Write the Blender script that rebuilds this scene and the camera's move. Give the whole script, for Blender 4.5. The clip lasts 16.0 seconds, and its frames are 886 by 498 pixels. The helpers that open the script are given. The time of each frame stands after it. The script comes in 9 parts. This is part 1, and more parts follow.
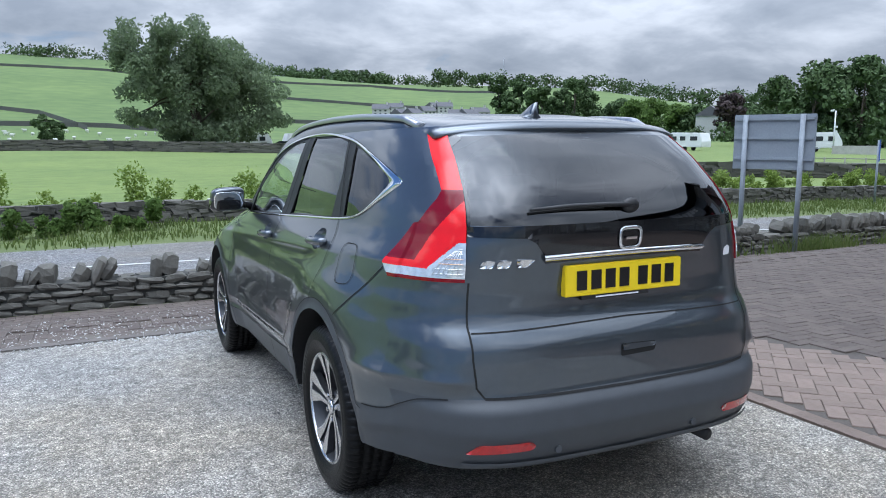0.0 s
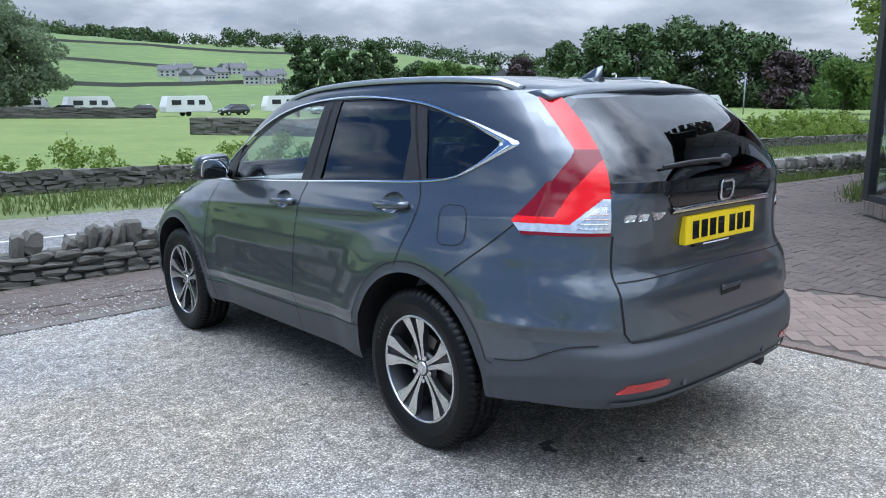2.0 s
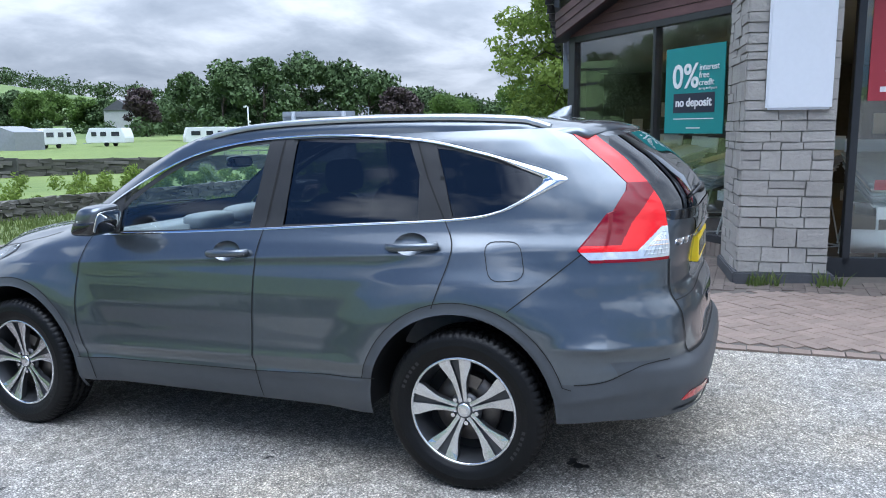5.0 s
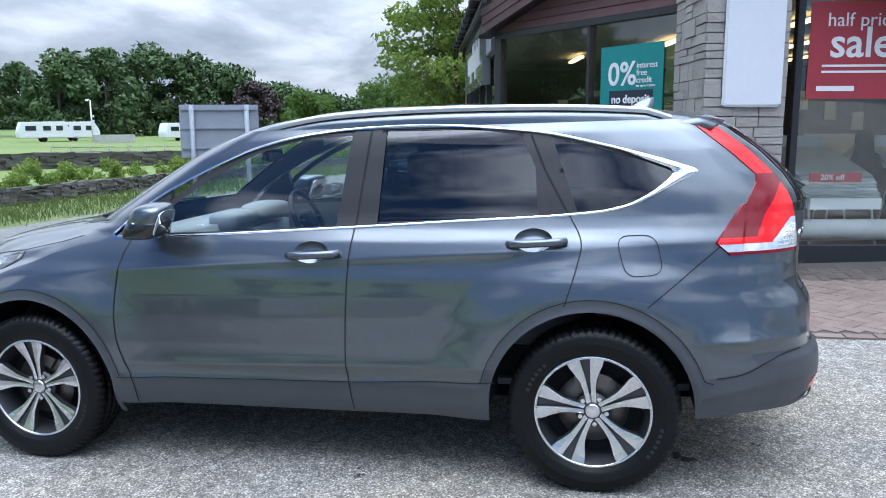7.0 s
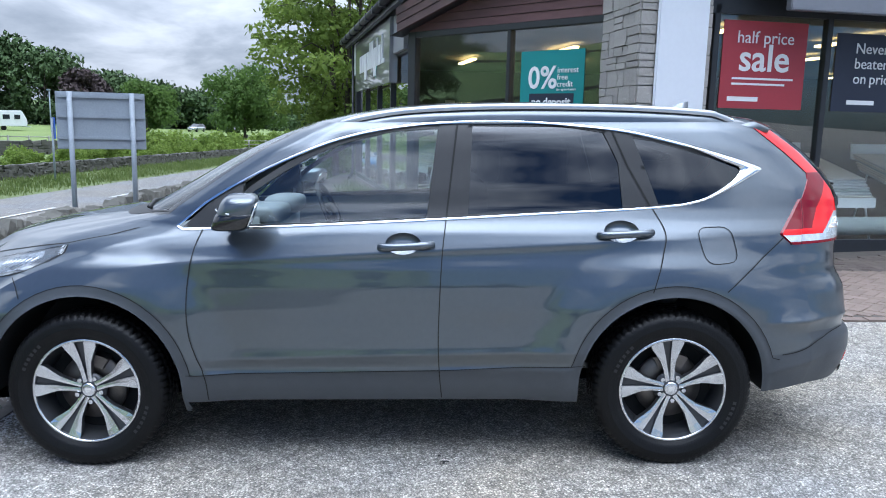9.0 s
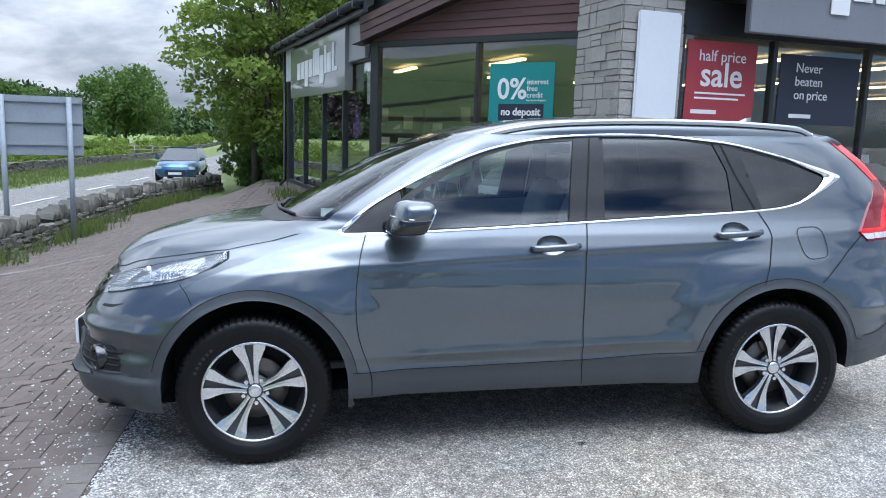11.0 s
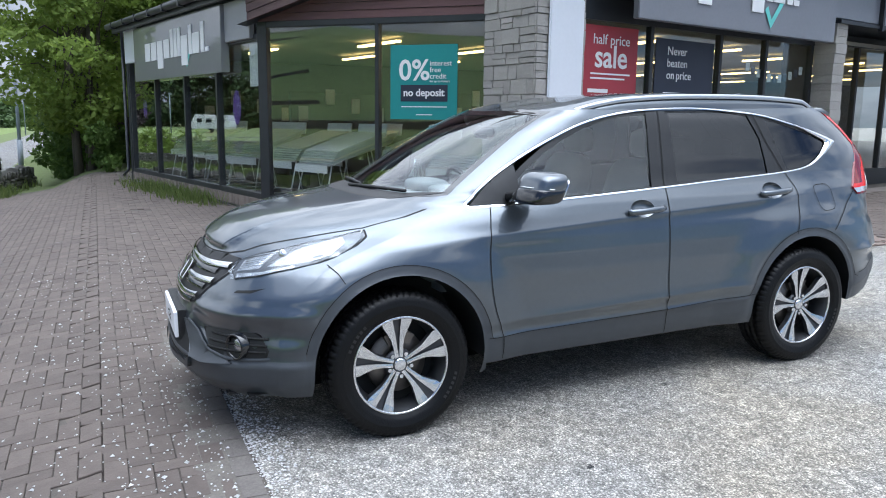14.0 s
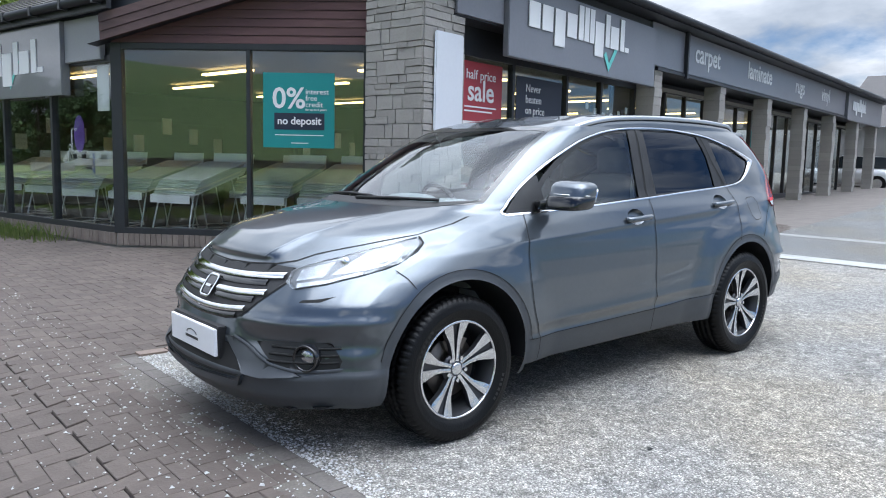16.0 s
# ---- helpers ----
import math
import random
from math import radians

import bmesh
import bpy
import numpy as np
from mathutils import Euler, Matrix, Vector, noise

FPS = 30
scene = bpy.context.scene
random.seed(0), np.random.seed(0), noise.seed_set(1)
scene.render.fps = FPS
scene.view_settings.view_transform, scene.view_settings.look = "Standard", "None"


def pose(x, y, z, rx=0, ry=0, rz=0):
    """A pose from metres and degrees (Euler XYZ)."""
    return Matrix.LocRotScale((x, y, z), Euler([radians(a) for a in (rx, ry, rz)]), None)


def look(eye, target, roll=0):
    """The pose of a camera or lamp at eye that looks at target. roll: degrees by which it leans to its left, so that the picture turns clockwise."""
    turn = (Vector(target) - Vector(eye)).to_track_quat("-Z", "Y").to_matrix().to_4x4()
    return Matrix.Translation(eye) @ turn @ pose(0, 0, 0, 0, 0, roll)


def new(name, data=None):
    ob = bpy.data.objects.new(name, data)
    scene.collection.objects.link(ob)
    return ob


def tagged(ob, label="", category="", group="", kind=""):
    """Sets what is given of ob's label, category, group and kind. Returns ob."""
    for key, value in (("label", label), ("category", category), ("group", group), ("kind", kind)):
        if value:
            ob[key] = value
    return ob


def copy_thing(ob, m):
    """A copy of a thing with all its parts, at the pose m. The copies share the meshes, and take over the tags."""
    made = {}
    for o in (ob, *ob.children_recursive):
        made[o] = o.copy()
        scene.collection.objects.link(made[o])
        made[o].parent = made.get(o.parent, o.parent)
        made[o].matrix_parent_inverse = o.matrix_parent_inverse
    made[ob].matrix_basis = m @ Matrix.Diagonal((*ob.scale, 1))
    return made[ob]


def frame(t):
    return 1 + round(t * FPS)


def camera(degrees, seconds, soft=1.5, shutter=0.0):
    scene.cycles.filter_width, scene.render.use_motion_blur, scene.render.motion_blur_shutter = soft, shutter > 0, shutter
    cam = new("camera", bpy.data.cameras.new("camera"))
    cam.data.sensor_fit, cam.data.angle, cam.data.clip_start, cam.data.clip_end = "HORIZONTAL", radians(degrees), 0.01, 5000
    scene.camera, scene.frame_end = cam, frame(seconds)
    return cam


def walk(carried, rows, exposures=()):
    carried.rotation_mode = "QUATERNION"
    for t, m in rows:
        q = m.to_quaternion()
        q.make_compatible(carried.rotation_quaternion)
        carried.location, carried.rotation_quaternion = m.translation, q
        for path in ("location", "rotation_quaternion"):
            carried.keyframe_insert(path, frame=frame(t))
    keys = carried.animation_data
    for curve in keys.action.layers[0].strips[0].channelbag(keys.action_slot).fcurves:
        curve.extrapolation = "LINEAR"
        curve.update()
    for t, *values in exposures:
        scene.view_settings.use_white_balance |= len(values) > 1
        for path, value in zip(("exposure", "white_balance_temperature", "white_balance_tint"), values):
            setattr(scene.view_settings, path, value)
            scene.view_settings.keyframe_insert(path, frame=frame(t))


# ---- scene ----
cam = camera(60.4, 16.0, soft=1.0)
PATH = [
    (0, (-1.77, -3.049, 1.534), (-0.923, -1.26, 1.242), -0.1),
    (0.5, (-2.129, -3.031, 1.573), (-1.189, -1.294, 1.258), -0.5),
    (1, (-2.361, -2.85, 1.526), (-1.329, -1.172, 1.18), -0.6),
    (1.5, (-2.543, -2.607, 1.531), (-1.398, -1.01, 1.159), -0.5),
    (2, (-2.835, -2.467, 1.537), (-1.566, -0.97, 1.149), -0.3),
    (2.5, (-3.113, -2.321, 1.59), (-1.716, -0.947, 1.189), -0.4),
    (3, (-3.185, -2.04, 1.538), (-1.672, -0.79, 1.155), -0.5),
    (3.5, (-3.27, -1.849, 1.547), (-1.638, -0.749, 1.192), -0.9),
    (4, (-3.47, -1.598, 1.573), (-1.736, -0.656, 1.25), -1.1),
    (4.2, (-3.539, -1.506, 1.578), (-1.78, -0.608, 1.262), -1.1),
    (6.3, (-3.961, -0.358, 1.565), (-2.061, 0.169, 1.233), -0.1),
    (6.5, (-3.965, -0.253, 1.559), (-2.054, 0.238, 1.229), -0.2),
    (7, (-3.916, 0.021, 1.557), (-1.981, 0.41, 1.231), -0.3),
    (7.5, (-4.025, 0.289, 1.57), (-2.071, 0.574, 1.251), -0.2),
    (8, (-4.131, 0.527, 1.557), (-2.164, 0.706, 1.241), 0.4),
    (8.5, (-4.084, 0.805, 1.537), (-2.111, 0.882, 1.216), 1.1),
    (9, (-4.13, 1.079, 1.533), (-2.157, 1.061, 1.207), 1.4),
    (9.2, (-4.187, 1.196, 1.55), (-2.215, 1.144, 1.221), 1.5),
    (11.3, (-4.351, 2.461, 1.528), (-2.404, 2.112, 1.226), 1.6),
    (11.5, (-4.359, 2.544, 1.528), (-2.417, 2.177, 1.224), 1.4),
    (12, (-4.281, 2.863, 1.506), (-2.352, 2.442, 1.19), 1.0),
    (12.5, (-4.261, 3.167, 1.5), (-2.351, 2.676, 1.166), 0.6),
    (13, (-4.323, 3.49, 1.506), (-2.44, 2.916, 1.156), 0.4),
    (13.5, (-4.258, 3.687, 1.499), (-2.413, 3.0, 1.148), 0.6),
    (14, (-4.095, 3.873, 1.46), (-2.299, 3.058, 1.127), 0.8),
    (14.5, (-4.006, 4.156, 1.401), (-2.268, 3.211, 1.106), 1.0),
    (15, (-3.886, 4.456, 1.389), (-2.219, 3.382, 1.129), 1.2),
    (15.5, (-3.653, 4.714, 1.339), (-2.059, 3.529, 1.104), 1.3),
    (16, (-3.538, 4.975, 1.292), (-2.017, 3.695, 1.07), 1.3),
]
walk(cam, [(t, look(eye, target, roll)) for t, eye, target, roll in PATH],
     exposures=[(0.0, 0.24, 5950, 10), (4.0, 0.48, 5850, 10), (9.0, 0.57, 5850, 10), (11.5, 0.58, 6020, 10), (16.0, 0.48, 6220, 10)])

# ---- world and sun: broken cloud, brighter towards the zenith, and a veiled sun ----
SUN_ELEV, SUN_AZ = 76.0, 285.0          # degrees above the horizon; heading clockwise from +y
world = bpy.data.worlds.new("sky")
scene.world = world
world.use_nodes = True
wt = world.node_tree
wt.nodes.clear()


def wn(kind, **kw):
    n = wt.nodes.new(kind)
    for k, v in kw.items():
        n.inputs[k].default_value = v
    return n


def wmath(op, a, b=None):
    n = wt.nodes.new("ShaderNodeMath")
    n.operation = op
    for i, v in enumerate((a, b)):
        if v is None:
            continue
        if isinstance(v, (int, float)):
            n.inputs[i].default_value = v
        else:
            wt.links.new(v, n.inputs[i])
    return n.outputs[0]


w_out = wt.nodes.new("ShaderNodeOutputWorld")
w_bg = wt.nodes.new("ShaderNodeBackground")
w_sky = wt.nodes.new("ShaderNodeTexSky")
w_sky.sky_type, w_sky.sun_disc = "NISHITA", False
w_sky.sun_elevation, w_sky.sun_rotation = radians(SUN_ELEV), radians(SUN_AZ)
w_tc = wt.nodes.new("ShaderNodeTexCoord")
w_sep = wt.nodes.new("ShaderNodeSeparateXYZ")
wt.links.new(w_tc.outputs["Generated"], w_sep.inputs[0])
w_h = wmath("ADD", wmath("MAXIMUM", w_sep.outputs["Z"], 0.0), 0.27)
w_cv = wt.nodes.new("ShaderNodeCombineXYZ")
wt.links.new(wmath("DIVIDE", w_sep.outputs["X"], w_h), w_cv.inputs[0])
wt.links.new(wmath("DIVIDE", w_sep.outputs["Y"], w_h), w_cv.inputs[1])
w_n1 = wn("ShaderNodeTexNoise", Scale=1.5, Detail=7.0, Roughness=0.56, Distortion=0.35)
w_n2 = wn("ShaderNodeTexNoise", Scale=2.3, Detail=6.0, Roughness=0.55, Distortion=0.2)
w_off = wt.nodes.new("ShaderNodeVectorMath")
w_off.inputs[1].default_value = (5.3, 4.2, 1.4)
wt.links.new(w_cv.outputs[0], w_off.inputs[0])
wt.links.new(w_off.outputs[0], w_n1.inputs["Vector"])
wt.links.new(w_cv.outputs[0], w_n2.inputs["Vector"])
w_cover = wt.nodes.new("ShaderNodeValToRGB")
w_cover.color_ramp.elements[0].position, w_cover.color_ramp.elements[1].position = 0.35, 0.49
# thin bright cloud veils the sun
w_veil = wt.nodes.new("ShaderNodeMapRange")
w_veil.interpolation_type = "SMOOTHSTEP"
w_veil.inputs["From Min"].default_value, w_veil.inputs["From Max"].default_value = 0.65, 1.0
w_toward = [wmath("MULTIPLY", w_sep.outputs[k], v) for k, v in (("X", math.sin(radians(SUN_AZ)) * math.cos(radians(SUN_ELEV))), ("Y", math.cos(radians(SUN_AZ)) * math.cos(radians(SUN_ELEV))), ("Z", math.sin(radians(SUN_ELEV))))]
wt.links.new(wmath("ADD", wmath("ADD", w_toward[0], w_toward[1]), w_toward[2]), w_veil.inputs["Value"])
# the cover breaks up overhead and shows blue between the clouds
w_open = wt.nodes.new("ShaderNodeMapRange")
w_open.inputs["From Min"].default_value, w_open.inputs["From Max"].default_value = 0.32, 0.75
w_open.inputs["To Min"].default_value, w_open.inputs["To Max"].default_value = -0.01, -0.06
wt.links.new(w_sep.outputs["Z"], w_open.inputs["Value"])
w_east, w_north = wt.nodes.new("ShaderNodeMapRange"), wt.nodes.new("ShaderNodeMapRange")
for n_, lo, hi in ((w_east, 0.15, 0.12), (w_north, 0.05, -0.17)):
    n_.inputs["From Min"].default_value, n_.inputs["From Max"].default_value = 0.30, 0.52
    n_.inputs["To Min"].default_value, n_.inputs["To Max"].default_value = lo, hi
    wt.links.new(w_sep.outputs["Z"], n_.inputs["Value"])
w_dir = wmath("ADD", wmath("ADD", wmath("MULTIPLY", w_sep.outputs["X"], w_east.outputs[0]), wmath("MULTIPLY", w_sep.outputs["Y"], w_north.outputs[0])), wmath("ADD", w_open.outputs[0], wmath("MULTIPLY", w_veil.outputs[0], 0.12)))
wt.links.new(wmath("ADD", w_n1.outputs["Fac"], w_dir), w_cover.inputs[0])
w_tone = wt.nodes.new("ShaderNodeValToRGB")
cr = w_tone.color_ramp
cr.elements[0].position, cr.elements[0].color = 0.32, (3.15, 3.55, 4.15, 1)
cr.elements[1].position, cr.elements[1].color = 0.64, (6.8, 7.15, 7.7, 1)
e = cr.elements.new(0.47)
e.color = (4.3, 4.7, 5.3, 1)
wt.links.new(w_n2.outputs["Fac"], w_tone.inputs[0])
w_blue = wt.nodes.new("ShaderNodeMix")
w_blue.data_type, w_blue.blend_type = "RGBA", "MULTIPLY"
w_blue.inputs["Factor"].default_value = 1.0
w_blue.inputs["B"].default_value = (0.34, 0.48, 0.66, 1)
wt.links.new(w_sky.outputs[0], w_blue.inputs["A"])
w_mix = wt.nodes.new("ShaderNodeMix")
w_mix.data_type = "RGBA"
wt.links.new(w_cover.outputs["Color"], w_mix.inputs["Factor"])
wt.links.new(w_blue.outputs["Result"], w_mix.inputs["A"])
w_zen = wt.nodes.new("ShaderNodeMix")
w_zen.data_type, w_zen.blend_type = "RGBA", "MULTIPLY"
w_zen.inputs["Factor"].default_value = 1.0
w_gain = wt.nodes.new("ShaderNodeMapRange")
w_gain.inputs["From Max"].default_value = 0.9
w_gain.inputs["To Min"].default_value, w_gain.inputs["To Max"].default_value = 0.51, 2.7
wt.links.new(w_sep.outputs["Z"], w_gain.inputs["Value"])
wt.links.new(w_tone.outputs["Color"], w_zen.inputs["A"])
wt.links.new(wmath("ADD", w_gain.outputs[0], wmath("MULTIPLY", w_veil.outputs[0], 4.4)), w_zen.inputs["B"])
wt.links.new(w_zen.outputs["Result"], w_mix.inputs["B"])
wt.links.new(w_mix.outputs["Result"], w_bg.inputs["Color"])
w_bg.inputs["Strength"].default_value = 0.12
wt.links.new(w_bg.outputs[0], w_out.inputs[0])

sun = new("sun", bpy.data.lights.new("sun", "SUN"))
sun.data.energy, sun.data.angle, sun.data.color = 0.55, radians(70), (1.0, 0.97, 0.93)
sa, se = radians(SUN_AZ), radians(SUN_ELEV)
sun.matrix_world = look((40 * math.sin(sa) * math.cos(se), 40 * math.cos(sa) * math.cos(se), 40 * math.sin(se)), (0, 0, 0))

# ---- materials ----
def M(name, col, rough=0.6, metal=0.0, var=0.18, scale=3.0, bump=0.0, bscale=80.0, coat=0.0, island=0.0, obj=0.0, col2=None, spec=0.5, emit=0.0, alpha_trans=0.0, stretch=(1, 1, 1), rvar=0.0, coat_ior=1.5):
    m = bpy.data.materials.new(name)
    m.use_nodes = True
    nt = m.node_tree
    b = nt.nodes["Principled BSDF"]
    b.inputs["Roughness"].default_value, b.inputs["Metallic"].default_value = rough, metal
    b.inputs["Specular IOR Level"].default_value = spec
    b.inputs["Coat Weight"].default_value, b.inputs["Coat Roughness"].default_value = coat, 0.03
    b.inputs["Coat IOR"].default_value = coat_ior
    c = (*col, 1)
    if emit:
        b.inputs["Emission Color"].default_value, b.inputs["Emission Strength"].default_value = c, emit
    if alpha_trans:
        b.inputs["Transmission Weight"].default_value = alpha_trans
    b.inputs["Base Color"].default_value = c
    tc = nt.nodes.new("ShaderNodeTexCoord")
    mp = nt.nodes.new("ShaderNodeMapping")
    mp.inputs["Scale"].default_value = stretch
    nt.links.new(tc.outputs["Object"], mp.inputs[0])
    if var or col2:
        n1 = nt.nodes.new("ShaderNodeTexNoise")
        n1.inputs["Scale"].default_value, n1.inputs["Detail"].default_value = scale, 6
        n2 = nt.nodes.new("ShaderNodeTexNoise")
        n2.inputs["Scale"].default_value, n2.inputs["Detail"].default_value = scale * 11, 4
        for n in (n1, n2):
            nt.links.new(mp.outputs[0], n.inputs["Vector"])
        ad = nt.nodes.new("ShaderNodeMath")
        ad.operation = "ADD"
        nt.links.new(n1.outputs["Fac"], ad.inputs[0])
        nt.links.new(n2.outputs["Fac"], ad.inputs[1])
        last = ad
        for w, src in ((island, "ShaderNodeNewGeometry"), (obj, "ShaderNodeObjectInfo")):
            if w:
                g = nt.nodes.new(src)
                k = nt.nodes.new("ShaderNodeMath")
                k.operation = "MULTIPLY_ADD"
                nt.links.new(g.outputs["Random Per Island" if island and src.endswith("Geometry") else "Random"], k.inputs[0])
                k.inputs[1].default_value = w
                nt.links.new(last.outputs[0], k.inputs[2])
                last = k
        mr = nt.nodes.new("ShaderNodeMapRange")
        mr.inputs["From Min"].default_value, mr.inputs["From Max"].default_value = 0.6, 1.4 + island + obj
        nt.links.new(last.outputs[0], mr.inputs["Value"])
        mx = nt.nodes.new("ShaderNodeMix")
        mx.data_type = "RGBA"
        nt.links.new(mr.outputs[0], mx.inputs["Factor"])
        if col2:
            mx.inputs["A"].default_value, mx.inputs["B"].default_value = c, (*col2, 1)
        else:
            mx.inputs["A"].default_value = (*[v * (1 - var) for v in col], 1)
            mx.inputs["B"].default_value = (*[min(1, v * (1 + var)) for v in col], 1)
        nt.links.new(mx.outputs["Result"], b.inputs["Base Color"])
        if rvar:
            rr = nt.nodes.new("ShaderNodeMapRange")
            rr.inputs["To Min"].default_value, rr.inputs["To Max"].default_value = rough - rvar, rough + rvar
            nt.links.new(n1.outputs["Fac"], rr.inputs["Value"])
            nt.links.new(rr.outputs[0], b.inputs["Roughness"])
    if bump:
        n3 = nt.nodes.new("ShaderNodeTexNoise")
        n3.inputs["Scale"].default_value, n3.inputs["Detail"].default_value = bscale, 5
        nt.links.new(mp.outputs[0], n3.inputs["Vector"])
        bp = nt.nodes.new("ShaderNodeBump")
        bp.inputs["Strength"].default_value, bp.inputs["Distance"].default_value = bump, 0.02
        nt.links.new(n3.outputs["Fac"], bp.inputs["Height"])
        nt.links.new(bp.outputs[0], b.inputs["Normal"])
    return m


def glass(name, tint, rough=0.0, mix=0.12, gain=1.4):
    """A thin pane: sees through by its tint and mirrors by the Fresnel law."""
    m = bpy.data.materials.new(name)
    m.use_nodes = True
    nt = m.node_tree
    nt.nodes.clear()
    out = nt.nodes.new("ShaderNodeOutputMaterial")
    tr, gl = nt.nodes.new("ShaderNodeBsdfTransparent"), nt.nodes.new("ShaderNodeBsdfGlossy")
    tr.inputs["Color"].default_value = (*tint, 1)
    gl.inputs["Roughness"].default_value, gl.inputs["Color"].default_value = rough, (0.95, 0.97, 1.0, 1)
    lw = nt.nodes.new("ShaderNodeLayerWeight")
    lw.inputs["Blend"].default_value = 0.5
    p5 = nt.nodes.new("ShaderNodeMath")
    p5.operation = "POWER"
    nt.links.new(lw.outputs["Facing"], p5.inputs[0])
    p5.inputs[1].default_value = 5.0
    fr = nt.nodes.new("ShaderNodeMath")
    fr.operation = "MULTIPLY_ADD"
    nt.links.new(p5.outputs[0], fr.inputs[0])
    fr.inputs[1].default_value, fr.inputs[2].default_value = 0.957, 0.043
    k = nt.nodes.new("ShaderNodeMath")
    k.operation, k.use_clamp = "MULTIPLY_ADD", True
    nt.links.new(fr.outputs[0], k.inputs[0])
    k.inputs[1].default_value, k.inputs[2].default_value = gain, mix
    mx = nt.nodes.new("ShaderNodeMixShader")
    nt.links.new(k.outputs[0], mx.inputs[0])
    nt.links.new(tr.outputs[0], mx.inputs[1])
    nt.links.new(gl.outputs[0], mx.inputs[2])
    nt.links.new(mx.outputs[0], out.inputs[0])
    return m


def tarmac_mat(name, dark, light, bscale=95.0, warm=(1.0, 0.93, 0.82)):
    """Stone chippings in bitumen: cells of mixed greys, clotted patches, and broad worn, sandier areas."""
    m = M(name, dark, rough=0.85, col2=light, scale=0.9)
    nt = m.node_tree
    b = nt.nodes["Principled BSDF"]
    prev = b.inputs["Base Color"].links[0].from_socket
    tc = nt.nodes.new("ShaderNodeTexCoord")

    def node(kind, **kw):
        n = nt.nodes.new(kind)
        for k, v in kw.items():
            n.inputs[k].default_value = v
        return n

    def span(src, f0, f1, t0, t1):
        n = node("ShaderNodeMapRange")
        for k, v in (("From Min", f0), ("From Max", f1), ("To Min", t0), ("To Max", t1)):
            n.inputs[k].default_value = v
        nt.links.new(src, n.inputs["Value"])
        return n.outputs[0]

    def times(a, c):
        n = node("ShaderNodeMath")
        n.operation = "MULTIPLY"
        nt.links.new(a, n.inputs[0])
        nt.links.new(c, n.inputs[1])
        return n.outputs[0]

    vo, vo2 = node("ShaderNodeTexVoronoi", Scale=bscale), node("ShaderNodeTexVoronoi", Scale=bscale * 2.1)
    clot, patch = node("ShaderNodeTexNoise", Scale=bscale * 0.16, Detail=5, Roughness=0.6), node("ShaderNodeTexNoise", Scale=0.55, Detail=5, Roughness=0.6)
    for n in (vo, vo2, clot, patch):
        nt.links.new(tc.outputs["Object"], n.inputs["Vector"])
    h1, h2 = node("ShaderNodeSeparateColor"), node("ShaderNodeSeparateColor")
    nt.links.new(vo.outputs["Color"], h1.inputs[0])
    nt.links.new(vo2.outputs["Color"], h2.inputs[0])
    chips = times(span(times(h1.outputs[0], h1.outputs[0]), 0.0, 1.0, 0.64, 1.72), span(h2.outputs[1], 0.0, 1.0, 0.60, 1.40))
    # darker towards each chip's rim: bitumen, plus the gaps' shade painted in
    chips = times(chips, span(vo.outputs["Distance"], 0.25, 0.75, 1.15, 0.55))
    chips = times(chips, span(clot.outputs["Fac"], 0.32, 0.68, 0.70, 1.30))
    sand = node("ShaderNodeMix")
    sand.data_type, sand.blend_type = "RGBA", "MULTIPLY"
    sand.inputs["B"].default_value = (*warm, 1)
    nt.links.new(span(patch.outputs["Fac"], 0.40, 0.62, 0.0, 1.0), sand.inputs["Factor"])
    nt.links.new(prev, sand.inputs["A"])
    mx = node("ShaderNodeMix")
    mx.data_type, mx.blend_type = "RGBA", "MULTIPLY"
    mx.inputs["Factor"].default_value = 1.0
    nt.links.new(sand.outputs["Result"], mx.inputs["A"])
    nt.links.new(chips, mx.inputs["B"])
    nt.links.new(mx.outputs["Result"], b.inputs["Base Color"])
    bp = node("ShaderNodeBump", Strength=0.8, Distance=0.006)
    bp.invert = True
    nt.links.new(vo.outputs["Distance"], bp.inputs["Height"])
    nt.links.new(bp.outputs[0], b.inputs["Normal"])
    return m


TARMAC = tarmac_mat("car_park_tarmac", (0.205, 0.199, 0.188), (0.37, 0.353, 0.322), 112)
ROAD = tarmac_mat("road_tarmac", (0.15, 0.15, 0.155), (0.22, 0.22, 0.22), 60)
GRASS = M("meadow_grass", (0.088, 0.136, 0.032), 0.9, col2=(0.172, 0.222, 0.058), scale=0.12, bump=0.6, bscale=30)
VERGE = M("verge_soil", (0.07, 0.10, 0.03), 0.95, col2=(0.13, 0.16, 0.05), scale=2.0, bump=0.5, bscale=40)
HILL = M("hill_pasture", (0.060, 0.105, 0.030), 0.95, col2=(0.135, 0.192, 0.055), scale=0.012)
BED = M("sand_joint", (0.082, 0.071, 0.061), 0.95, scale=8, bump=0.3)
BRICK = M("paving_brick", (0.060, 0.047, 0.040), 0.85, col2=(0.127, 0.101, 0.086), scale=1.2, island=0.6, bump=0.25, bscale=70)
BRICK_O = M("paving_brick_red", (0.125, 0.093, 0.076), 0.85, col2=(0.225, 0.172, 0.142), scale=2.2, obj=0.8, bump=0.25, bscale=70)
BRICK_N = M("paving_brick_near", (0.060, 0.047, 0.040), 0.85, col2=(0.127, 0.101, 0.086), scale=1.2, obj=0.6, bump=0.25, bscale=70)
STONE = M("slate_stone", (0.045, 0.043, 0.038), 0.9, col2=(0.155, 0.147, 0.126), scale=3.5, island=0.9, obj=0.9, bump=0.6, bscale=22)
PAINTLINE = M("worn_white_line", (0.55, 0.55, 0.53), 0.8, var=0.25, scale=9, bump=0.3)
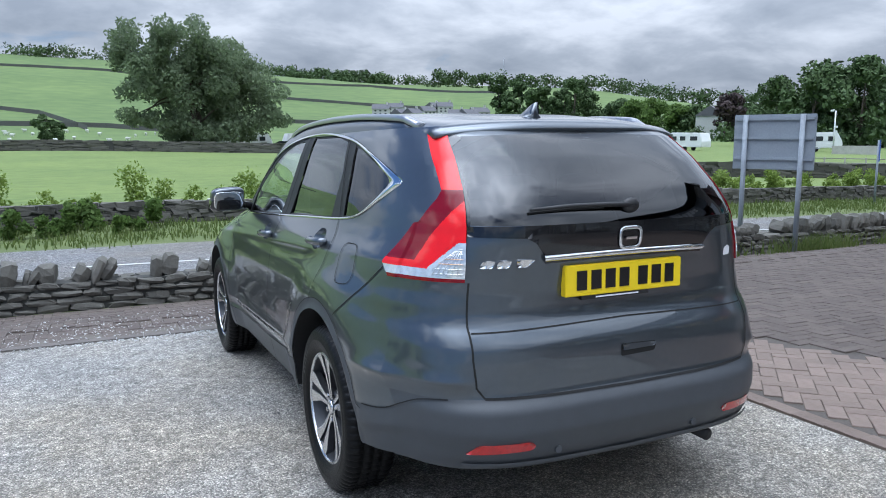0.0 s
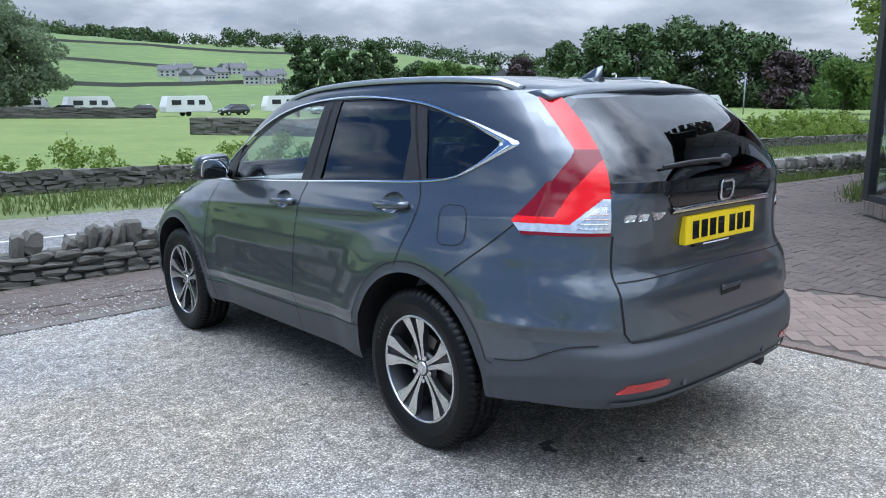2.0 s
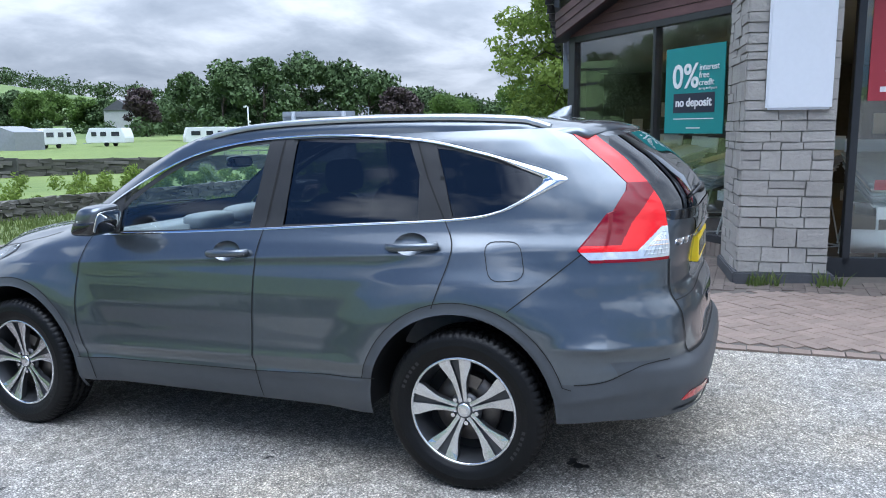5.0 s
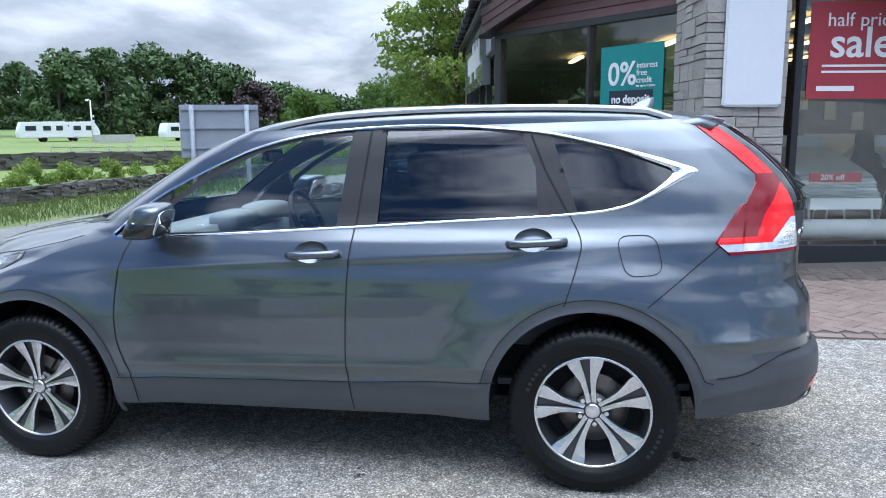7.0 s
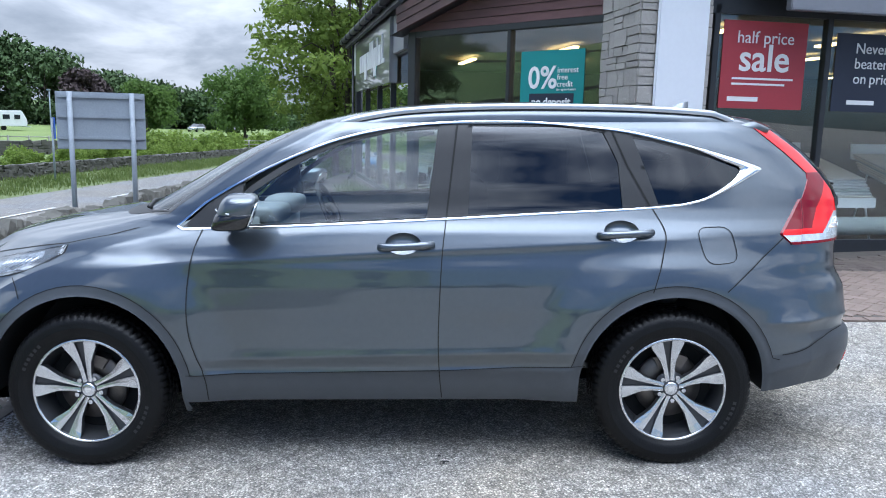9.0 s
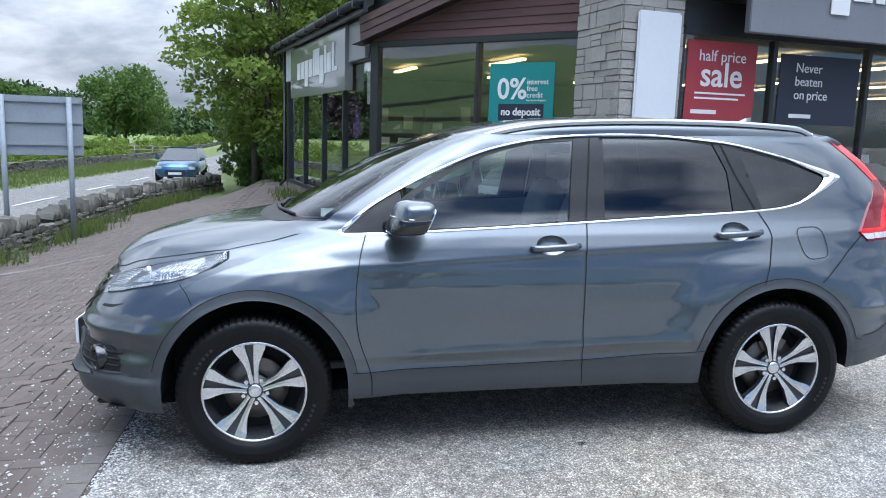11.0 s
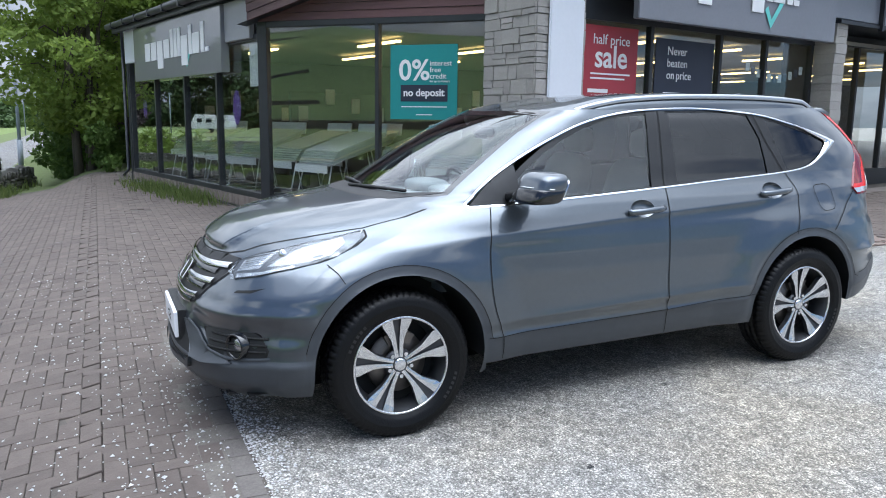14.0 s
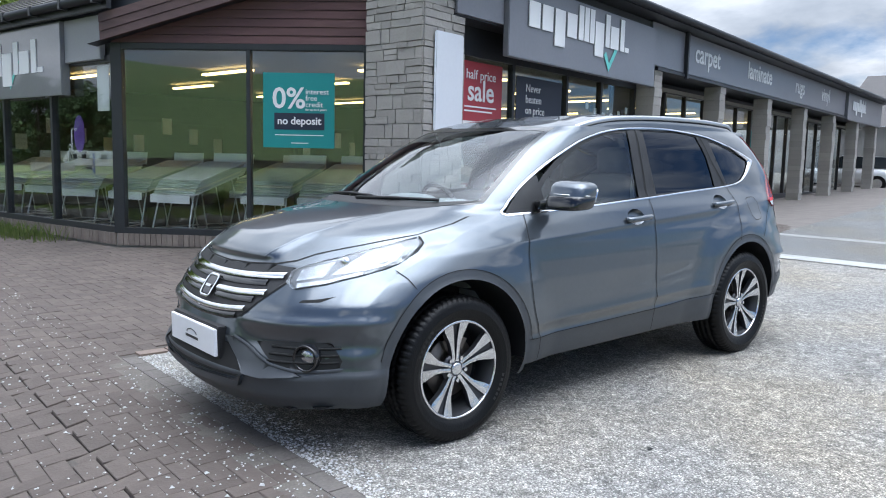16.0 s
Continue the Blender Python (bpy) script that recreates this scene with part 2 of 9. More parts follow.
BARK = M("bark", (0.08, 0.065, 0.05), 0.95, scale=5, bump=0.7, bscale=25)
LEAF = M("leaf_green", (0.06, 0.11, 0.028), 0.6, spec=0.15, col2=(0.15, 0.23, 0.06), scale=0.6, island=0.8)
LEAF_L = M("leaf_light_green", (0.115, 0.18, 0.035), 0.55, spec=0.2, col2=(0.26, 0.34, 0.075), scale=0.6, island=0.8)
LEAF_D = M("leaf_dark_green", (0.046, 0.076, 0.032), 0.7, spec=0.12, col2=(0.092, 0.138, 0.056), scale=0.6, island=0.8)
LEAF_W = M("willow_leaf", (0.11, 0.15, 0.085), 0.6, spec=0.15, col2=(0.25, 0.31, 0.19), scale=0.6, island=0.8)
LEAF_P = M("copper_leaf", (0.03, 0.02, 0.025), 0.8, col2=(0.07, 0.045, 0.04), scale=0.6, island=0.8)
BLADE = M("grass_blade", (0.065, 0.112, 0.022), 0.85, col2=(0.18, 0.215, 0.07), scale=1.0, island=1.0)


def let_light_through(m, share):
    """Thin leaves pass part of the light that falls on their other side."""
    nt = m.node_tree
    b = nt.nodes["Principled BSDF"]
    tl = nt.nodes.new("ShaderNodeBsdfTranslucent")
    nt.links.new(b.inputs["Base Color"].links[0].from_socket, tl.inputs["Color"])
    mx = nt.nodes.new("ShaderNodeMixShader")
    mx.inputs[0].default_value = share
    nt.links.new(b.outputs[0], mx.inputs[1])
    nt.links.new(tl.outputs[0], mx.inputs[2])
    out = [n for n in nt.nodes if n.bl_idname == "ShaderNodeOutputMaterial"][0]
    nt.links.new(mx.outputs[0], out.inputs[0])


for leaf in (LEAF, LEAF_L, LEAF_W, BLADE):
    let_light_through(leaf, 0.55)

# ---- helpers for meshes ----
def mesh(name, verts, faces, mat=None, parent=None, smooth=False, label=""):
    me = bpy.data.meshes.new(name)
    me.from_pydata([tuple(v) for v in verts], [], [tuple(f) for f in faces])
    me.validate()
    for m in (mat if isinstance(mat, (list, tuple)) else [mat]):
        if m:
            me.materials.append(m)
    if smooth:
        me.polygons.foreach_set("use_smooth", [True] * len(me.polygons))
    ob = new(name, me)
    if parent:
        ob.parent = parent
    if label:
        tagged(ob, label)
    return ob


def part(name, bm, material, parent, label="", smooth=False):
    me = bpy.data.meshes.new(name)
    bm.normal_update()
    bm.to_mesh(me)
    bm.free()
    me.materials.append(material)
    if smooth:
        me.polygons.foreach_set("use_smooth", [True] * len(me.polygons))
    ob = new(name, me)
    if parent:
        ob.parent = parent
    return tagged(ob, label) if label else ob


def empty(name, label, category, group="", kind="", m=None):
    ob = tagged(new(name), label, category, group, kind)
    if m is not None:
        ob.matrix_world = m
    return ob


def bm_box(bm, lo, hi, m=None, bevel=0.0):
    c = [(lo[i] + hi[i]) / 2 for i in range(3)]
    s = [abs(hi[i] - lo[i]) for i in range(3)]
    r = bmesh.ops.create_cube(bm, size=1, matrix=Matrix.Translation(c) @ Matrix.Diagonal((*s, 1)))
    if bevel:
        es = list({e for v in r["verts"] for e in v.link_edges})
        r2 = bmesh.ops.bevel(bm, geom=es, offset=bevel, segments=2, affect="EDGES")
        vs = list({v for f in r2["faces"] for v in f.verts} | {v for v in r["verts"] if v.is_valid})
        vs = list({v for f in {f for v in vs for f in v.link_faces} for v in f.verts})
    else:
        vs = r["verts"]
    if m is not None:
        bmesh.ops.transform(bm, matrix=m, verts=vs)
    return bm


def box(name, lo, hi, mat, parent=None, m=None, bevel=0.0, label=""):
    return part(name, bm_box(bmesh.new(), lo, hi, m, bevel), mat, parent, label)


def bm_tube(bm, pts, r, seg=8, r2=None):
    """A round bar through the points, thinning to r2."""
    pts = [Vector(p) for p in pts]
    rings = []
    for i, p in enumerate(pts):
        d = (pts[min(i + 1, len(pts) - 1)] - pts[max(i - 1, 0)]).normalized()
        a = d.orthogonal().normalized() if not rings else (prev - prev.dot(d) * d).normalized()
        prev = a
        b = d.cross(a)
        rr = r + ((r2 if r2 is not None else r) - r) * i / max(1, len(pts) - 1)
        rings.append([bm.verts.new(p + rr * (math.cos(2 * math.pi * k / seg) * a + math.sin(2 * math.pi * k / seg) * b)) for k in range(seg)])
    for u, v in zip(rings, rings[1:]):
        for k in range(seg):
            bm.faces.new((u[k], u[(k + 1) % seg], v[(k + 1) % seg], v[k]))
    bm.faces.new(rings[0][::-1])
    bm.faces.new(rings[-1])
    return bm


def tube(name, pts, r, mat, parent=None, seg=8, r2=None, label=""):
    return part(name, bm_tube(bmesh.new(), pts, r, seg, r2), mat, parent, label, smooth=True)


def smooth01(a, b, v):
    v = min(1.0, max(0.0, (v - a) / (b - a)))
    return v * v * (3 - 2 * v)


ROAD_Z = -0.65


def ground_z(x, y):
    """Height of the ground: the car park falls to the road, meadows lie beyond, hills rise far off on three sides."""
    # the western rise is never in view; it is there for reflections
    return valley_z(x, y) + 34 * smooth01(-160, -750, x)


def road_bend(x):
    """How far the road's near edge swings in towards the shop's end."""
    return 1.8 * smooth01(12, 23, x) - 1.2 * smooth01(26, 36, x)


def wall_line(x):
    """Where the roadside wall runs."""
    return float(np.interp(x, (-14, 2, 9, 16, 20, 22.3), (7.75, 7.68, 7.2, 6.95, 6.4, 5.8)))


def valley_z(x, y):
    d = math.hypot(x, y)
    if 4.0 <= y < 8.0:
        y = min(8.0, y + road_bend(x)) if y > 5.0 else y + road_bend(x) * (y - 4.0)
    if y < 4.0:
        return 0.032 - 0.0241 * max(y, -30)
    if y < 7.5:
        return -0.064 + (ROAD_Z + 0.064) * smooth01(3.6, 7.6, y)
    fall = -0.0155 * min(70.0, max(0.0, x)) * smooth01(7.4, 9.0, y) * smooth01(75, 22, y)
    if y < 17:
        return ROAD_Z + fall + 0.12 * smooth01(13.6, 16.5, y)
    z = ROAD_Z + fall + 0.12 + 0.55 * smooth01(30, 95, y) * smooth01(30, -10, x)
    az = math.degrees(math.atan2(x, y))
    crest = float(np.interp(az, (-60, -36, -26, -17, -7, 2, 15, 22, 30, 36, 43, 55, 75), (4.6, 5.2, 5.9, 6.8, 5.4, 5.35, 4.4, 4.1, 3.9, 3.6, 2.5, 1.3, 0.6)))
    z += math.tan(radians(crest)) * 745 * smooth01(150, 800, d) * (1 + 0.07 * noise.noise((x * 0.006, y * 0.006, 0)) + 0.02 * noise.noise((x * 0.03, y * 0.03, 0)))
    return z


def sorted_axis(*spans):
    out = []
    for a, b, n in spans:
        out += [a + (b - a) * i / n for i in range(n)]
    return out + [spans[-1][1]]


gx = sorted_axis((-1500, -300, 12), (-300, -60, 12), (-60, -12, 12), (-12, -4.2, 6), (-4.2, 1.6, 8), (1.6, 12, 8), (12, 30, 18), (30, 60, 8), (60, 300, 24), (300, 1500, 30))
gy = sorted_axis((-300, -30, 6), (-30, -4.3, 8), (-4.3, 3.3, 8), (3.3, 4.0, 2), (4.0, 7.3, 10), (7.3, 8.0, 2), (8.0, 13.6, 5), (13.6, 17.0, 6), (17.0, 30, 4), (30, 150, 16), (150, 800, 26), (800, 1500, 6))
gv = [(x, y, ground_z(x, y)) for y in gy for x in gx]
gf, gm = [], []
for j in range(len(gy) - 1):
    for i in range(len(gx) - 1):
        a = j * len(gx) + i
        gf.append((a, a + 1, a + 1 + len(gx), a + len(gx)))
        x, y = (gx[i] + gx[i + 1]) / 2, (gy[j] + gy[j + 1]) / 2
        if x < -400 and not 7.3 < y < 13.6:
            gm.append(5)
        elif y < 3.3 and x < 1.6 or y < -30:
            gm.append(0)
        elif x > 18.5 and 2.0 < y < 7.3 - road_bend(x):
            gm.append(2)
        elif y < 7.3 - road_bend(x):
            gm.append(6 if x < -4.2 and y > 3.3 else 1)
        elif y < 8.0 - road_bend(x) or 13.6 < y < 17.0:
            gm.append(2)
        elif y < 13.6:
            gm.append(3)
        elif y < 140:
            gm.append(4)
        else:
            gm.append(5)
ground = mesh("ground", gv, gf, [TARMAC, BED, VERGE, ROAD, GRASS, HILL, BRICK], smooth=True)
ground.data.polygons.foreach_set("material_index", gm)
tagged(ground, "light grey tarmac car park falling to a country road and green meadows", "ground", kind="structure")

# ---- the car: grey five-door, seen all round; its own frame has y ahead, the rear axle's ground point as origin ----
PAINT = M("grey_metallic_paint", (0.088, 0.104, 0.122), 0.32, metal=0.8, var=0.05, scale=40, coat=1.0, coat_ior=1.65)
PAINT.node_tree.nodes["Principled BSDF"].inputs["Coat Roughness"].default_value = 0.02
CLAD = M("grey_satin_cladding", (0.052, 0.057, 0.064), 0.42, var=0.08, scale=20, bump=0.03, bscale=300, spec=0.45)
CHROME = M("chrome", (0.86, 0.87, 0.89), 0.07, metal=1.0, var=0.02)
BLACK = M("gloss_black", (0.008, 0.008, 0.009), 0.12, var=0.1, coat=0.6)
PLASTIC = M("black_plastic", (0.013, 0.013, 0.014), 0.5, var=0.2, scale=30, bump=0.05, bscale=200)
# near-black that stands for shade in shut lines, openings and wheel arches
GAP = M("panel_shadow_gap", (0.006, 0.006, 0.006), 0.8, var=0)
RUBBER = M("tyre_rubber", (0.0045, 0.0045, 0.005), 0.42, spec=0.22, var=0.3, scale=14, bump=0.12, bscale=120)
ALLOY = M("machined_alloy", (0.72, 0.73, 0.75), 0.24, metal=1.0, var=0.06, scale=30)
ALLOY_D = M("dark_alloy_pocket", (0.07, 0.072, 0.078), 0.42, metal=0.7, var=0.1)
STEEL = M("brake_steel", (0.15, 0.135, 0.125), 0.45, metal=0.9, var=0.25, scale=20)
RED = M("red_lamp_lens", (0.72, 0.012, 0.014), 0.05, var=0.06, scale=30)
RED_D = M("deep_red_lens", (0.17, 0.003, 0.009), 0.05, var=0.06, scale=30)
REFLECT = M("red_reflector", (0.45, 0.012, 0.014), 0.12, var=0.35, scale=70, coat=1.0)
CLEAR = M("clear_lamp_lens", (0.78, 0.80, 0.82), 0.12, metal=0.55, var=0.25, scale=45, coat=1.0)
AMBER = M("amber_reflector", (0.75, 0.42, 0.22), 0.25, var=0.3, scale=40, coat=1.0)
YELLOW = M("yellow_plate", (0.86, 0.62, 0.012), 0.35, var=0.03)
WHITE = M("white_plate", (0.80, 0.80, 0.82), 0.35, var=0.03)
GLASS_F = glass("car_glass_clear", (0.84, 0.92, 0.92), mix=0.02, gain=1.5)
GLASS_W = glass("windscreen_glass", (0.84, 0.92, 0.91), mix=0.02, gain=1.15)
GLASS_R = glass("car_glass_privacy", (0.05, 0.055, 0.06), mix=0.01, gain=1.4)
# cabin greys are lifted to stand for light coming through the glass
SEAT = M("seat_cloth", (0.135, 0.138, 0.145), 0.85, var=0.2, scale=20, bump=0.1)
TRIM_IN = M("cabin_trim", (0.22, 0.225, 0.23), 0.7, var=0.2, scale=10)
HEADLINE = M("pale_headlining", (0.55, 0.54, 0.52), 0.9, var=0.05)

CAR_M = pose(0, 0, 0.032, -1.38, 0, 0)
car = empty("parked_suv", "dark grey metallic five-door SUV parked on tarmac", "car", m=CAR_M)

Z_W = ([0.20, 0.26, 0.31, 0.36, 0.43, 0.50, 0.60, 0.72, 0.82, 0.90, 0.955, 1.00, 1.05, 1.10, 1.15, 1.24, 1.324, 1.42, 1.50, 1.53],
       [0.77, 0.825, 0.850, 0.862, 0.868, 0.880, 0.886, 0.886, 0.878, 0.866, 0.848, 0.836, 0.818, 0.790, 0.768, 0.742, 0.713, 0.682, 0.650, 0.630])
Z_F = ([0.20, 0.24, 0.31, 0.40, 0.55, 0.62, 0.70, 0.78, 0.87, 0.93, 0.99, 1.03, 1.06, 1.08, 1.10, 1.115, 1.146, 1.20, 1.31, 1.414, 1.497, 1.53],
       [3.40, 3.49, 3.545, 3.535, 3.525, 3.50, 3.465, 3.41, 3.345, 3.29, 3.20, 3.06, 2.90, 2.76, 2.60, 2.53, 2.47, 2.375, 2.18, 1.98, 1.78, 1.66])
Z_R = ([0.20, 0.28, 0.34, 0.40, 0.48, 0.56, 0.60, 0.72, 0.775, 0.815, 0.84, 0.88, 0.95, 1.03, 1.12, 1.18, 1.22, 1.30, 1.40, 1.50, 1.53],
       [-0.80, -0.88, -0.92, -0.955, -0.975, -0.968, -0.930, -0.930, -0.924, -0.903, -0.884, -0.874, -0.876, -0.888, -0.905, -0.905, -0.89, -0.835, -0.735, -0.60, -0.53])
Z_N = ([0.2, 0.7, 0.8, 0.9, 0.95, 1.0, 1.05, 1.08, 1.10, 1.15, 1.4, 1.53], [10, 10, 8, 5.5, 4.3, 3.75, 3.25, 3.4, 4.8, 6.0, 5.5, 5.0])
YC_F, YC_R, M_F, M_R, N_R = 1.30, 0.80, 2.35, 5.0, 5.3
WHEELS = ((0.0, 0.358), (2.612, 0.358))


def soft_interp(z, tab, w=0.012):
    return sum(k * float(np.interp(z + o * w, *tab)) for o, k in ((-1, 0.25), (0, 0.5), (1, 0.25)))


def slice_at(z):
    return (soft_interp(z, Z_W), soft_interp(z, Z_F), soft_interp(z, Z_R), soft_interp(z, Z_N))


def fold(d, above, below, soft=0.005):
    """A pressed edge: the skin leans out to it from above and turns under below it."""
    s = math.sqrt(d * d + soft * soft) - soft
    return math.exp(-s / (above if d > 0 else below))


def front_relief(x, z):
    """Shoulder of the front bumper over the lamps' recess, and the swell of its lower lip."""
    k = smooth01(0.28, 0.48, abs(x))
    v = k * (0.020 * math.exp(-((z - 0.635) / 0.030) ** 2) - 0.030 * math.exp(-((z - 0.545) / 0.050) ** 2))
    return v + 0.034 * fold(z - 0.405, 0.016, 0.075)


def relief(y, z):
    """Creases of the doors and the flares round the wheels."""
    up = 0.93 + 0.045 * (2.1 - y)
    v = 0.0115 * fold(z - up, 0.085, 0.030) * (0.25 + 0.75 * smooth01(-0.35, 0.45, y)) * smooth01(3.25, 2.45, y)
    low = 0.50 + 0.02 * (2.0 - y)
    v += 0.021 * fold(z - low, 0.070, 0.034) * smooth01(2.25, 1.8, y) * smooth01(0.30, 0.6, y)
    for wy, wz in WHEELS:
        r = math.hypot(y - wy, z - wz)
        if z > 0.2:
            v += 0.034 * smooth01(0.72, 0.46, r) + 0.005 * math.exp(-((r - 0.424) / 0.010) ** 2)
    # ledge along the sill's top
    v += 0.012 * fold(z - 0.432 - 0.012 * (2.0 - y), 0.010, 0.065) * smooth01(2.2, 2.1, y) * smooth01(0.42, 0.5, y)
    if y > 2.95:
        v += front_relief(0.75, z) * 0.7 * smooth01(2.95, 3.15, y)
    # rear shoulder above the bumper
    v += 0.040 * fold(z - 0.657, 0.060, 0.026) * smooth01(-0.32, -0.62, y)
    # fold along the side of the rear bumper
    v += 0.013 * fold(z - 0.431 - 0.17 * (-0.43 - y), 0.050, 0.030) * smooth01(-0.40, -0.45, y) * smooth01(-0.86, -0.70, y)
    return v


def bonnet_relief(x, z):
    """Raised middle of the bonnet with a crease along each side."""
    if z < 0.87 or z > 1.11:
        return 0.0
    xc = 0.33 + 0.55 * (z - 0.88)
    k = smooth01(0.87, 0.90, z) * smooth01(1.11, 1.07, z)
    return k * 0.030 * smooth01(xc + 0.045, xc - 0.03, abs(x))


def side_x(y, z, off=0.0):
    """Half width of the body at y, z (positive)."""
    w, f, r, n = slice_at(z)
    if y > YC_F:
        k = max(0.0, 1 - min(1.0, (y - YC_F) / (f - YC_F)) ** n) ** (1 / M_F)
    else:
        k = max(0.0, 1 - min(1.0, max(0.0, (YC_R - y) / (YC_R - r))) ** N_R) ** (1 / M_R) if y < YC_R else 1.0
    return w * k + relief(y, z) + off


def end_y(x, z, front, off=0.0):
    w, f, r, n = slice_at(z)
    q = min(1.0, abs(x) / w)
    if front:
        return YC_F + (f - YC_F) * (1 - q ** M_F) ** (1 / n) + off + front_relief(x, z) + bonnet_relief(x, z)
    return YC_R - (YC_R - r) * (1 - q ** M_R) ** (1 / N_R) - off - 0.036 * fold(z - 0.657, 0.060, 0.026) * smooth01(0.56, 0.76, abs(x))


def join_y(z, front):
    w, f, r, n = slice_at(z)
    q = 0.92
    return YC_F + (f - YC_F) * (1 - q ** M_F) ** (1 / n) if front else YC_R - (YC_R - r) * (1 - q ** M_R) ** (1 / N_R)


def arc(cy, cz, r, a0, a1, n=20):
    return [(cy + r * math.cos(radians(a0 + (a1 - a0) * i / n)), cz + r * math.sin(radians(a0 + (a1 - a0) * i / n))) for i in range(n + 1)]


def rounded(poly, r, n=4):
    """The polygon with its corners rounded."""
    out = []
    for i, p in enumerate(poly):
        a, b = Vector(poly[i - 1]), Vector(poly[(i + 1) % len(poly)])
        p = Vector(p)
        d1, d2 = (a - p), (b - p)
        k = min(r, d1.length * 0.45, d2.length * 0.45)
        s, e = p + d1.normalized() * k, p + d2.normalized() * k
        for t in range(n + 1):
            t /= n
            out.append(tuple((1 - t) ** 2 * s + 2 * t * (1 - t) * p + t * t * e))
    return out


def spline(pts, n=6):
    """A smooth line through the points."""
    p = [np.array(q, float) for q in pts]
    p = [2 * p[0] - p[1]] + p + [2 * p[-1] - p[-2]]
    out = []
    for i in range(1, len(p) - 2):
        for k in range(n):
            t = k / n
            out.append(tuple(0.5 * (2 * p[i] + (p[i + 1] - p[i - 1]) * t + (2 * p[i - 1] - 5 * p[i] + 4 * p[i + 1] - p[i + 2]) * t * t + (3 * p[i] - p[i - 1] - 3 * p[i + 1] + p[i + 2]) * t ** 3)))
    return out + [tuple(p[-2])]


# outlines on the car's flank (y, z)
DLO_TOP = spline([(2.222, 1.072), (2.082, 1.187), (1.90, 1.292), (1.694, 1.387), (1.49, 1.463), (1.237, 1.516), (0.956, 1.537), (0.609, 1.536), (0.235, 1.502), (-0.025, 1.445), (-0.257, 1.381), (-0.37, 1.345)], 4)
DLO_TIP = [(-0.405, 1.333), (-0.418, 1.320), (-0.400, 1.308)]
DLO_LOW = spline([(-0.385, 1.30), (-0.272, 1.242), (-0.124, 1.179), (0.082, 1.149), (0.582, 1.124), (1.016, 1.102), (1.593, 1.077), (1.871, 1.066), (2.19, 1.055)], 4)
DLO = DLO_TOP + DLO_TIP + DLO_LOW
ARCH_R = [(0.427, 0.0)] + arc(0.012, 0.365, 0.415, 0, 180, 30) + [(-0.403, 0.0)]
ARCH_F = [(3.027, 0.0)] + arc(2.605, 0.365, 0.422, 0, 180, 30) + [(2.183, 0.0)]
ARCH_R_OUT = [(0.47, 0.25), (0.462, 0.47)] + arc(0.008, 0.365, 0.463, 14, 163, 24) + [(-0.47, 0.49), (-0.47, 0.25)]
ARCH_F_OUT = [(3.09, 0.25), (3.06, 0.47)] + arc(2.605, 0.365, 0.468, 12, 172, 24) + [(2.125, 0.43), (2.125, 0.25)]
SILL = [(2.16, 0.05), (2.16, 0.428), (1.591, 0.436), (1.042, 0.443), (0.482, 0.466), (0.40, 0.47), (0.40, 0.05)]
GAP_A = spline([(2.09, 1.066), (2.121, 0.96), (2.143, 0.783), (2.133, 0.602), (2.079, 0.424), (2.072, 0.305)], 5)
GAP_B = spline([(1.012, 1.105), (1.029, 0.96), (1.041, 0.756), (1.047, 0.575), (1.042, 0.425), (1.032, 0.305)], 5)
GAP_C = spline([(0.095, 1.152), (0.048, 1.055), (0.063, 0.959), (0.114, 0.80)], 5)
GAP_W = [(-0.212, 0.80), (-0.345, 0.905), (-0.505, 1.035)]
DOOR_F = GAP_A[:-4] + [(2.065, 0.432), (1.042, 0.443)] + GAP_B[:-4][::-1]
DOOR_R = GAP_B[:-4] + [(0.46, 0.462)] + [p for p in ARCH_R_OUT if p[0] > 0.114 and p[1] > 0.47] + GAP_C[::-1]
FUEL = rounded([(-0.09, 1.072), (-0.246, 1.075), (-0.276, 0.925), (-0.128, 0.915)], 0.05)
BUMP_R_LINE = spline([(-0.40, 0.515), (-0.50, 0.513), (-0.60, 0.526), (-0.68, 0.562), (-0.76, 0.592), (-0.90, 0.60), (-1.2, 0.60)], 5)
BUMP_R_SIDE = [(-0.40, 0.05)] + BUMP_R_LINE + [(-1.2, 0.05)]
BUMP_F_SIDE = [(3.0, 0.05), (2.99, 0.43), (3.20, 0.43), (3.7, 0.43), (3.7, 0.05)]
# outlines on the ends (|x|, z)
TAIL_GLASS = rounded([(0.0, 1.505), (0.50, 1.490), (0.555, 1.45), (0.575, 1.30), (0.60, 1.185), (0.0, 1.175)], 0.01)
SCREEN = [(0.0, 1.118), (0.50, 1.112), (0.665, 1.125), (0.655, 1.17), (0.618, 1.30), (0.580, 1.42), (0.548, 1.512), (0.30, 1.527), (0.0, 1.53)]


def seg_near(p, poly, closed=True):
    """Nearest point of the outline to p, and its distance."""
    a = np.array(poly, float)
    b = np.roll(a, -1, 0)
    if not closed:
        a, b = a[:-1], b[:-1]
    d = b - a
    t = np.clip(((p - a) * d).sum(1) / np.maximum((d * d).sum(1), 1e-12), 0, 1)
    q = a + t[:, None] * d
    e = np.hypot(*(q - p).T)
    i = int(e.argmin())
    return q[i], e[i]


def inside(p, poly):
    x, y = p
    c, j = False, len(poly) - 1
    for i in range(len(poly)):
        (xi, yi), (xj, yj) = poly[i], poly[j]
        if (yi > y) != (yj > y) and x < (xj - xi) * (y - yi) / (yj - yi) + xi:
            c = not c
        j = i
    return c


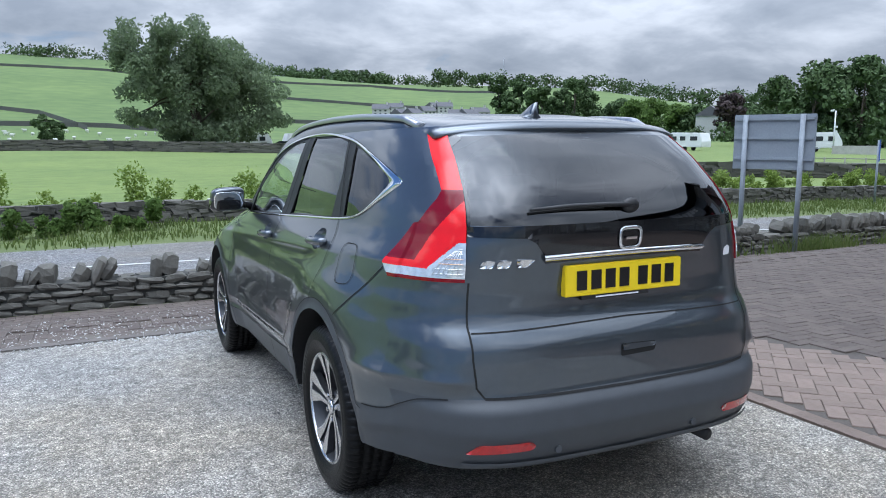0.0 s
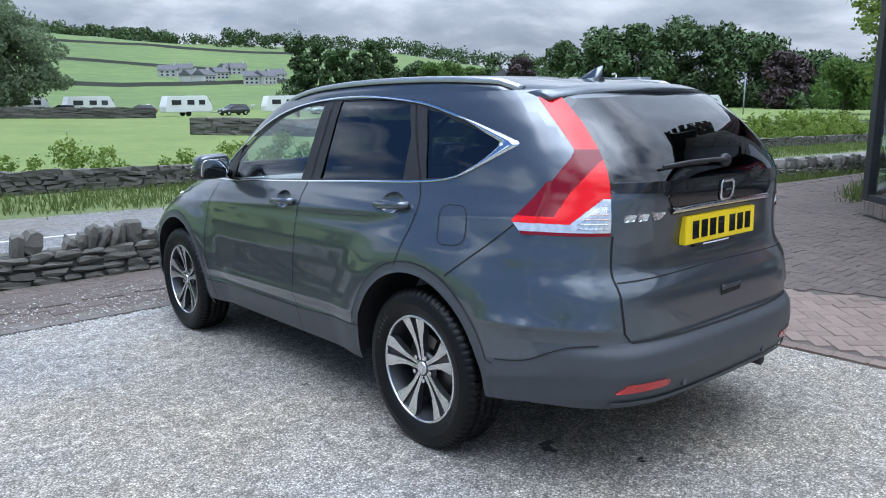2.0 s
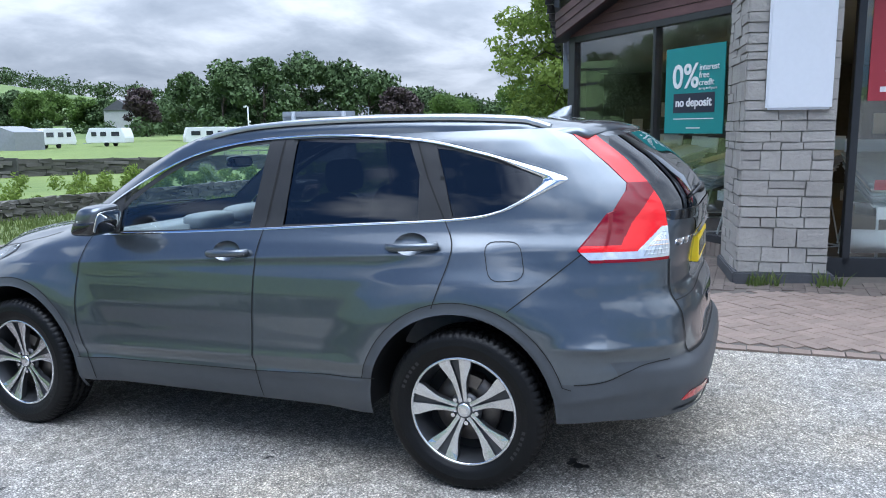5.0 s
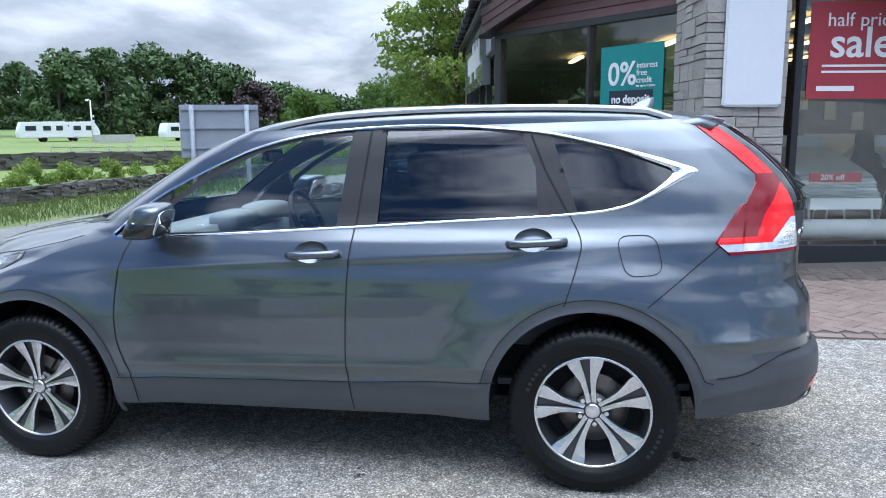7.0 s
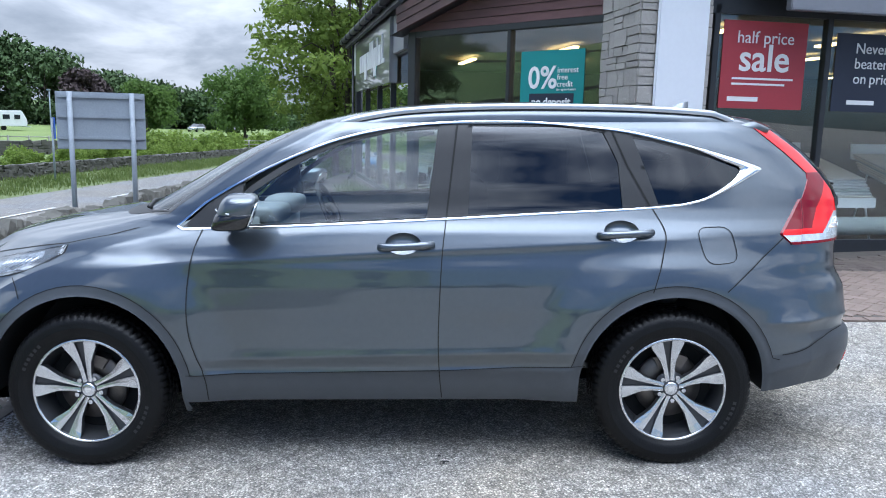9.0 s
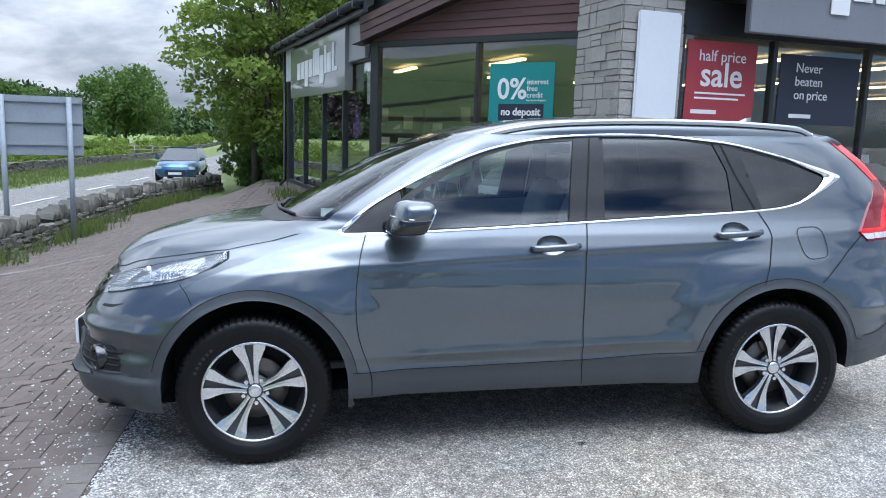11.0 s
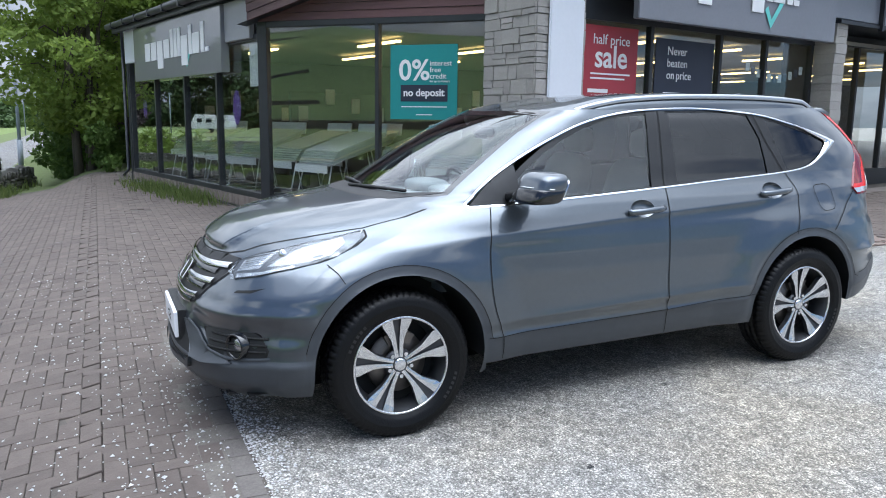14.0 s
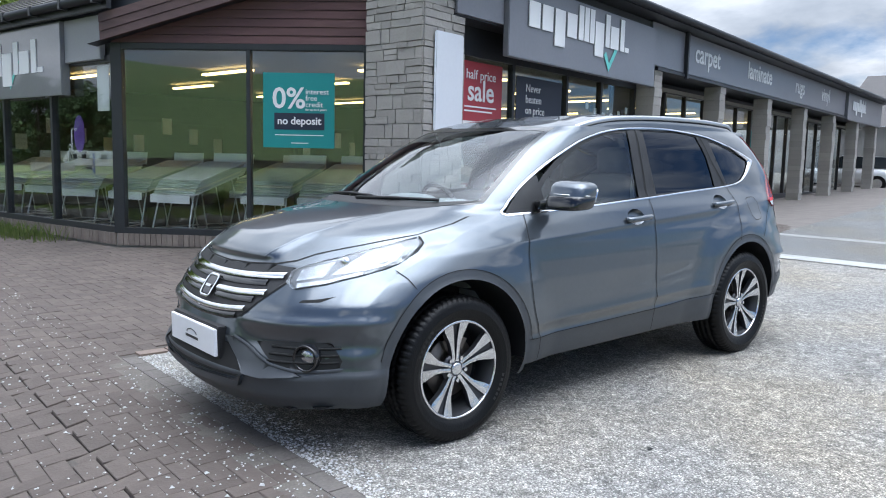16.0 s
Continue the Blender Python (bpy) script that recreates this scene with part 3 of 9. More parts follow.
def signed(pts, poly):
    """Signed distance of many points to an outline, negative inside."""
    p, a = np.array(pts, float), np.array(poly, float)
    b = np.roll(a, -1, 0)
    best, odd = np.full(len(p), 1e9), np.zeros(len(p), bool)
    for (ax, ay), (bx, by) in zip(a, b):
        dx, dy = bx - ax, by - ay
        t = np.clip(((p[:, 0] - ax) * dx + (p[:, 1] - ay) * dy) / max(dx * dx + dy * dy, 1e-12), 0, 1)
        best = np.minimum(best, np.hypot(ax + t * dx - p[:, 0], ay + t * dy - p[:, 1]))
        if ay != by:
            odd ^= ((ay > p[:, 1]) != (by > p[:, 1])) & (p[:, 0] < dx * (p[:, 1] - ay) / dy + ax)
    return np.where(odd, -best, best)


CUPS = [[(y0 + 0.015 + 0.078 * math.cos(a), z0 + 0.008 + 0.046 * math.sin(a)) for a in np.linspace(0, 2 * math.pi, 28, endpoint=False)] for y0, z0 in ((1.185, 0.998), (0.225, 1.048))]
CUTS = {"s": [(CUPS[0], None), (CUPS[1], None), (DLO, None), (ARCH_R, None), (ARCH_F, None), (FUEL, "fuel_flap"), ([(-0.36, 0.05), (-0.36, 0.335), (-0.42, 0.337), (-0.60, 0.352), (-1.0, 0.354), (-1.0, 0.05)], None), (ARCH_R_OUT, "lower_cladding"), (ARCH_F_OUT, "lower_cladding"), (SILL, "lower_cladding"),
              (BUMP_R_SIDE, "rear_bumper"), (BUMP_F_SIDE, "front_bumper_lip"), (DOOR_F, "front_door"), (DOOR_R, "rear_door")],
        "r": [([(-0.1, 1.175)] + TAIL_GLASS + [(-0.1, 1.505)], None)], "f": [([(-0.1, 1.118)] + SCREEN + [(-0.1, 1.53)], None)]}


def build_shell():
    """The skin as a fine net over flank, front and rear, cut cleanly along every outline."""
    zs = sorted(set([round(v, 4) for v in np.arange(0.20, 0.46, 0.0135)] + [round(v, 4) for v in np.arange(0.46, 0.70, 0.006)] + [round(v, 4) for v in np.arange(0.70, 0.92, 0.011)] + [round(v, 4) for v in np.arange(0.92, 1.13, 0.006)] + [round(v, 4) for v in np.arange(1.13, 1.531, 0.0135)] + [0.43, 0.60, 0.865, 1.112, 1.53]))
    NR, NS, NF = 46, 300, 46
    uv, zone = [], []
    for z in zs:
        w = slice_at(z)[0]
        uv += [(0.92 * w * i / NR, z) for i in range(NR)]
        y0, y1 = join_y(z, False), join_y(z, True)
        uv += [(y0 + (y1 - y0) * i / NS, z) for i in range(NS + 1)]
        uv += [(0.92 * w * i / NF, z) for i in range(NF - 1, -1, -1)]
        zone += ["r"] * NR + ["s"] * (NS + 1) + ["f"] * NF
    n = NR + NS + 1 + NF
    place = {"s": lambda u, z: (-side_x(u, z), u, z), "r": lambda u, z: (-u, end_y(u, z, False), z), "f": lambda u, z: (-u, end_y(u, z, True), z)}
    co = [place[k](u, z) for k, (u, z) in zip(zone, uv)]
    dist = {(k, c): signed(uv, poly) for k in CUTS for c, (poly, _) in enumerate(CUTS[k])}
    extra = {}

    def value(k, c, a):
        if a < len(zone):
            return float(dist[k, c][a])
        if (k, c, a) not in extra:
            extra[k, c, a] = float(signed([uv[a]], CUTS[k][c][0])[0])
        return extra[k, c, a]

    cut_at = {}

    def cross(k, c, a, b, va, vb):
        key = (k, c, min(a, b), max(a, b))
        if key not in cut_at:
            t = va / (va - vb)
            u, z = uv[a][0] + (uv[b][0] - uv[a][0]) * t, uv[a][1] + (uv[b][1] - uv[a][1]) * t
            cut_at[key] = len(uv)
            uv.append((u, z))
            co.append(place[k](u, z))
        return cut_at[key]

    def rest(k, cy, cz, cx):
        if k == "s":
            return "front_bumper" if cz < 0.80 and cy > 2.9 else "body_shell"
        if k == "r":
            return "rear_bumper" if cz < 0.60 else "tailgate" if cx < 0.615 else "body_shell"
        return "front_bumper_lip" if cz < 0.43 else "front_bumper" if cz < 0.865 else "bonnet" if cz < 1.112 and cx < 0.66 else "body_shell"

    regions = {}
    for j in range(len(zs) - 1):
        for i in range(n - 1):
            q = [j * n + i, j * n + i + 1, (j + 1) * n + i + 1, (j + 1) * n + i]
            ks = {zone[a] for a in q}
            k = "s" if ks == {"s"} else ("r" if "r" in ks else "f")
            cx, cy, cz = -sum(co[a][0] for a in q) / 4, sum(co[a][1] for a in q) / 4, sum(co[a][2] for a in q) / 4
            if cz < (0.345 if k == "r" else 0.30 if cy < 2.16 else 0.245):
                continue
            left = [q]
            if len(ks) == 1:
                for c, (poly, g) in enumerate(CUTS[k]):
                    out = []
                    for pg in left:
                        vals = [value(k, c, a) for a in pg]
                        if min(vals) >= 0:
                            out.append(pg)
                            continue
                        if max(vals) <= 0:
                            if g:
                                regions.setdefault(g, []).append(tuple(pg))
                            continue
                        pin, pout = [], []
                        for m in range(len(pg)):
                            a, b, va, vb = pg[m], pg[(m + 1) % len(pg)], vals[m], vals[(m + 1) % len(pg)]
                            (pin if va < 0 else pout).append(a)
                            if (va < 0) != (vb < 0):
                                x = cross(k, c, a, b, va, vb)
                                pin.append(x)
                                pout.append(x)
                        if g and len(pin) > 2:
                            regions.setdefault(g, []).append(tuple(pin))
                        if len(pout) > 2:
                            out.append(pout)
                    left = out
                    if not left:
                        break
            for pg in left:
                regions.setdefault(rest(k, cy, cz, cx), []).append(tuple(pg))
    return co, regions, zs, n


def emit_region(name, co, quads, mat, label="", both=True):
    """Left and right halves of a region as one mesh, or as two where it is doubled on the car."""
    idx = sorted({a for q in quads for a in q})
    at = {a: i for i, a in enumerate(idx)}
    v = [co[a] for a in idx]
    f = [tuple(at[a] for a in q) for q in quads]
    mv = [(-p[0], p[1], p[2]) for p in v]
    mf = [tuple(reversed(q)) for q in f]
    if both:
        k = len(v)
        ob = mesh(name, v + mv, f + [tuple(a + k for a in q) for q in mf], mat, car, True, label)
        bm = bmesh.new()
        bm.from_mesh(ob.data)
        bmesh.ops.remove_doubles(bm, verts=bm.verts, dist=1e-5)
        bm.to_mesh(ob.data)
        bm.free()
        return [ob]
    return [mesh(name, v, f, mat, car, True, label), mesh(name, mv, mf, mat, car, True, label)]


shell_co, shell_regions, shell_zs, shell_n = build_shell()
SHELL = {}
for g, quads in shell_regions.items():
    m = CLAD if g in ("lower_cladding", "rear_bumper", "front_bumper_lip") else PAINT
    SHELL[g] = emit_region(g, shell_co, quads, m, both=g not in ("front_door", "rear_door", "fuel_flap"))

# roof: a crowned skin over the topmost slice
D_ROOF = ([-0.53, -0.40, -0.24, 0.0, 0.2, 0.6, 1.0, 1.25, 1.46, 1.58, 1.66], [0.0, 0.030, 0.052, 0.075, 0.086, 0.100, 0.096, 0.078, 0.045, 0.018, 0.0])


def roof_z(x, y):
    w = max(0.02, side_x(y, 1.53)) if join_y(1.53, False) < y < join_y(1.53, True) else 0.6
    return 1.53 + float(np.interp(y, *D_ROOF)) * (1 - min(1, abs(x) / w) ** 7)


top = shell_co[(len(shell_zs) - 1) * shell_n:len(shell_zs) * shell_n]
NX = 40
rv, rf = [], []
for x, y, z in top:
    for i in range(NX + 1):
        xx = x * (1 - 2 * i / NX)
        rv.append((xx, y, 1.53 + float(np.interp(y, *D_ROOF)) * (1 - abs(1 - 2 * i / NX) ** 7)))
for j in range(len(top) - 1):
    for i in range(NX):
        a = j * (NX + 1) + i
        rf.append((a, a + NX + 1, a + NX + 2, a + 1))
rf = [tuple(reversed(f)) for f in rf]
mesh("roof", rv, rf, PAINT, car, True)


def dense(line, step=0.012):
    """The line with close, distinct points."""
    out = [np.array(line[0], float)]
    for p in line[1:]:
        p = np.array(p, float)
        d = np.hypot(*(p - out[-1]))
        if d < 1e-4:
            continue
        a = out[-1]
        for k in range(1, int(d / step) + 2):
            out.append(a + (p - a) * k / (int(d / step) + 1))
    return out


def ribbon_side(name, line, width, mat, off=0.0028, mirror=True, taper=False, thick=0.0):
    """A narrow strip that follows the flank along a line of (y, z)."""
    L = dense(line)
    v, f = [], []
    for i, p in enumerate(L):
        d = L[min(i + 1, len(L) - 1)] - L[max(i - 1, 0)]
        d = d / (np.hypot(*d) or 1)
        nrm = np.array([-d[1], d[0]])
        w = width * (1 if not taper else min(1, 4 * min(i, len(L) - 1 - i) / len(L) + 0.1))
        for s in (-0.5, 0.0, 0.5):
            y, z = p + nrm * w * s
            v.append((-(side_x(y, z) + off + (thick if s == 0 else 0)), y, z))
    for i in range(len(L) - 1):
        for k in (0, 1):
            a = 3 * i + k
            f.append((a, a + 1, a + 4, a + 3))
    obs = [mesh(name, v, f, mat, car, True)]
    if mirror:
        obs.append(mesh(name, [(-a, b, c) for a, b, c in v], [tuple(reversed(q)) for q in f], mat, car, True))
    return obs


def ribbon_end(name, line, width, mat, front, off=0.0028, thick=0.0):
    L = dense(line)
    v, f = [], []
    for i, p in enumerate(L):
        d = L[min(i + 1, len(L) - 1)] - L[max(i - 1, 0)]
        d = d / (np.hypot(*d) or 1)
        nrm = np.array([-d[1], d[0]])
        for s in (-0.5, 0.0, 0.5):
            x, z = p + nrm * width * s
            v.append((x, end_y(x, z, front, off + (thick if s == 0 else 0)), z))
    for i in range(len(L) - 1):
        for k in (0, 1):
            a = 3 * i + k
            f.append((a, a + 1, a + 4, a + 3))
    return mesh(name, v, f, mat, car, True)


def fill(poly, step):
    """Points and triangles that fill an outline on a grid, edges kept true."""
    a = np.array(poly)
    (x0, y0), (x1, y1) = a.min(0), a.max(0)
    nx, ny = max(2, int((x1 - x0) / step)), max(2, int((y1 - y0) / step))
    bm = bmesh.new()
    vs = [bm.verts.new((p[0], p[1], 0)) for p in poly]
    bm.faces.new(vs)
    for i in range(1, nx):
        bmesh.ops.bisect_plane(bm, geom=bm.verts[:] + bm.edges[:] + bm.faces[:], plane_co=(x0 + (x1 - x0) * i / nx, 0, 0), plane_no=(1, 0, 0))
    for i in range(1, ny):
        bmesh.ops.bisect_plane(bm, geom=bm.verts[:] + bm.edges[:] + bm.faces[:], plane_co=(0, y0 + (y1 - y0) * i / ny, 0), plane_no=(0, 1, 0))
    bm.verts.index_update()
    pts, fs = [(v.co.x, v.co.y) for v in bm.verts], [[v.index for v in f.verts] for f in bm.faces]
    bm.free()
    return pts, fs


def patch_side(name, poly, mat, off=0.0, step=0.03, mirror=True, depth=0.0, bulge=0.0, parent=None, label=""):
    """A plate that lies on the flank within an outline of (y, z), with turned-in edges of the given depth."""
    pts, fs = fill(poly, step)
    v = [(-(side_x(y, z) + off), y, z) for y, z in pts]
    if bulge:
        v = [(-(side_x(y, z) + off + bulge * min(1, seg_near(np.array([y, z]), poly)[1] / 0.02)), y, z) for y, z in pts]
    f = [tuple(q) for q in fs]
    if depth:
        k = len(v)
        v += [(-(side_x(y, z) + off - depth), y, z) for y, z in poly]
        n = len(poly)
        f += [(i, (i + 1) % n, k + (i + 1) % n, k + i) for i in range(n)]
    # face outwards
    a = sum((pts[i][0] * pts[j][1] - pts[j][0] * pts[i][1]) for q in fs[:1] for i, j in zip(q, q[1:] + q[:1]))
    if a > 0:
        f = [tuple(reversed(q)) for q in f]
    obs = [mesh(name, v, f, mat, parent or car, True, label)]
    if mirror:
        obs.append(mesh(name, [(-p[0], p[1], p[2]) for p in v], [tuple(reversed(q)) for q in f], mat, parent or car, True, label))
    return obs


def patch_end(name, poly, mat, front, off=0.0, step=0.03, depth=0.0, label="", bulge=0.0):
    pts, fs = fill(poly, step)
    v = [(x, end_y(x, z, front, off + (bulge * min(1, seg_near(np.array([x, z]), poly)[1] / 0.012) if bulge else 0)), z) for x, z in pts]
    f = [tuple(q) for q in fs]
    if depth:
        k = len(v)
        v += [(x, end_y(x, z, front, off - depth), z) for x, z in poly]
        n = len(poly)
        f += [(i, (i + 1) % n, k + (i + 1) % n, k + i) for i in range(n)]
    a = sum((pts[i][0] * pts[j][1] - pts[j][0] * pts[i][1]) for q in fs[:1] for i, j in zip(q, q[1:] + q[:1]))
    if (a > 0) == front:
        f = [tuple(reversed(q)) for q in f]
    return mesh(name, v, f, mat, car, True, label)


# panel gaps
for name, line in (("door_gap", GAP_A), ("door_gap", GAP_B), ("door_gap", GAP_C), ("wing_gap", GAP_W)):
    ribbon_side(name, line, 0.0048, GAP)
ribbon_side("sill_gap", [p for p in SILL[1:-1]], 0.0034, GAP)
ribbon_side("fuel_gap", FUEL + FUEL[:1], 0.0032, GAP)
ribbon_side("arch_gap", ARCH_R_OUT[1:-1], 0.0034, GAP)
ribbon_side("arch_gap", ARCH_F_OUT[1:-1], 0.0034, GAP)

# side windows
G_F = [(1.945, 1.165), (1.872, 1.229), (1.753, 1.307), (1.628, 1.375), (1.494, 1.433), (1.364, 1.470), (1.238, 1.495), (1.022, 1.514), (1.082, 1.108), (1.50, 1.092), (1.93, 1.078)]
G_R = [(0.90, 1.521), (0.484, 1.516), (0.295, 1.489), (0.226, 1.348), (0.213, 1.150), (0.60, 1.132), (0.921, 1.119)]
G_Q = [(0.190, 1.478), (0.08, 1.452), (-0.033, 1.420), (-0.20, 1.372), (-0.345, 1.325), (-0.29, 1.268), (-0.223, 1.222), (-0.14, 1.187), (-0.06, 1.170), (0.072, 1.160)]


def inset(poly, d):
    """The outline moved inwards by d."""
    a = np.array(poly, float)
    area = 0.5 * sum(a[i - 1][0] * a[i][1] - a[i][0] * a[i - 1][1] for i in range(len(a)))
    s = 1 if area > 0 else -1
    out = []
    for i in range(len(a)):
        t = a[(i + 1) % len(a)] - a[i - 1]
        t = t / (np.hypot(*t) or 1)
        out.append(tuple(a[i] + s * d * np.array([-t[1], t[0]])))
    return out


# side glass, pillars and bright surround
for pts, gm, nm in ((G_F, GLASS_F, "front_door_glass"), (G_R, GLASS_R, "rear_door_glass"), (G_Q, GLASS_R, "quarter_glass")):
    patch_side(nm, pts, gm, off=-0.012, step=0.025)
    ribbon_side("window_seal", inset(pts, -0.010) + inset(pts, -0.010)[:1], 0.028, PLASTIC, off=-0.009)
patch_side("b_pillar_cover", [(1.045, 1.522), (0.89, 1.527), (0.915, 1.108), (1.10, 1.10)], PLASTIC, off=-0.006, step=0.025, depth=0.03)
patch_side("c_pillar_cover", [(0.305, 1.495), (0.175, 1.485), (0.12, 1.33), (0.062, 1.157), (0.225, 1.143), (0.238, 1.35)], PLASTIC, off=-0.006, step=0.025, depth=0.03)
patch_side("mirror_corner_cover", [(2.19, 1.068), (2.06, 1.185), (1.92, 1.275), (1.915, 1.07)], PLASTIC, off=-0.006, step=0.025, depth=0.03)
ribbon_side("door_gap", [(0.959, 1.53), (1.012, 1.105)], 0.008, GAP, off=-0.003)
ribbon_side("door_gap", [(0.262, 1.495), (0.196, 1.335), (0.10, 1.155)], 0.008, GAP, off=-0.003)
ring = inset(DLO, 0.006)
ribbon_side("window_chrome", ring + ring[:1], 0.0095, CHROME, off=0.002, thick=0.002)
tip_out = [(-0.06, 1.433), (-0.15, 1.410), (-0.257, 1.378), (-0.37, 1.342), (-0.404, 1.331), (-0.416, 1.320), (-0.400, 1.308), (-0.33, 1.272), (-0.272, 1.243), (-0.2, 1.209), (-0.124, 1.181), (-0.02, 1.163)]
tip_in = [(-0.06, 1.428), (-0.14, 1.399), (-0.22, 1.366), (-0.285, 1.341), (-0.308, 1.331), (-0.316, 1.320), (-0.310, 1.306), (-0.278, 1.276), (-0.242, 1.249), (-0.19, 1.219), (-0.124, 1.190), (-0.02, 1.167)]
tip_o, tip_i = spline(tip_out, 5), spline(tip_in, 5)
tv, tf = [], []
for (yo, zo), (yi, zi) in zip(tip_o, tip_i):
    for k, o in ((0.0, 0.000), (0.12, 0.006), (0.5, 0.008), (0.88, 0.005), (1.0, -0.004)):
        y, z = yo + (yi - yo) * k, zo + (zi - zo) * k
        tv.append((-(side_x(y, z) + o), y, z))
for i in range(len(tip_o) - 1):
    tf += [(5 * i + k, 5 * i + k + 1, 5 * i + k + 6, 5 * i + k + 5) for k in range(4)]
mesh("window_chrome_tip", tv, tf, CHROME, car, True)
mesh("window_chrome_tip", [(-x, y, z) for x, y, z in tv], [tuple(reversed(f)) for f in tf], CHROME, car, True)

# windscreen and tailgate glass
scr = SCREEN + [(-x, z) for x, z in SCREEN[1:-1]][::-1]
patch_end("windscreen", scr, GLASS_W, True, off=-0.003, step=0.025)
for s in (1, -1):
    ribbon_end("screen_seal", [(s * x, z) for x, z in SCREEN[1:-1]], 0.022, BLACK, True, off=0.001)
patch_end("scuttle_panel", [(-0.67, 1.132), (-0.50, 1.098), (0, 1.10), (0.50, 1.098), (0.67, 1.132), (0.50, 1.122), (0, 1.128), (-0.50, 1.122)], PLASTIC, True, off=0.006, step=0.025)
patch_end("screen_top_band", [(-0.545, 1.512), (-0.3, 1.529), (0.3, 1.529), (0.545, 1.512), (0.3, 1.505), (-0.3, 1.505)], BLACK, True, off=0.002, step=0.025)
tail_glass = [(0.0, 1.505), (0.50, 1.49), (0.553, 1.45), (0.575, 1.30), (0.598, 1.185), (0.0, 1.175), (-0.598, 1.185), (-0.575, 1.30), (-0.553, 1.45), (-0.50, 1.49)]
patch_end("tailgate_glass", tail_glass, GLASS_R, False, off=0.001, step=0.025)
patch_end("tailgate_black_panel", [(-0.60, 1.182), (-0.602, 1.147), (-0.42, 1.139), (-0.385, 1.12), (-0.352, 1.078), (0.352, 1.070), (0.385, 1.115), (0.42, 1.137), (0.602, 1.147), (0.60, 1.182)], BLACK, False, off=0.006, step=0.02, depth=0.006)
for s in (1, -1):
    ribbon_end("tailgate_seal", [(s * 0.50, 1.493), (s * 0.556, 1.452), (s * 0.577, 1.30), (s * 0.602, 1.18)], 0.022, BLACK, False, off=0.002)

# roof spoiler, rails and fin
sv, sf = [], []
for i in range(25):
    x = -0.57 + 1.14 * i / 24
    q = abs(x) / 0.57
    y0, y1 = -0.40 + 0.05 * q ** 2, -0.585 + 0.10 * q ** 3
    z0 = 1.548 - 0.028 * q ** 3
    sv += [(x, y0, z0 + 0.018 * (1 - q ** 3)), (x, (y0 + y1) / 2, z0 + 0.008), (x, y1, z0 - 0.022), (x, y1 + 0.004, z0 - 0.036), (x, y1 + 0.10, z0 - 0.044)]
for i in range(24):
    for k in range(4):
        a = 5 * i + k
        sf.append((a, a + 5, a + 6, a + 1))
sf += [(0, 1, 2, 3, 4), (124, 123, 122, 121, 120)]
spoiler = mesh("roof_spoiler", sv, sf, [PAINT, BLACK], car, True)
spoiler.data.polygons.foreach_set("material_index", [1 if k < 96 and k % 4 == 3 else 0 for k in range(len(sf))])
SILVER = M("brushed_silver_rail", (0.52, 0.53, 0.55), 0.32, metal=0.9, var=0.04)
for s in (-1, 1):
    pts = spline([(1.60, 1.495), (1.50, 1.535), (1.374, 1.568), (1.14, 1.600), (0.725, 1.615), (0.206, 1.609), (-0.17, 1.588), (-0.25, 1.572), (-0.32, 1.548)], 4)
    rv_, rf_ = [], []
    for y, zt in pts:
        xo = side_x(y, 1.528) - 0.014
        sec = ((xo + 0.004, zt - 0.026), (xo + 0.007, zt - 0.012), (xo + 0.001, zt - 0.003), (xo - 0.012, zt), (xo - 0.030, zt - 0.004), (xo - 0.040, zt - 0.022), (xo - 0.042, zt - 0.060))
        rv_ += [(s * x, y, z) for x, z in sec]
    ns = 7
    for i in range(len(pts) - 1):
        rf_ += [(ns * i + k, ns * i + k + 1, ns * (i + 1) + k + 1, ns * (i + 1) + k) for k in range(ns - 1)]
    rf_ += [tuple(range(ns)), tuple(range(ns * (len(pts) - 1), ns * len(pts)))[::-1]]
    if s > 0:
        rf_ = [tuple(reversed(f)) for f in rf_]
    mesh("roof_rail", rv_, rf_, SILVER, car, True, "bright silver roof rail")
    # painted roof side that rises from the windows' head to the rail
    pv, pf = [], []
    for y, zt in pts:
        xo, zl = side_x(y, 1.528), max(1.5295, zt - 0.028)
        pv += [(s * (xo + 0.0005), y, 1.522), (s * (xo - 0.005), y, 1.522 + 0.5 * (zl - 1.522)), (s * (xo - 0.014), y, zl), (s * (xo - 0.05), y, zl + 0.004)]
    pf = [(4 * i + k, 4 * i + k + 1, 4 * i + k + 5, 4 * i + k + 4) for i in range(len(pts) - 1) for k in range(3)]
    mesh("roof_side", pv, pf if s < 0 else [tuple(reversed(f)) for f in pf], PAINT, car, True)
fin = bmesh.new()
prof = [(-0.12, 1.578), (-0.155, 1.585), (-0.20, 1.612), (-0.245, 1.632), (-0.285, 1.640), (-0.275, 1.60), (-0.285, 1.565), (-0.12, 1.572)]
for i, x in enumerate((-0.030, -0.010, 0.010, 0.030)):
    k = 1.0 if abs(x) < 0.02 else 0.0
    for y, z in prof:
        fin.verts.new((x * (1.0 if z < 1.585 else 0.45), y, (z if k else min(z, 1.59))))
fin.verts.ensure_lookup_table()
n = len(prof)
for i in range(3):
    for k in range(n):
        a, b = i * n + k, i * n + (k + 1) % n
        fin.faces.new((fin.verts[a], fin.verts[b], fin.verts[b + n], fin.verts[a + n]))
fin.faces.new([fin.verts[k] for k in range(n)][::-1])
fin.faces.new([fin.verts[3 * n + k] for k in range(n)])
part("aerial_fin", fin, PAINT, car, "grey shark-fin aerial", smooth=True)


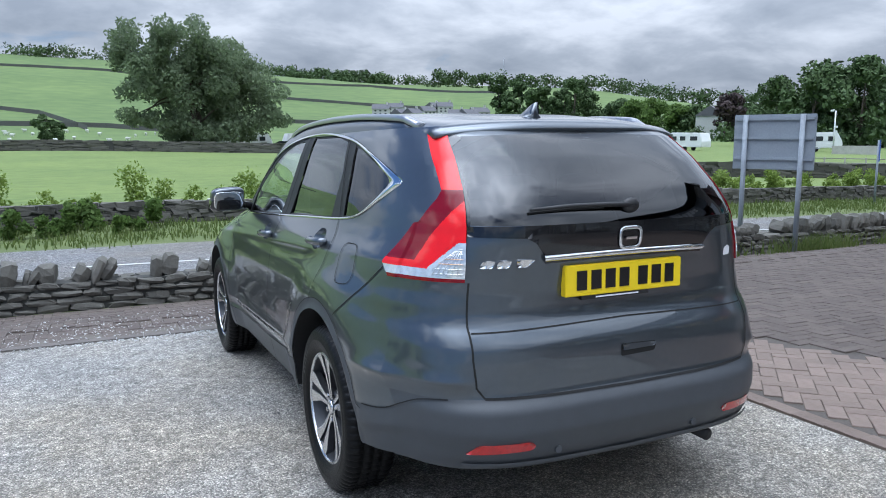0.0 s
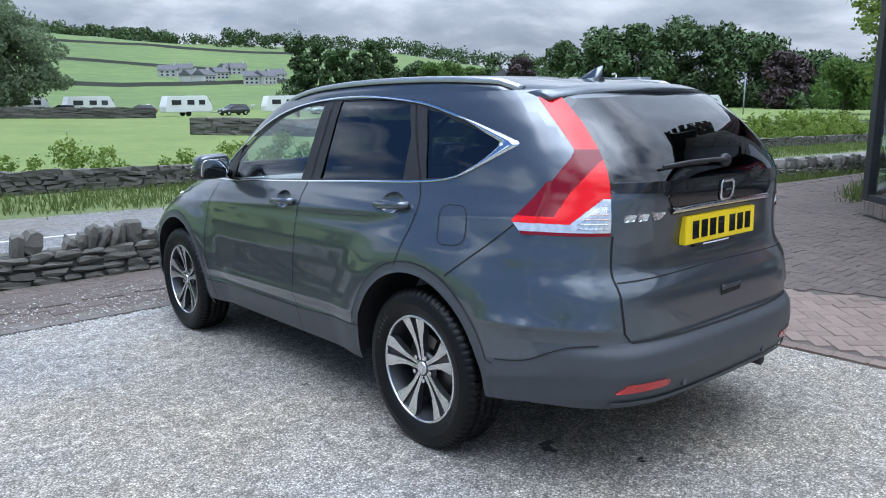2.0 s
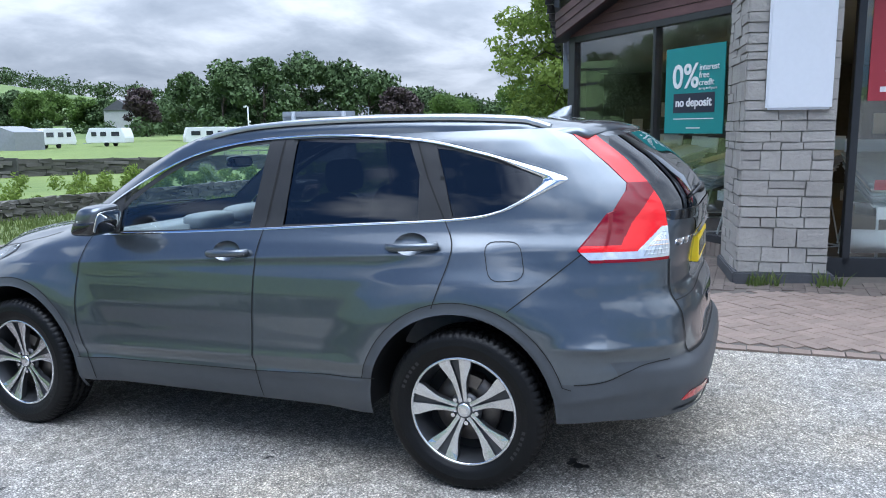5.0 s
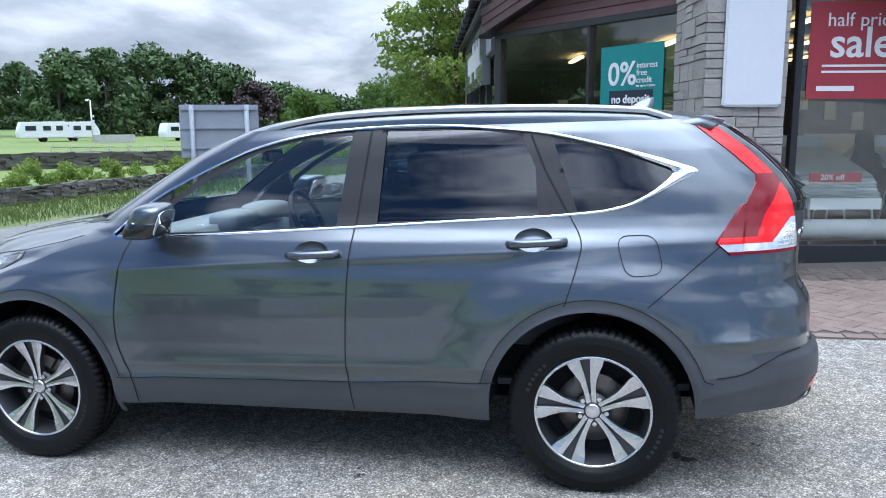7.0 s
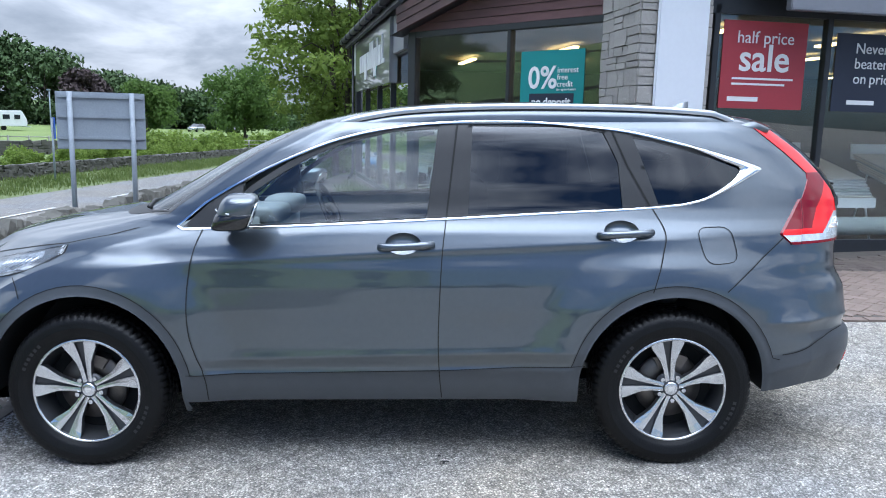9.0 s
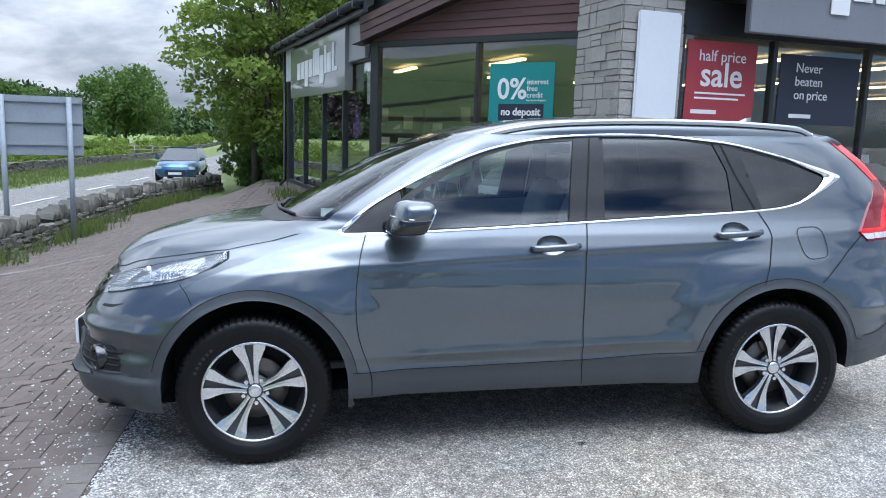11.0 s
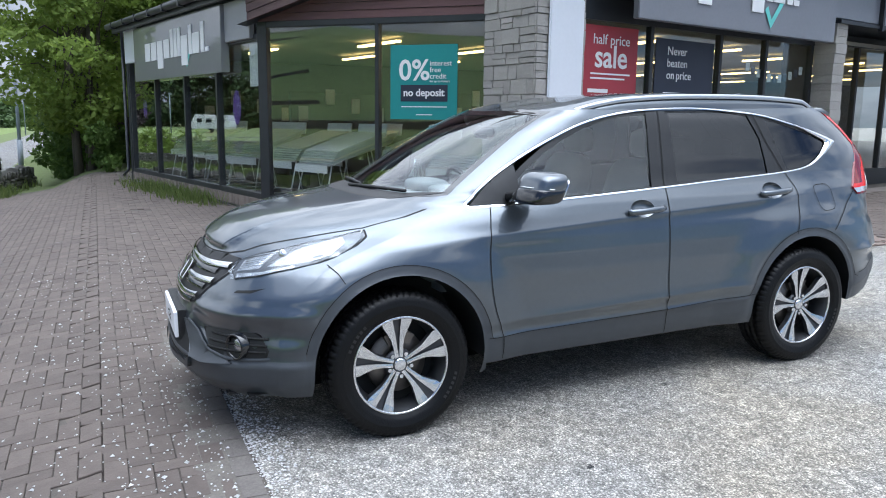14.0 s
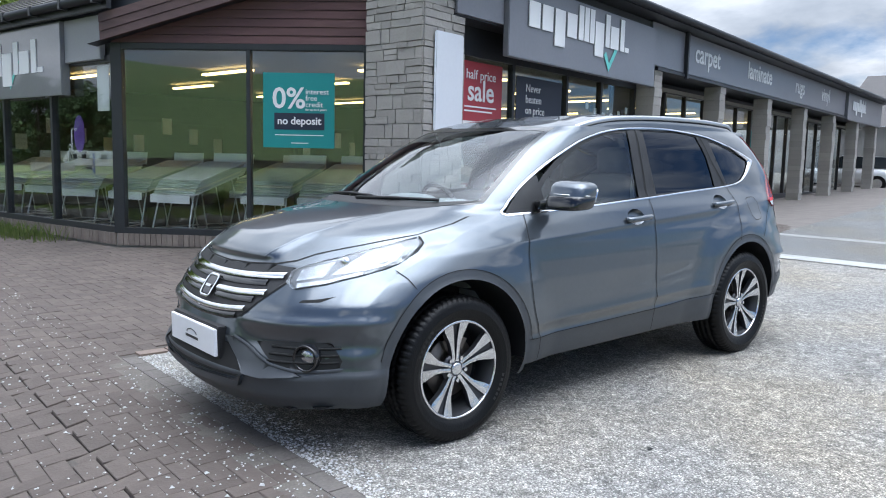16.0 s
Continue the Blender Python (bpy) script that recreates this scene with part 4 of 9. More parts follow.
# tail lamps: they wrap from the flank round to the tailgate
def wrap_row(z, yb, xb, n, off, rear=True):
    """Points at height z from the flank at y = yb round the corner to the end at |x| = xb."""
    w = slice_at(z)[0]
    yj = join_y(z, not rear)
    pts = []
    if (yb > yj) == rear:
        pts += [(side_x(y, z, off), y) for y in np.linspace(yb, yj, 24)]
        x0 = 0.92 * w
    else:
        lo, hi = xb, 0.92 * w
        for _ in range(30):
            m = (lo + hi) / 2
            if (end_y(m, z, not rear) < yb) == rear:
                lo = m
            else:
                hi = m
        x0 = lo
    pts += [(x, end_y(x, z, not rear, off)) for x in np.linspace(x0, xb, 24)]
    p = np.array(pts)
    s = np.r_[0, np.cumsum(np.hypot(*np.diff(p, axis=0).T))]
    t = np.linspace(0, s[-1], n)
    return [(float(np.interp(v, s, p[:, 0])), float(np.interp(v, s, p[:, 1]))) for v in t]


L_YB = ([0.99, 1.0, 1.04, 1.12, 1.20, 1.27, 1.30, 1.38, 1.45, 1.50, 1.535], [-0.535, -0.528, -0.482, -0.545, -0.60, -0.638, -0.640, -0.555, -0.47, -0.41, -0.35])
L_XB = ([0.99, 1.10, 1.20, 1.30, 1.40, 1.48, 1.535], [0.620, 0.612, 0.600, 0.578, 0.556, 0.535, 0.510])


def tail_lamp(s):
    zs = list(np.linspace(0.992, 1.516, 126))
    N = 90
    v, cls = [], {}
    for z in zs:
        for x, y in wrap_row(z, float(np.interp(z, *L_YB)), float(np.interp(z, *L_XB)), N, 0.010):
            v.append((s * x, y, z))
    for j in range(len(zs) - 1):
        z = (zs[j] + zs[j + 1]) / 2
        for i in range(N - 1):
            a = j * N + i
            py, px = (v[a][1] + v[a + N + 1][1]) / 2, abs(v[a][0] + v[a + N + 1][0]) / 2
            yb = float(np.interp(z, *L_YB))
            if z < 1.004:
                k = "lamp_foot"
            elif z < 1.036 or (z < 1.128 - 0.35 * max(0.0, px - 0.66) and py < -0.705 - 0.9 * (z - 1.036)):
                k = "reversing_lens"
            elif 1.296 < z < 1.303:
                k = "lamp_edge"
            elif 1.058 < z < 1.30 and py > yb - 0.115 - 0.35 * max(0.0, 1.14 - z):
                k = "dark_lens"
            else:
                k = "brake_lens"
            f = (a, a + 1, a + N + 1, a + N)
            cls.setdefault(k, []).append(f if s < 0 else tuple(reversed(f)))
    # rim that turns back to the body
    rim = []
    edge = [j * N for j in range(len(zs))] + [(len(zs) - 1) * N + i for i in range(1, N)] + [j * N + N - 1 for j in range(len(zs) - 2, -1, -1)] + [i for i in range(N - 2, 0, -1)]
    back = len(v)
    for a in edge:
        x, y, z = v[a]
        v.append((x * 0.975, y + 0.022, z))
    rf = [(edge[k], back + k, back + (k + 1) % len(edge), edge[(k + 1) % len(edge)]) for k in range(len(edge))]
    root = mesh("tail_lamp", v, rf, RED_D, car, True, "red wrap-round tail lamp with a clear lower lens")
    mats = {"brake_lens": RED, "dark_lens": RED_D, "reversing_lens": CLEAR, "lamp_edge": RED_D, "lamp_foot": RED_D}
    for k, fs in cls.items():
        idx = sorted({a for f in fs for a in f})
        at = {a: i for i, a in enumerate(idx)}
        mesh(k, [v[a] for a in idx], [tuple(at[a] for a in f) for f in fs], mats[k], root, True)
    # ribs in the clear lens
    for i in range(6):
        z = 1.02 + 0.017 * i
        row = wrap_row(z, -0.715 - 0.9 * max(0.0, z - 1.036), float(np.interp(z, *L_XB)) + 0.008, 10, 0.013)
        tube("lens_rib", [(s * x, y, z) for x, y in row], 0.0014, AMBER if i in (2, 3) else CLEAR, root, seg=5)
    for i in range(6):
        row = [wrap_row(z, -0.715 - 0.9 * max(0.0, z - 1.036), float(np.interp(z, *L_XB)) + 0.008, 7, 0.013)[i] + (z,) for z in (1.015, 1.06, 1.10)]
        tube("lens_rib", [(s * x, y, z) for x, y, z in row], 0.0011, CLEAR, root, seg=5)


tail_lamp(-1)
tail_lamp(1)

# tailgate: gaps, strip, badge shapes, number plate, wiper, handle recess
for s in (-1, 1):
    ribbon_end("tailgate_gap", [(s * 0.606, 0.990), (s * 0.618, 0.84), (s * 0.620, 0.73), (s * 0.612, 0.64), (s * 0.585, 0.603)], 0.0065, GAP, False)
    ribbon_end("bumper_gap", [(s * 0.585, 0.602), (s * 0.3, 0.595), (0, 0.592)], 0.0085, GAP, False)
ribbon_end("tailgate_crease", [(x, 0.822 + 0.010 * (1 - abs(x) / 0.61)) for x in np.linspace(-0.612, 0.612, 25)], 0.0045, GAP, False, off=0.0025)
ribbon_end("chrome_strip", [(x, 1.066 + 0.004 * math.cos(x * 4)) for x in np.linspace(-0.356, 0.356, 21)], 0.020, CHROME, False, off=0.010, thick=0.010)
ribbon_end("chrome_strip", [(x, 1.054 + 0.004 * math.cos(x * 4)) for x in np.linspace(-0.35, 0.35, 21)], 0.012, BLACK, False, off=0.006)
yp = -0.894
plate = box("rear_number_plate", (-0.272, yp - 0.010, 0.924), (0.248, yp + 0.02, 1.035), YELLOW, car, bevel=0.003, label="yellow rear number plate with dark bars")
for i, w in enumerate((0.050, 0.050, 0.050, 0.050, 0.050, 0.050, 0.048)):
    x0 = -0.225 + 0.062 * i + (0.022 if i > 3 else 0)
    box("plate_bar", (x0, yp - 0.0125, 0.945), (x0 + w * 0.86, yp - 0.009, 1.014), BLACK, plate)
box("plate_footer", (-0.20, yp - 0.006, 0.908), (0.10, yp + 0.015, 0.925), PLASTIC, car, bevel=0.002)
box("footer_bar", (-0.14, yp - 0.0075, 0.913), (0.05, yp - 0.005, 0.918), WHITE, car)
for nm, poly in (("model_badge", [(-0.578, 1.040), (-0.535, 1.040), (-0.525, 1.066), (-0.565, 1.066)]), ("model_badge", [(-0.525, 1.040), (-0.480, 1.040), (-0.470, 1.066), (-0.515, 1.066)]), ("model_badge", [(-0.455, 1.040), (-0.415, 1.040), (-0.385, 1.066), (-0.455, 1.066)])):
    patch_end(nm, rounded(poly, 0.01, 3), CHROME, False, off=0.006, step=0.02, depth=0.006)


def badge(front, zc, w, h, off):
    """A bright rounded frame with a plain bar across it."""
    outer, inner = rounded([(-w, zc - h), (w, zc - h), (w * 1.1, zc + h), (-w * 1.1, zc + h)], 0.025), rounded([(-w * 0.78, zc - h * 0.80), (w * 0.78, zc - h * 0.80), (w * 0.86, zc + h * 0.80), (-w * 0.86, zc + h * 0.80)], 0.018)
    ribbon_end("badge_frame", outer + outer[:1], 0.012, CHROME, front, off=off, thick=0.004)
    patch_end("badge_field", inner, BLACK, front, off=off - 0.004, step=0.03)
    patch_end("badge_bar", [(-w * 0.55, zc - h * 0.12), (w * 0.55, zc - h * 0.12), (w * 0.55, zc + h * 0.12), (-w * 0.55, zc + h * 0.12)], CHROME, front, off=off + 0.004, step=0.03)


badge(False, 1.121, 0.043, 0.037, 0.012)
patch_end("dealer_sticker", rounded([(0.50, 1.018), (0.545, 1.018), (0.548, 1.048), (0.523, 1.058), (0.50, 1.048)], 0.006), WHITE, False, off=0.002, step=0.03)
# flat shadow-black patch on the skin gives the recess its depth
patch_end("tailgate_handle_recess", rounded([(-0.048, 0.694), (0.106, 0.699), (0.115, 0.735), (-0.046, 0.740)], 0.010), GAP, False, off=0.002, step=0.03)
patch_end("tailgate_handle", rounded([(-0.040, 0.715), (0.104, 0.718), (0.112, 0.734), (-0.042, 0.738)], 0.006), PAINT, False, off=0.006, step=0.03, depth=0.004)
wip = [(x, end_y(x, z, False, 0.022), z) for x, z in ((0.02, 1.238), (-0.10, 1.243), (-0.25, 1.243), (-0.405, 1.235))]
rear_wiper = tube("rear_wiper", wip, 0.010, PLASTIC, car, r2=0.006, label="black rear wiper arm")
tube("wiper_blade", [(x, end_y(x, z, False, 0.010), z - 0.012) for x, _, z in wip[1:]] , 0.005, GAP, rear_wiper, seg=6)
bm = bmesh.new()
bmesh.ops.create_uvsphere(bm, u_segments=16, v_segments=10, radius=0.034, matrix=Matrix.Translation((0.015, end_y(0, 1.235, False, 0.012), 1.236)) @ Matrix.Diagonal((1.1, 0.5, 0.8, 1)))
part("wiper_pivot", bm, PLASTIC, rear_wiper, smooth=True)
for s in (-1, 1):
    patch_end("rear_reflector", rounded([(s * 0.655, 0.412), (s * 0.44, 0.417), (s * 0.42, 0.430), (s * 0.44, 0.450), (s * 0.615, 0.449)], 0.012), REFLECT, False, off=0.004, step=0.025, depth=0.006, label="red rear reflector")
for x in (-0.332, 0.278):
    bm = bmesh.new()
    bmesh.ops.create_cone(bm, cap_ends=True, segments=18, radius1=0.014, radius2=0.013, depth=0.012, matrix=Matrix.Translation((x, end_y(x, 0.405, False, 0.002), 0.405)) @ Matrix.Rotation(math.pi / 2, 4, "X"))
    part("parking_sensor", bm, CLAD, car, smooth=False)
ribbon_end("bumper_lower_lip", [(x, 0.355 + 0.018 * abs(x)) for x in np.linspace(-0.66, 0.66, 31)], 0.022, CLAD, False, off=0.010, thick=0.006)
tube("exhaust_tip", [(0.43, -0.70, 0.305), (0.43, -0.88, 0.300)], 0.025, PLASTIC, car, seg=14, label="dark sooted exhaust tip")
# crease over the bumper's top edge on the flank
ribbon_side("bumper_gap", [p for p in BUMP_R_LINE if -0.84 < p[0] < -0.46], 0.0045, GAP)

# ---- front: lamps, grille, plate, lower bumper ----
def lathe(prof, seg, mod=None):
    """Turns (radius, x) points round the x axis."""
    v, f = [], []
    for i in range(seg):
        a = 2 * math.pi * i / seg
        for k, (r, x) in enumerate(prof):
            rr = r + (mod(i, k) if mod else 0)
            v.append((x, rr * math.cos(a), rr * math.sin(a)))
    n = len(prof)
    for i in range(seg):
        for k in range(n - 1):
            a, b = i * n + k, ((i + 1) % seg) * n + k
            f.append((a, a + 1, b + 1, b))
    return v, f


FOGLENS = M("fog_lamp_lens", (0.42, 0.43, 0.44), 0.10, metal=0.8, var=0.2, coat=1.0)
LENS = glass("headlamp_cover", (0.93, 0.95, 0.96), mix=0.01, gain=1.0)
REFL = M("lamp_reflector", (0.40, 0.41, 0.43), 0.22, metal=0.85, var=0.5, scale=26, bump=0.35, bscale=90)
BEZEL = M("lamp_bezel", (0.10, 0.104, 0.112), 0.35, metal=0.5, var=0.1, scale=20)
HL = [(0.573, 0.775), (0.517, 0.803), (0.505, 0.850), (0.560, 0.880), (0.62, 0.906), (0.685, 0.948), (0.716, 0.982), (0.748, 0.952), (0.776, 0.914), (0.787, 0.882), (0.776, 0.857), (0.746, 0.833), (0.671, 0.798)]
for s in (-1, 1):
    P2 = lambda poly: [(s * x, z) for x, z in poly]
    lamp = patch_end("headlamp", P2(HL), BEZEL, True, off=0.003, step=0.03, depth=0.004, label="clear headlamp with a chrome reflector")
    kids = [patch_end("reflector", P2([(0.548, 0.806), (0.534, 0.849), (0.626, 0.888), (0.640, 0.826)]), REFL, True, off=0.006, step=0.03),
            patch_end("reflector", P2([(0.660, 0.834), (0.676, 0.912), (0.708, 0.954), (0.742, 0.932), (0.768, 0.890), (0.762, 0.868), (0.735, 0.852)]), REFL, True, off=0.006, step=0.03)]
    xr, zr = s * 0.650, 0.884
    for r, m, o in ((0.026, CHROME, 0.016), (0.013, BLACK, 0.026)):
        bm = bmesh.new()
        bmesh.ops.create_uvsphere(bm, u_segments=20, v_segments=12, radius=r, matrix=Matrix.Translation((xr, end_y(xr, zr, True, o - 0.02), zr)) @ Matrix.Diagonal((1, 0.7, 1, 1)))
        kids.append(part("projector", bm, m, car, smooth=True))
    for i in range(6):
        z = 0.815 + 0.010 * i
        kids.append(tube("reflector_rib", [(s * x, end_y(x, z + 0.35 * (x - 0.54), True, 0.008), z + 0.35 * (x - 0.54)) for x in (0.545, 0.575, 0.605, 0.632)], 0.0018, CHROME, car, seg=5))
    for i in range(7):
        x, z = 0.690 + 0.008 * i, 0.905 + 0.004 * i
        kids.append(tube("reflector_rib", [(s * x, end_y(x, z, True, 0.008), z), (s * (x + 0.022), end_y(x + 0.022, z - 0.035, True, 0.008), z - 0.035)], 0.0018, CHROME, car, seg=5))
    kids.append(patch_end("side_light_strip", P2([(0.575, 0.780), (0.671, 0.803), (0.742, 0.838), (0.735, 0.848), (0.665, 0.815), (0.56, 0.797)]), REFL, True, off=0.007, step=0.03))
    kids.append(patch_end("headlamp_cover", P2(HL), LENS, True, off=0.022, step=0.03, depth=0.020))
    for k in kids:
        k.parent = lamp
    ribbon_end("headlamp_gap", P2(HL + HL[:1]), 0.0048, GAP, True, off=0.004)
GR = [(0.0, 0.846), (0.20, 0.851), (0.383, 0.862), (0.503, 0.856), (0.517, 0.803), (0.50, 0.785), (0.36, 0.643), (0.24, 0.618), (0.0, 0.610)]
grille = patch_end("grille", GR + [(-x, z) for x, z in GR[1:-1]][::-1], PLASTIC, True, off=0.003, step=0.04, depth=0.004, label="black grille with three chrome bars")
kids = []
for z0, x0, x1, z1 in ((0.806, 0.0, 0.487, 0.826), (0.735, 0.075, 0.448, 0.752), (0.652, 0.0, 0.372, 0.676)):
    for s in (-1, 1):
        line = [(s * x, z0 + (z1 - z0) * ((x - x0) / (x1 - x0)) ** 2) for x in np.linspace(x0, x1, 14)]
        kids.append(ribbon_end("chrome_bar", line, 0.024, CHROME, True, off=0.016, thick=0.008))
        kids.append(ribbon_end("grille_slat", [(x, z - 0.030) for x, z in line if abs(x) < x1 - 0.05], 0.026, BLACK, True, off=0.008, thick=0.006))
for k in kids:
    k.parent = grille
badge(True, 0.735, 0.052, 0.047, 0.026)
for s in (-1, 1):
    ribbon_end("bonnet_gap", [(0.0, 0.851), (s * 0.20, 0.856), (s * 0.383, 0.867), (s * 0.47, 0.885), (s * 0.52, 0.914), (s * 0.62, 0.952), (s * 0.705, 0.990), (s * 0.715, 1.03), (s * 0.70, 1.06)], 0.0055, GAP, True)
    ribbon_end("grille_gap", [(s * x, z) for x, z in GR[3:]], 0.008, GAP, True, off=0.004)
    ribbon_end("bonnet_crease", [(s * (0.30 + 0.14 * t), 0.885 + 0.185 * t) for t in np.linspace(0, 1, 16)], 0.012, PAINT, True, off=0.0, thick=0.005)
ribbon_side("bumper_gap", [(2.935, 0.850), (2.90, 0.815), (2.875, 0.77)], 0.0045, GAP)
front_plate = box("front_number_plate", (-0.262, 3.545, 0.442), (0.262, 3.562, 0.570), WHITE, car, bevel=0.003, label="plain white front plate")
box("plate_backing", (-0.272, 3.50, 0.432), (0.272, 3.5445, 0.580), PLASTIC, car, bevel=0.004)
box("plate_mark", (-0.075, 3.5625, 0.483), (0.075, 3.5635, 0.496), ALLOY_D, front_plate)
tube("plate_mark", [(0.06 * math.cos(a), 3.563, 0.505 + 0.022 * math.sin(a)) for a in np.linspace(0.2, math.pi - 0.2, 12)], 0.0025, ALLOY_D, front_plate, seg=5)
# no hole is cut: the intake's shade is a flat near-black patch
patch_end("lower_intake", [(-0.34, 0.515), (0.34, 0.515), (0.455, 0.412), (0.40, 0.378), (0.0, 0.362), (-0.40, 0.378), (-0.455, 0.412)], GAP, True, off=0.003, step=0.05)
patch_end("lip_shelf", [(-0.46, 0.400), (-0.40, 0.366), (0.0, 0.350), (0.40, 0.366), (0.46, 0.400), (0.42, 0.340), (0.0, 0.318), (-0.42, 0.340)], CLAD, True, off=0.018, step=0.04, depth=0.02)
for s in (-1, 1):
    P2 = lambda poly: [(s * x, z) for x, z in poly]
    patch_end("lip_branch", P2([(0.285, 0.545), (0.345, 0.548), (0.46, 0.502), (0.57, 0.452), (0.665, 0.432), (0.70, 0.415), (0.55, 0.395), (0.455, 0.402), (0.38, 0.455)]), CLAD, True, off=0.010, step=0.03, depth=0.012)
    ribbon_end("lip_edge", P2([(0.345, 0.550), (0.46, 0.505), (0.57, 0.455), (0.665, 0.436), (0.74, 0.434), (0.80, 0.438)]), 0.014, CLAD, True, off=0.010, thick=0.007)
    fog = patch_end("fog_lamp_surround", P2(rounded([(0.455, 0.540), (0.60, 0.556), (0.760, 0.556), (0.803, 0.445), (0.66, 0.438), (0.575, 0.462)], 0.012)), PLASTIC, True, off=0.003, step=0.03, depth=0.003, label="black fog lamp surround")
    for z in (0.47, 0.50, 0.53):
        tube("surround_slat", [(s * x, end_y(x, z, True, 0.006), z) for x in np.linspace(0.55, 0.785, 8)], 0.006, GAP, fog, seg=6)
    fm = Matrix.Translation((s * 0.70, end_y(0.70, 0.492, True, 0.004), 0.492)) @ Matrix.Rotation(radians(-90 - s * 28), 4, "Z")
    for nm, prof, m in (("fog_lamp_ring", [(0.062, 0.03), (0.061, -0.014), (0.057, -0.020), (0.050, -0.016), (0.044, 0.016)], BLACK), ("fog_lamp_glass", [(0.0445, 0.014), (0.040, 0.004), (0.024, -0.004), (0.0, -0.006)], FOGLENS)):
        v, f = lathe(prof, 32)
        mesh(nm, [fm @ Vector(p) for p in v], f, m, fog, True)
    patch_end("washer_cap", P2(rounded([(0.625, 0.722), (0.70, 0.728), (0.735, 0.752), (0.72, 0.748), (0.69, 0.740), (0.63, 0.733)], 0.004)), GAP, True, off=0.002, step=0.02)
    tube("front_wiper", [(s * 0.0 + 0.52, end_y(0.52, 1.125, True, 0.02), 1.128), (0.25, end_y(0.25, 1.14, True, 0.02), 1.142), (-0.02, end_y(0.02, 1.135, True, 0.02), 1.136)] if s > 0 else [(0.10, end_y(0.10, 1.122, True, 0.022), 1.124), (-0.20, end_y(0.2, 1.13, True, 0.02), 1.134), (-0.50, end_y(0.5, 1.13, True, 0.02), 1.133)], 0.009, PLASTIC, car, seg=6, label="black front wiper")


# ---- door mirrors, handles ----
def superbox(bm, c, r, e=0.45, nu=24, nv=14, m=None):
    """A rounded box: a superquadric."""
    f = lambda v, p: math.copysign(abs(v) ** p, v)
    rows = []
    for j in range(nv + 1):
        b = -math.pi / 2 + math.pi * j / nv
        rows.append([bm.verts.new((c[0] + r[0] * f(math.cos(b), e) * f(math.cos(a), e), c[1] + r[1] * f(math.cos(b), e) * f(math.sin(a), e), c[2] + r[2] * f(math.sin(b), e))) for a in [2 * math.pi * i / nu for i in range(nu)]])
    for u, v in zip(rows, rows[1:]):
        for i in range(nu):
            bm.faces.new((u[i], u[(i + 1) % nu], v[(i + 1) % nu], v[i]))
    bmesh.ops.remove_doubles(bm, verts=bm.verts, dist=1e-6)
    if m is not None:
        bmesh.ops.transform(bm, matrix=m, verts=bm.verts)
    return bm


MIRROR = M("mirror_glass", (0.9, 0.92, 0.93), 0.02, metal=1.0, var=0)
for s in (-1, 1):
    bm = superbox(bmesh.new(), (s * 0.940, 1.905, 1.165), (0.106, 0.080, 0.064), 0.55)
    for v in bm.verts:
        k = (s * v.co.x - 0.835) / 0.22
        v.co.y -= 0.035 * k + (0.03 * (v.co.z - 1.175) / 0.07)
        v.co.z += 0.010 * (1 - k) * (1 if v.co.z > 1.175 else 0)
    door_mirror = part("door_mirror", bm, PAINT, car, "grey door mirror on a black foot", smooth=True)
    bm = superbox(bmesh.new(), (s * 0.940, 1.905, 1.127), (0.109, 0.084, 0.045), 0.5)
    for v in bm.verts:
        k = (s * v.co.x - 0.835) / 0.22
        v.co.y -= 0.035 * k + (0.03 * (v.co.z - 1.175) / 0.07)
    part("mirror_base", bm, BLACK, door_mirror, smooth=True)
    bm = superbox(bmesh.new(), (s * 0.940, 1.832, 1.150), (0.094, 0.006, 0.056), 0.5)
    for v in bm.verts:
        v.co.y -= 0.035 * (s * v.co.x - 0.835) / 0.22 + (0.03 * (v.co.z - 1.175) / 0.07)
    part("mirror_glass", bm, MIRROR, door_mirror, smooth=True)
    tube("mirror_arm", [(s * 0.775, 1.99, 1.10), (s * 0.83, 1.955, 1.115), (s * 0.88, 1.93, 1.13)], 0.028, BLACK, door_mirror, seg=10)
    tube("indicator", [(s * (0.90 + 0.04 * i), 1.992 - 0.0017 * i * i * 3 - 0.004 * i, 1.168 - 0.002 * i) for i in range(5)], 0.0032, CLEAR, door_mirror, seg=6)
    for (y0, z0), dn in (((1.185, 0.998), 0), ((0.225, 1.048), 1)):
        cup = CUPS[dn]
        door = SHELL["rear_door" if dn else "front_door"][0 if s < 0 else 1]
        obs = patch_side("handle_cup", cup, PAINT, off=0.0, step=0.012, mirror=False, bulge=-0.026)
        ob = obs[0]
        if s > 0:
            ob.data.transform(Matrix.Diagonal((-1, 1, 1, 1)))
            ob.data.flip_normals()
        ob.parent = door
        bm = bm_tube(bmesh.new(), [(s * (side_x(y, z0) + o), y, z0 + 0.012 * (y0 - y) / 0.25) for y, o in ((y0 + 0.118, 0.006), (y0 + 0.10, 0.022), (y0 + 0.05, 0.032), (y0 - 0.03, 0.033), (y0 - 0.085, 0.026), (y0 - 0.118, 0.008))], 0.016, 10)
        for v in bm.verts:
            v.co.z = z0 + (v.co.z - z0) * 1.05
        part("door_handle", bm, PAINT, door, "grey door handle", smooth=True)


# ---- wheels ----
SIDEMARK = M("tyre_marking_rubber", (0.011, 0.011, 0.012), 0.45, var=0.2)


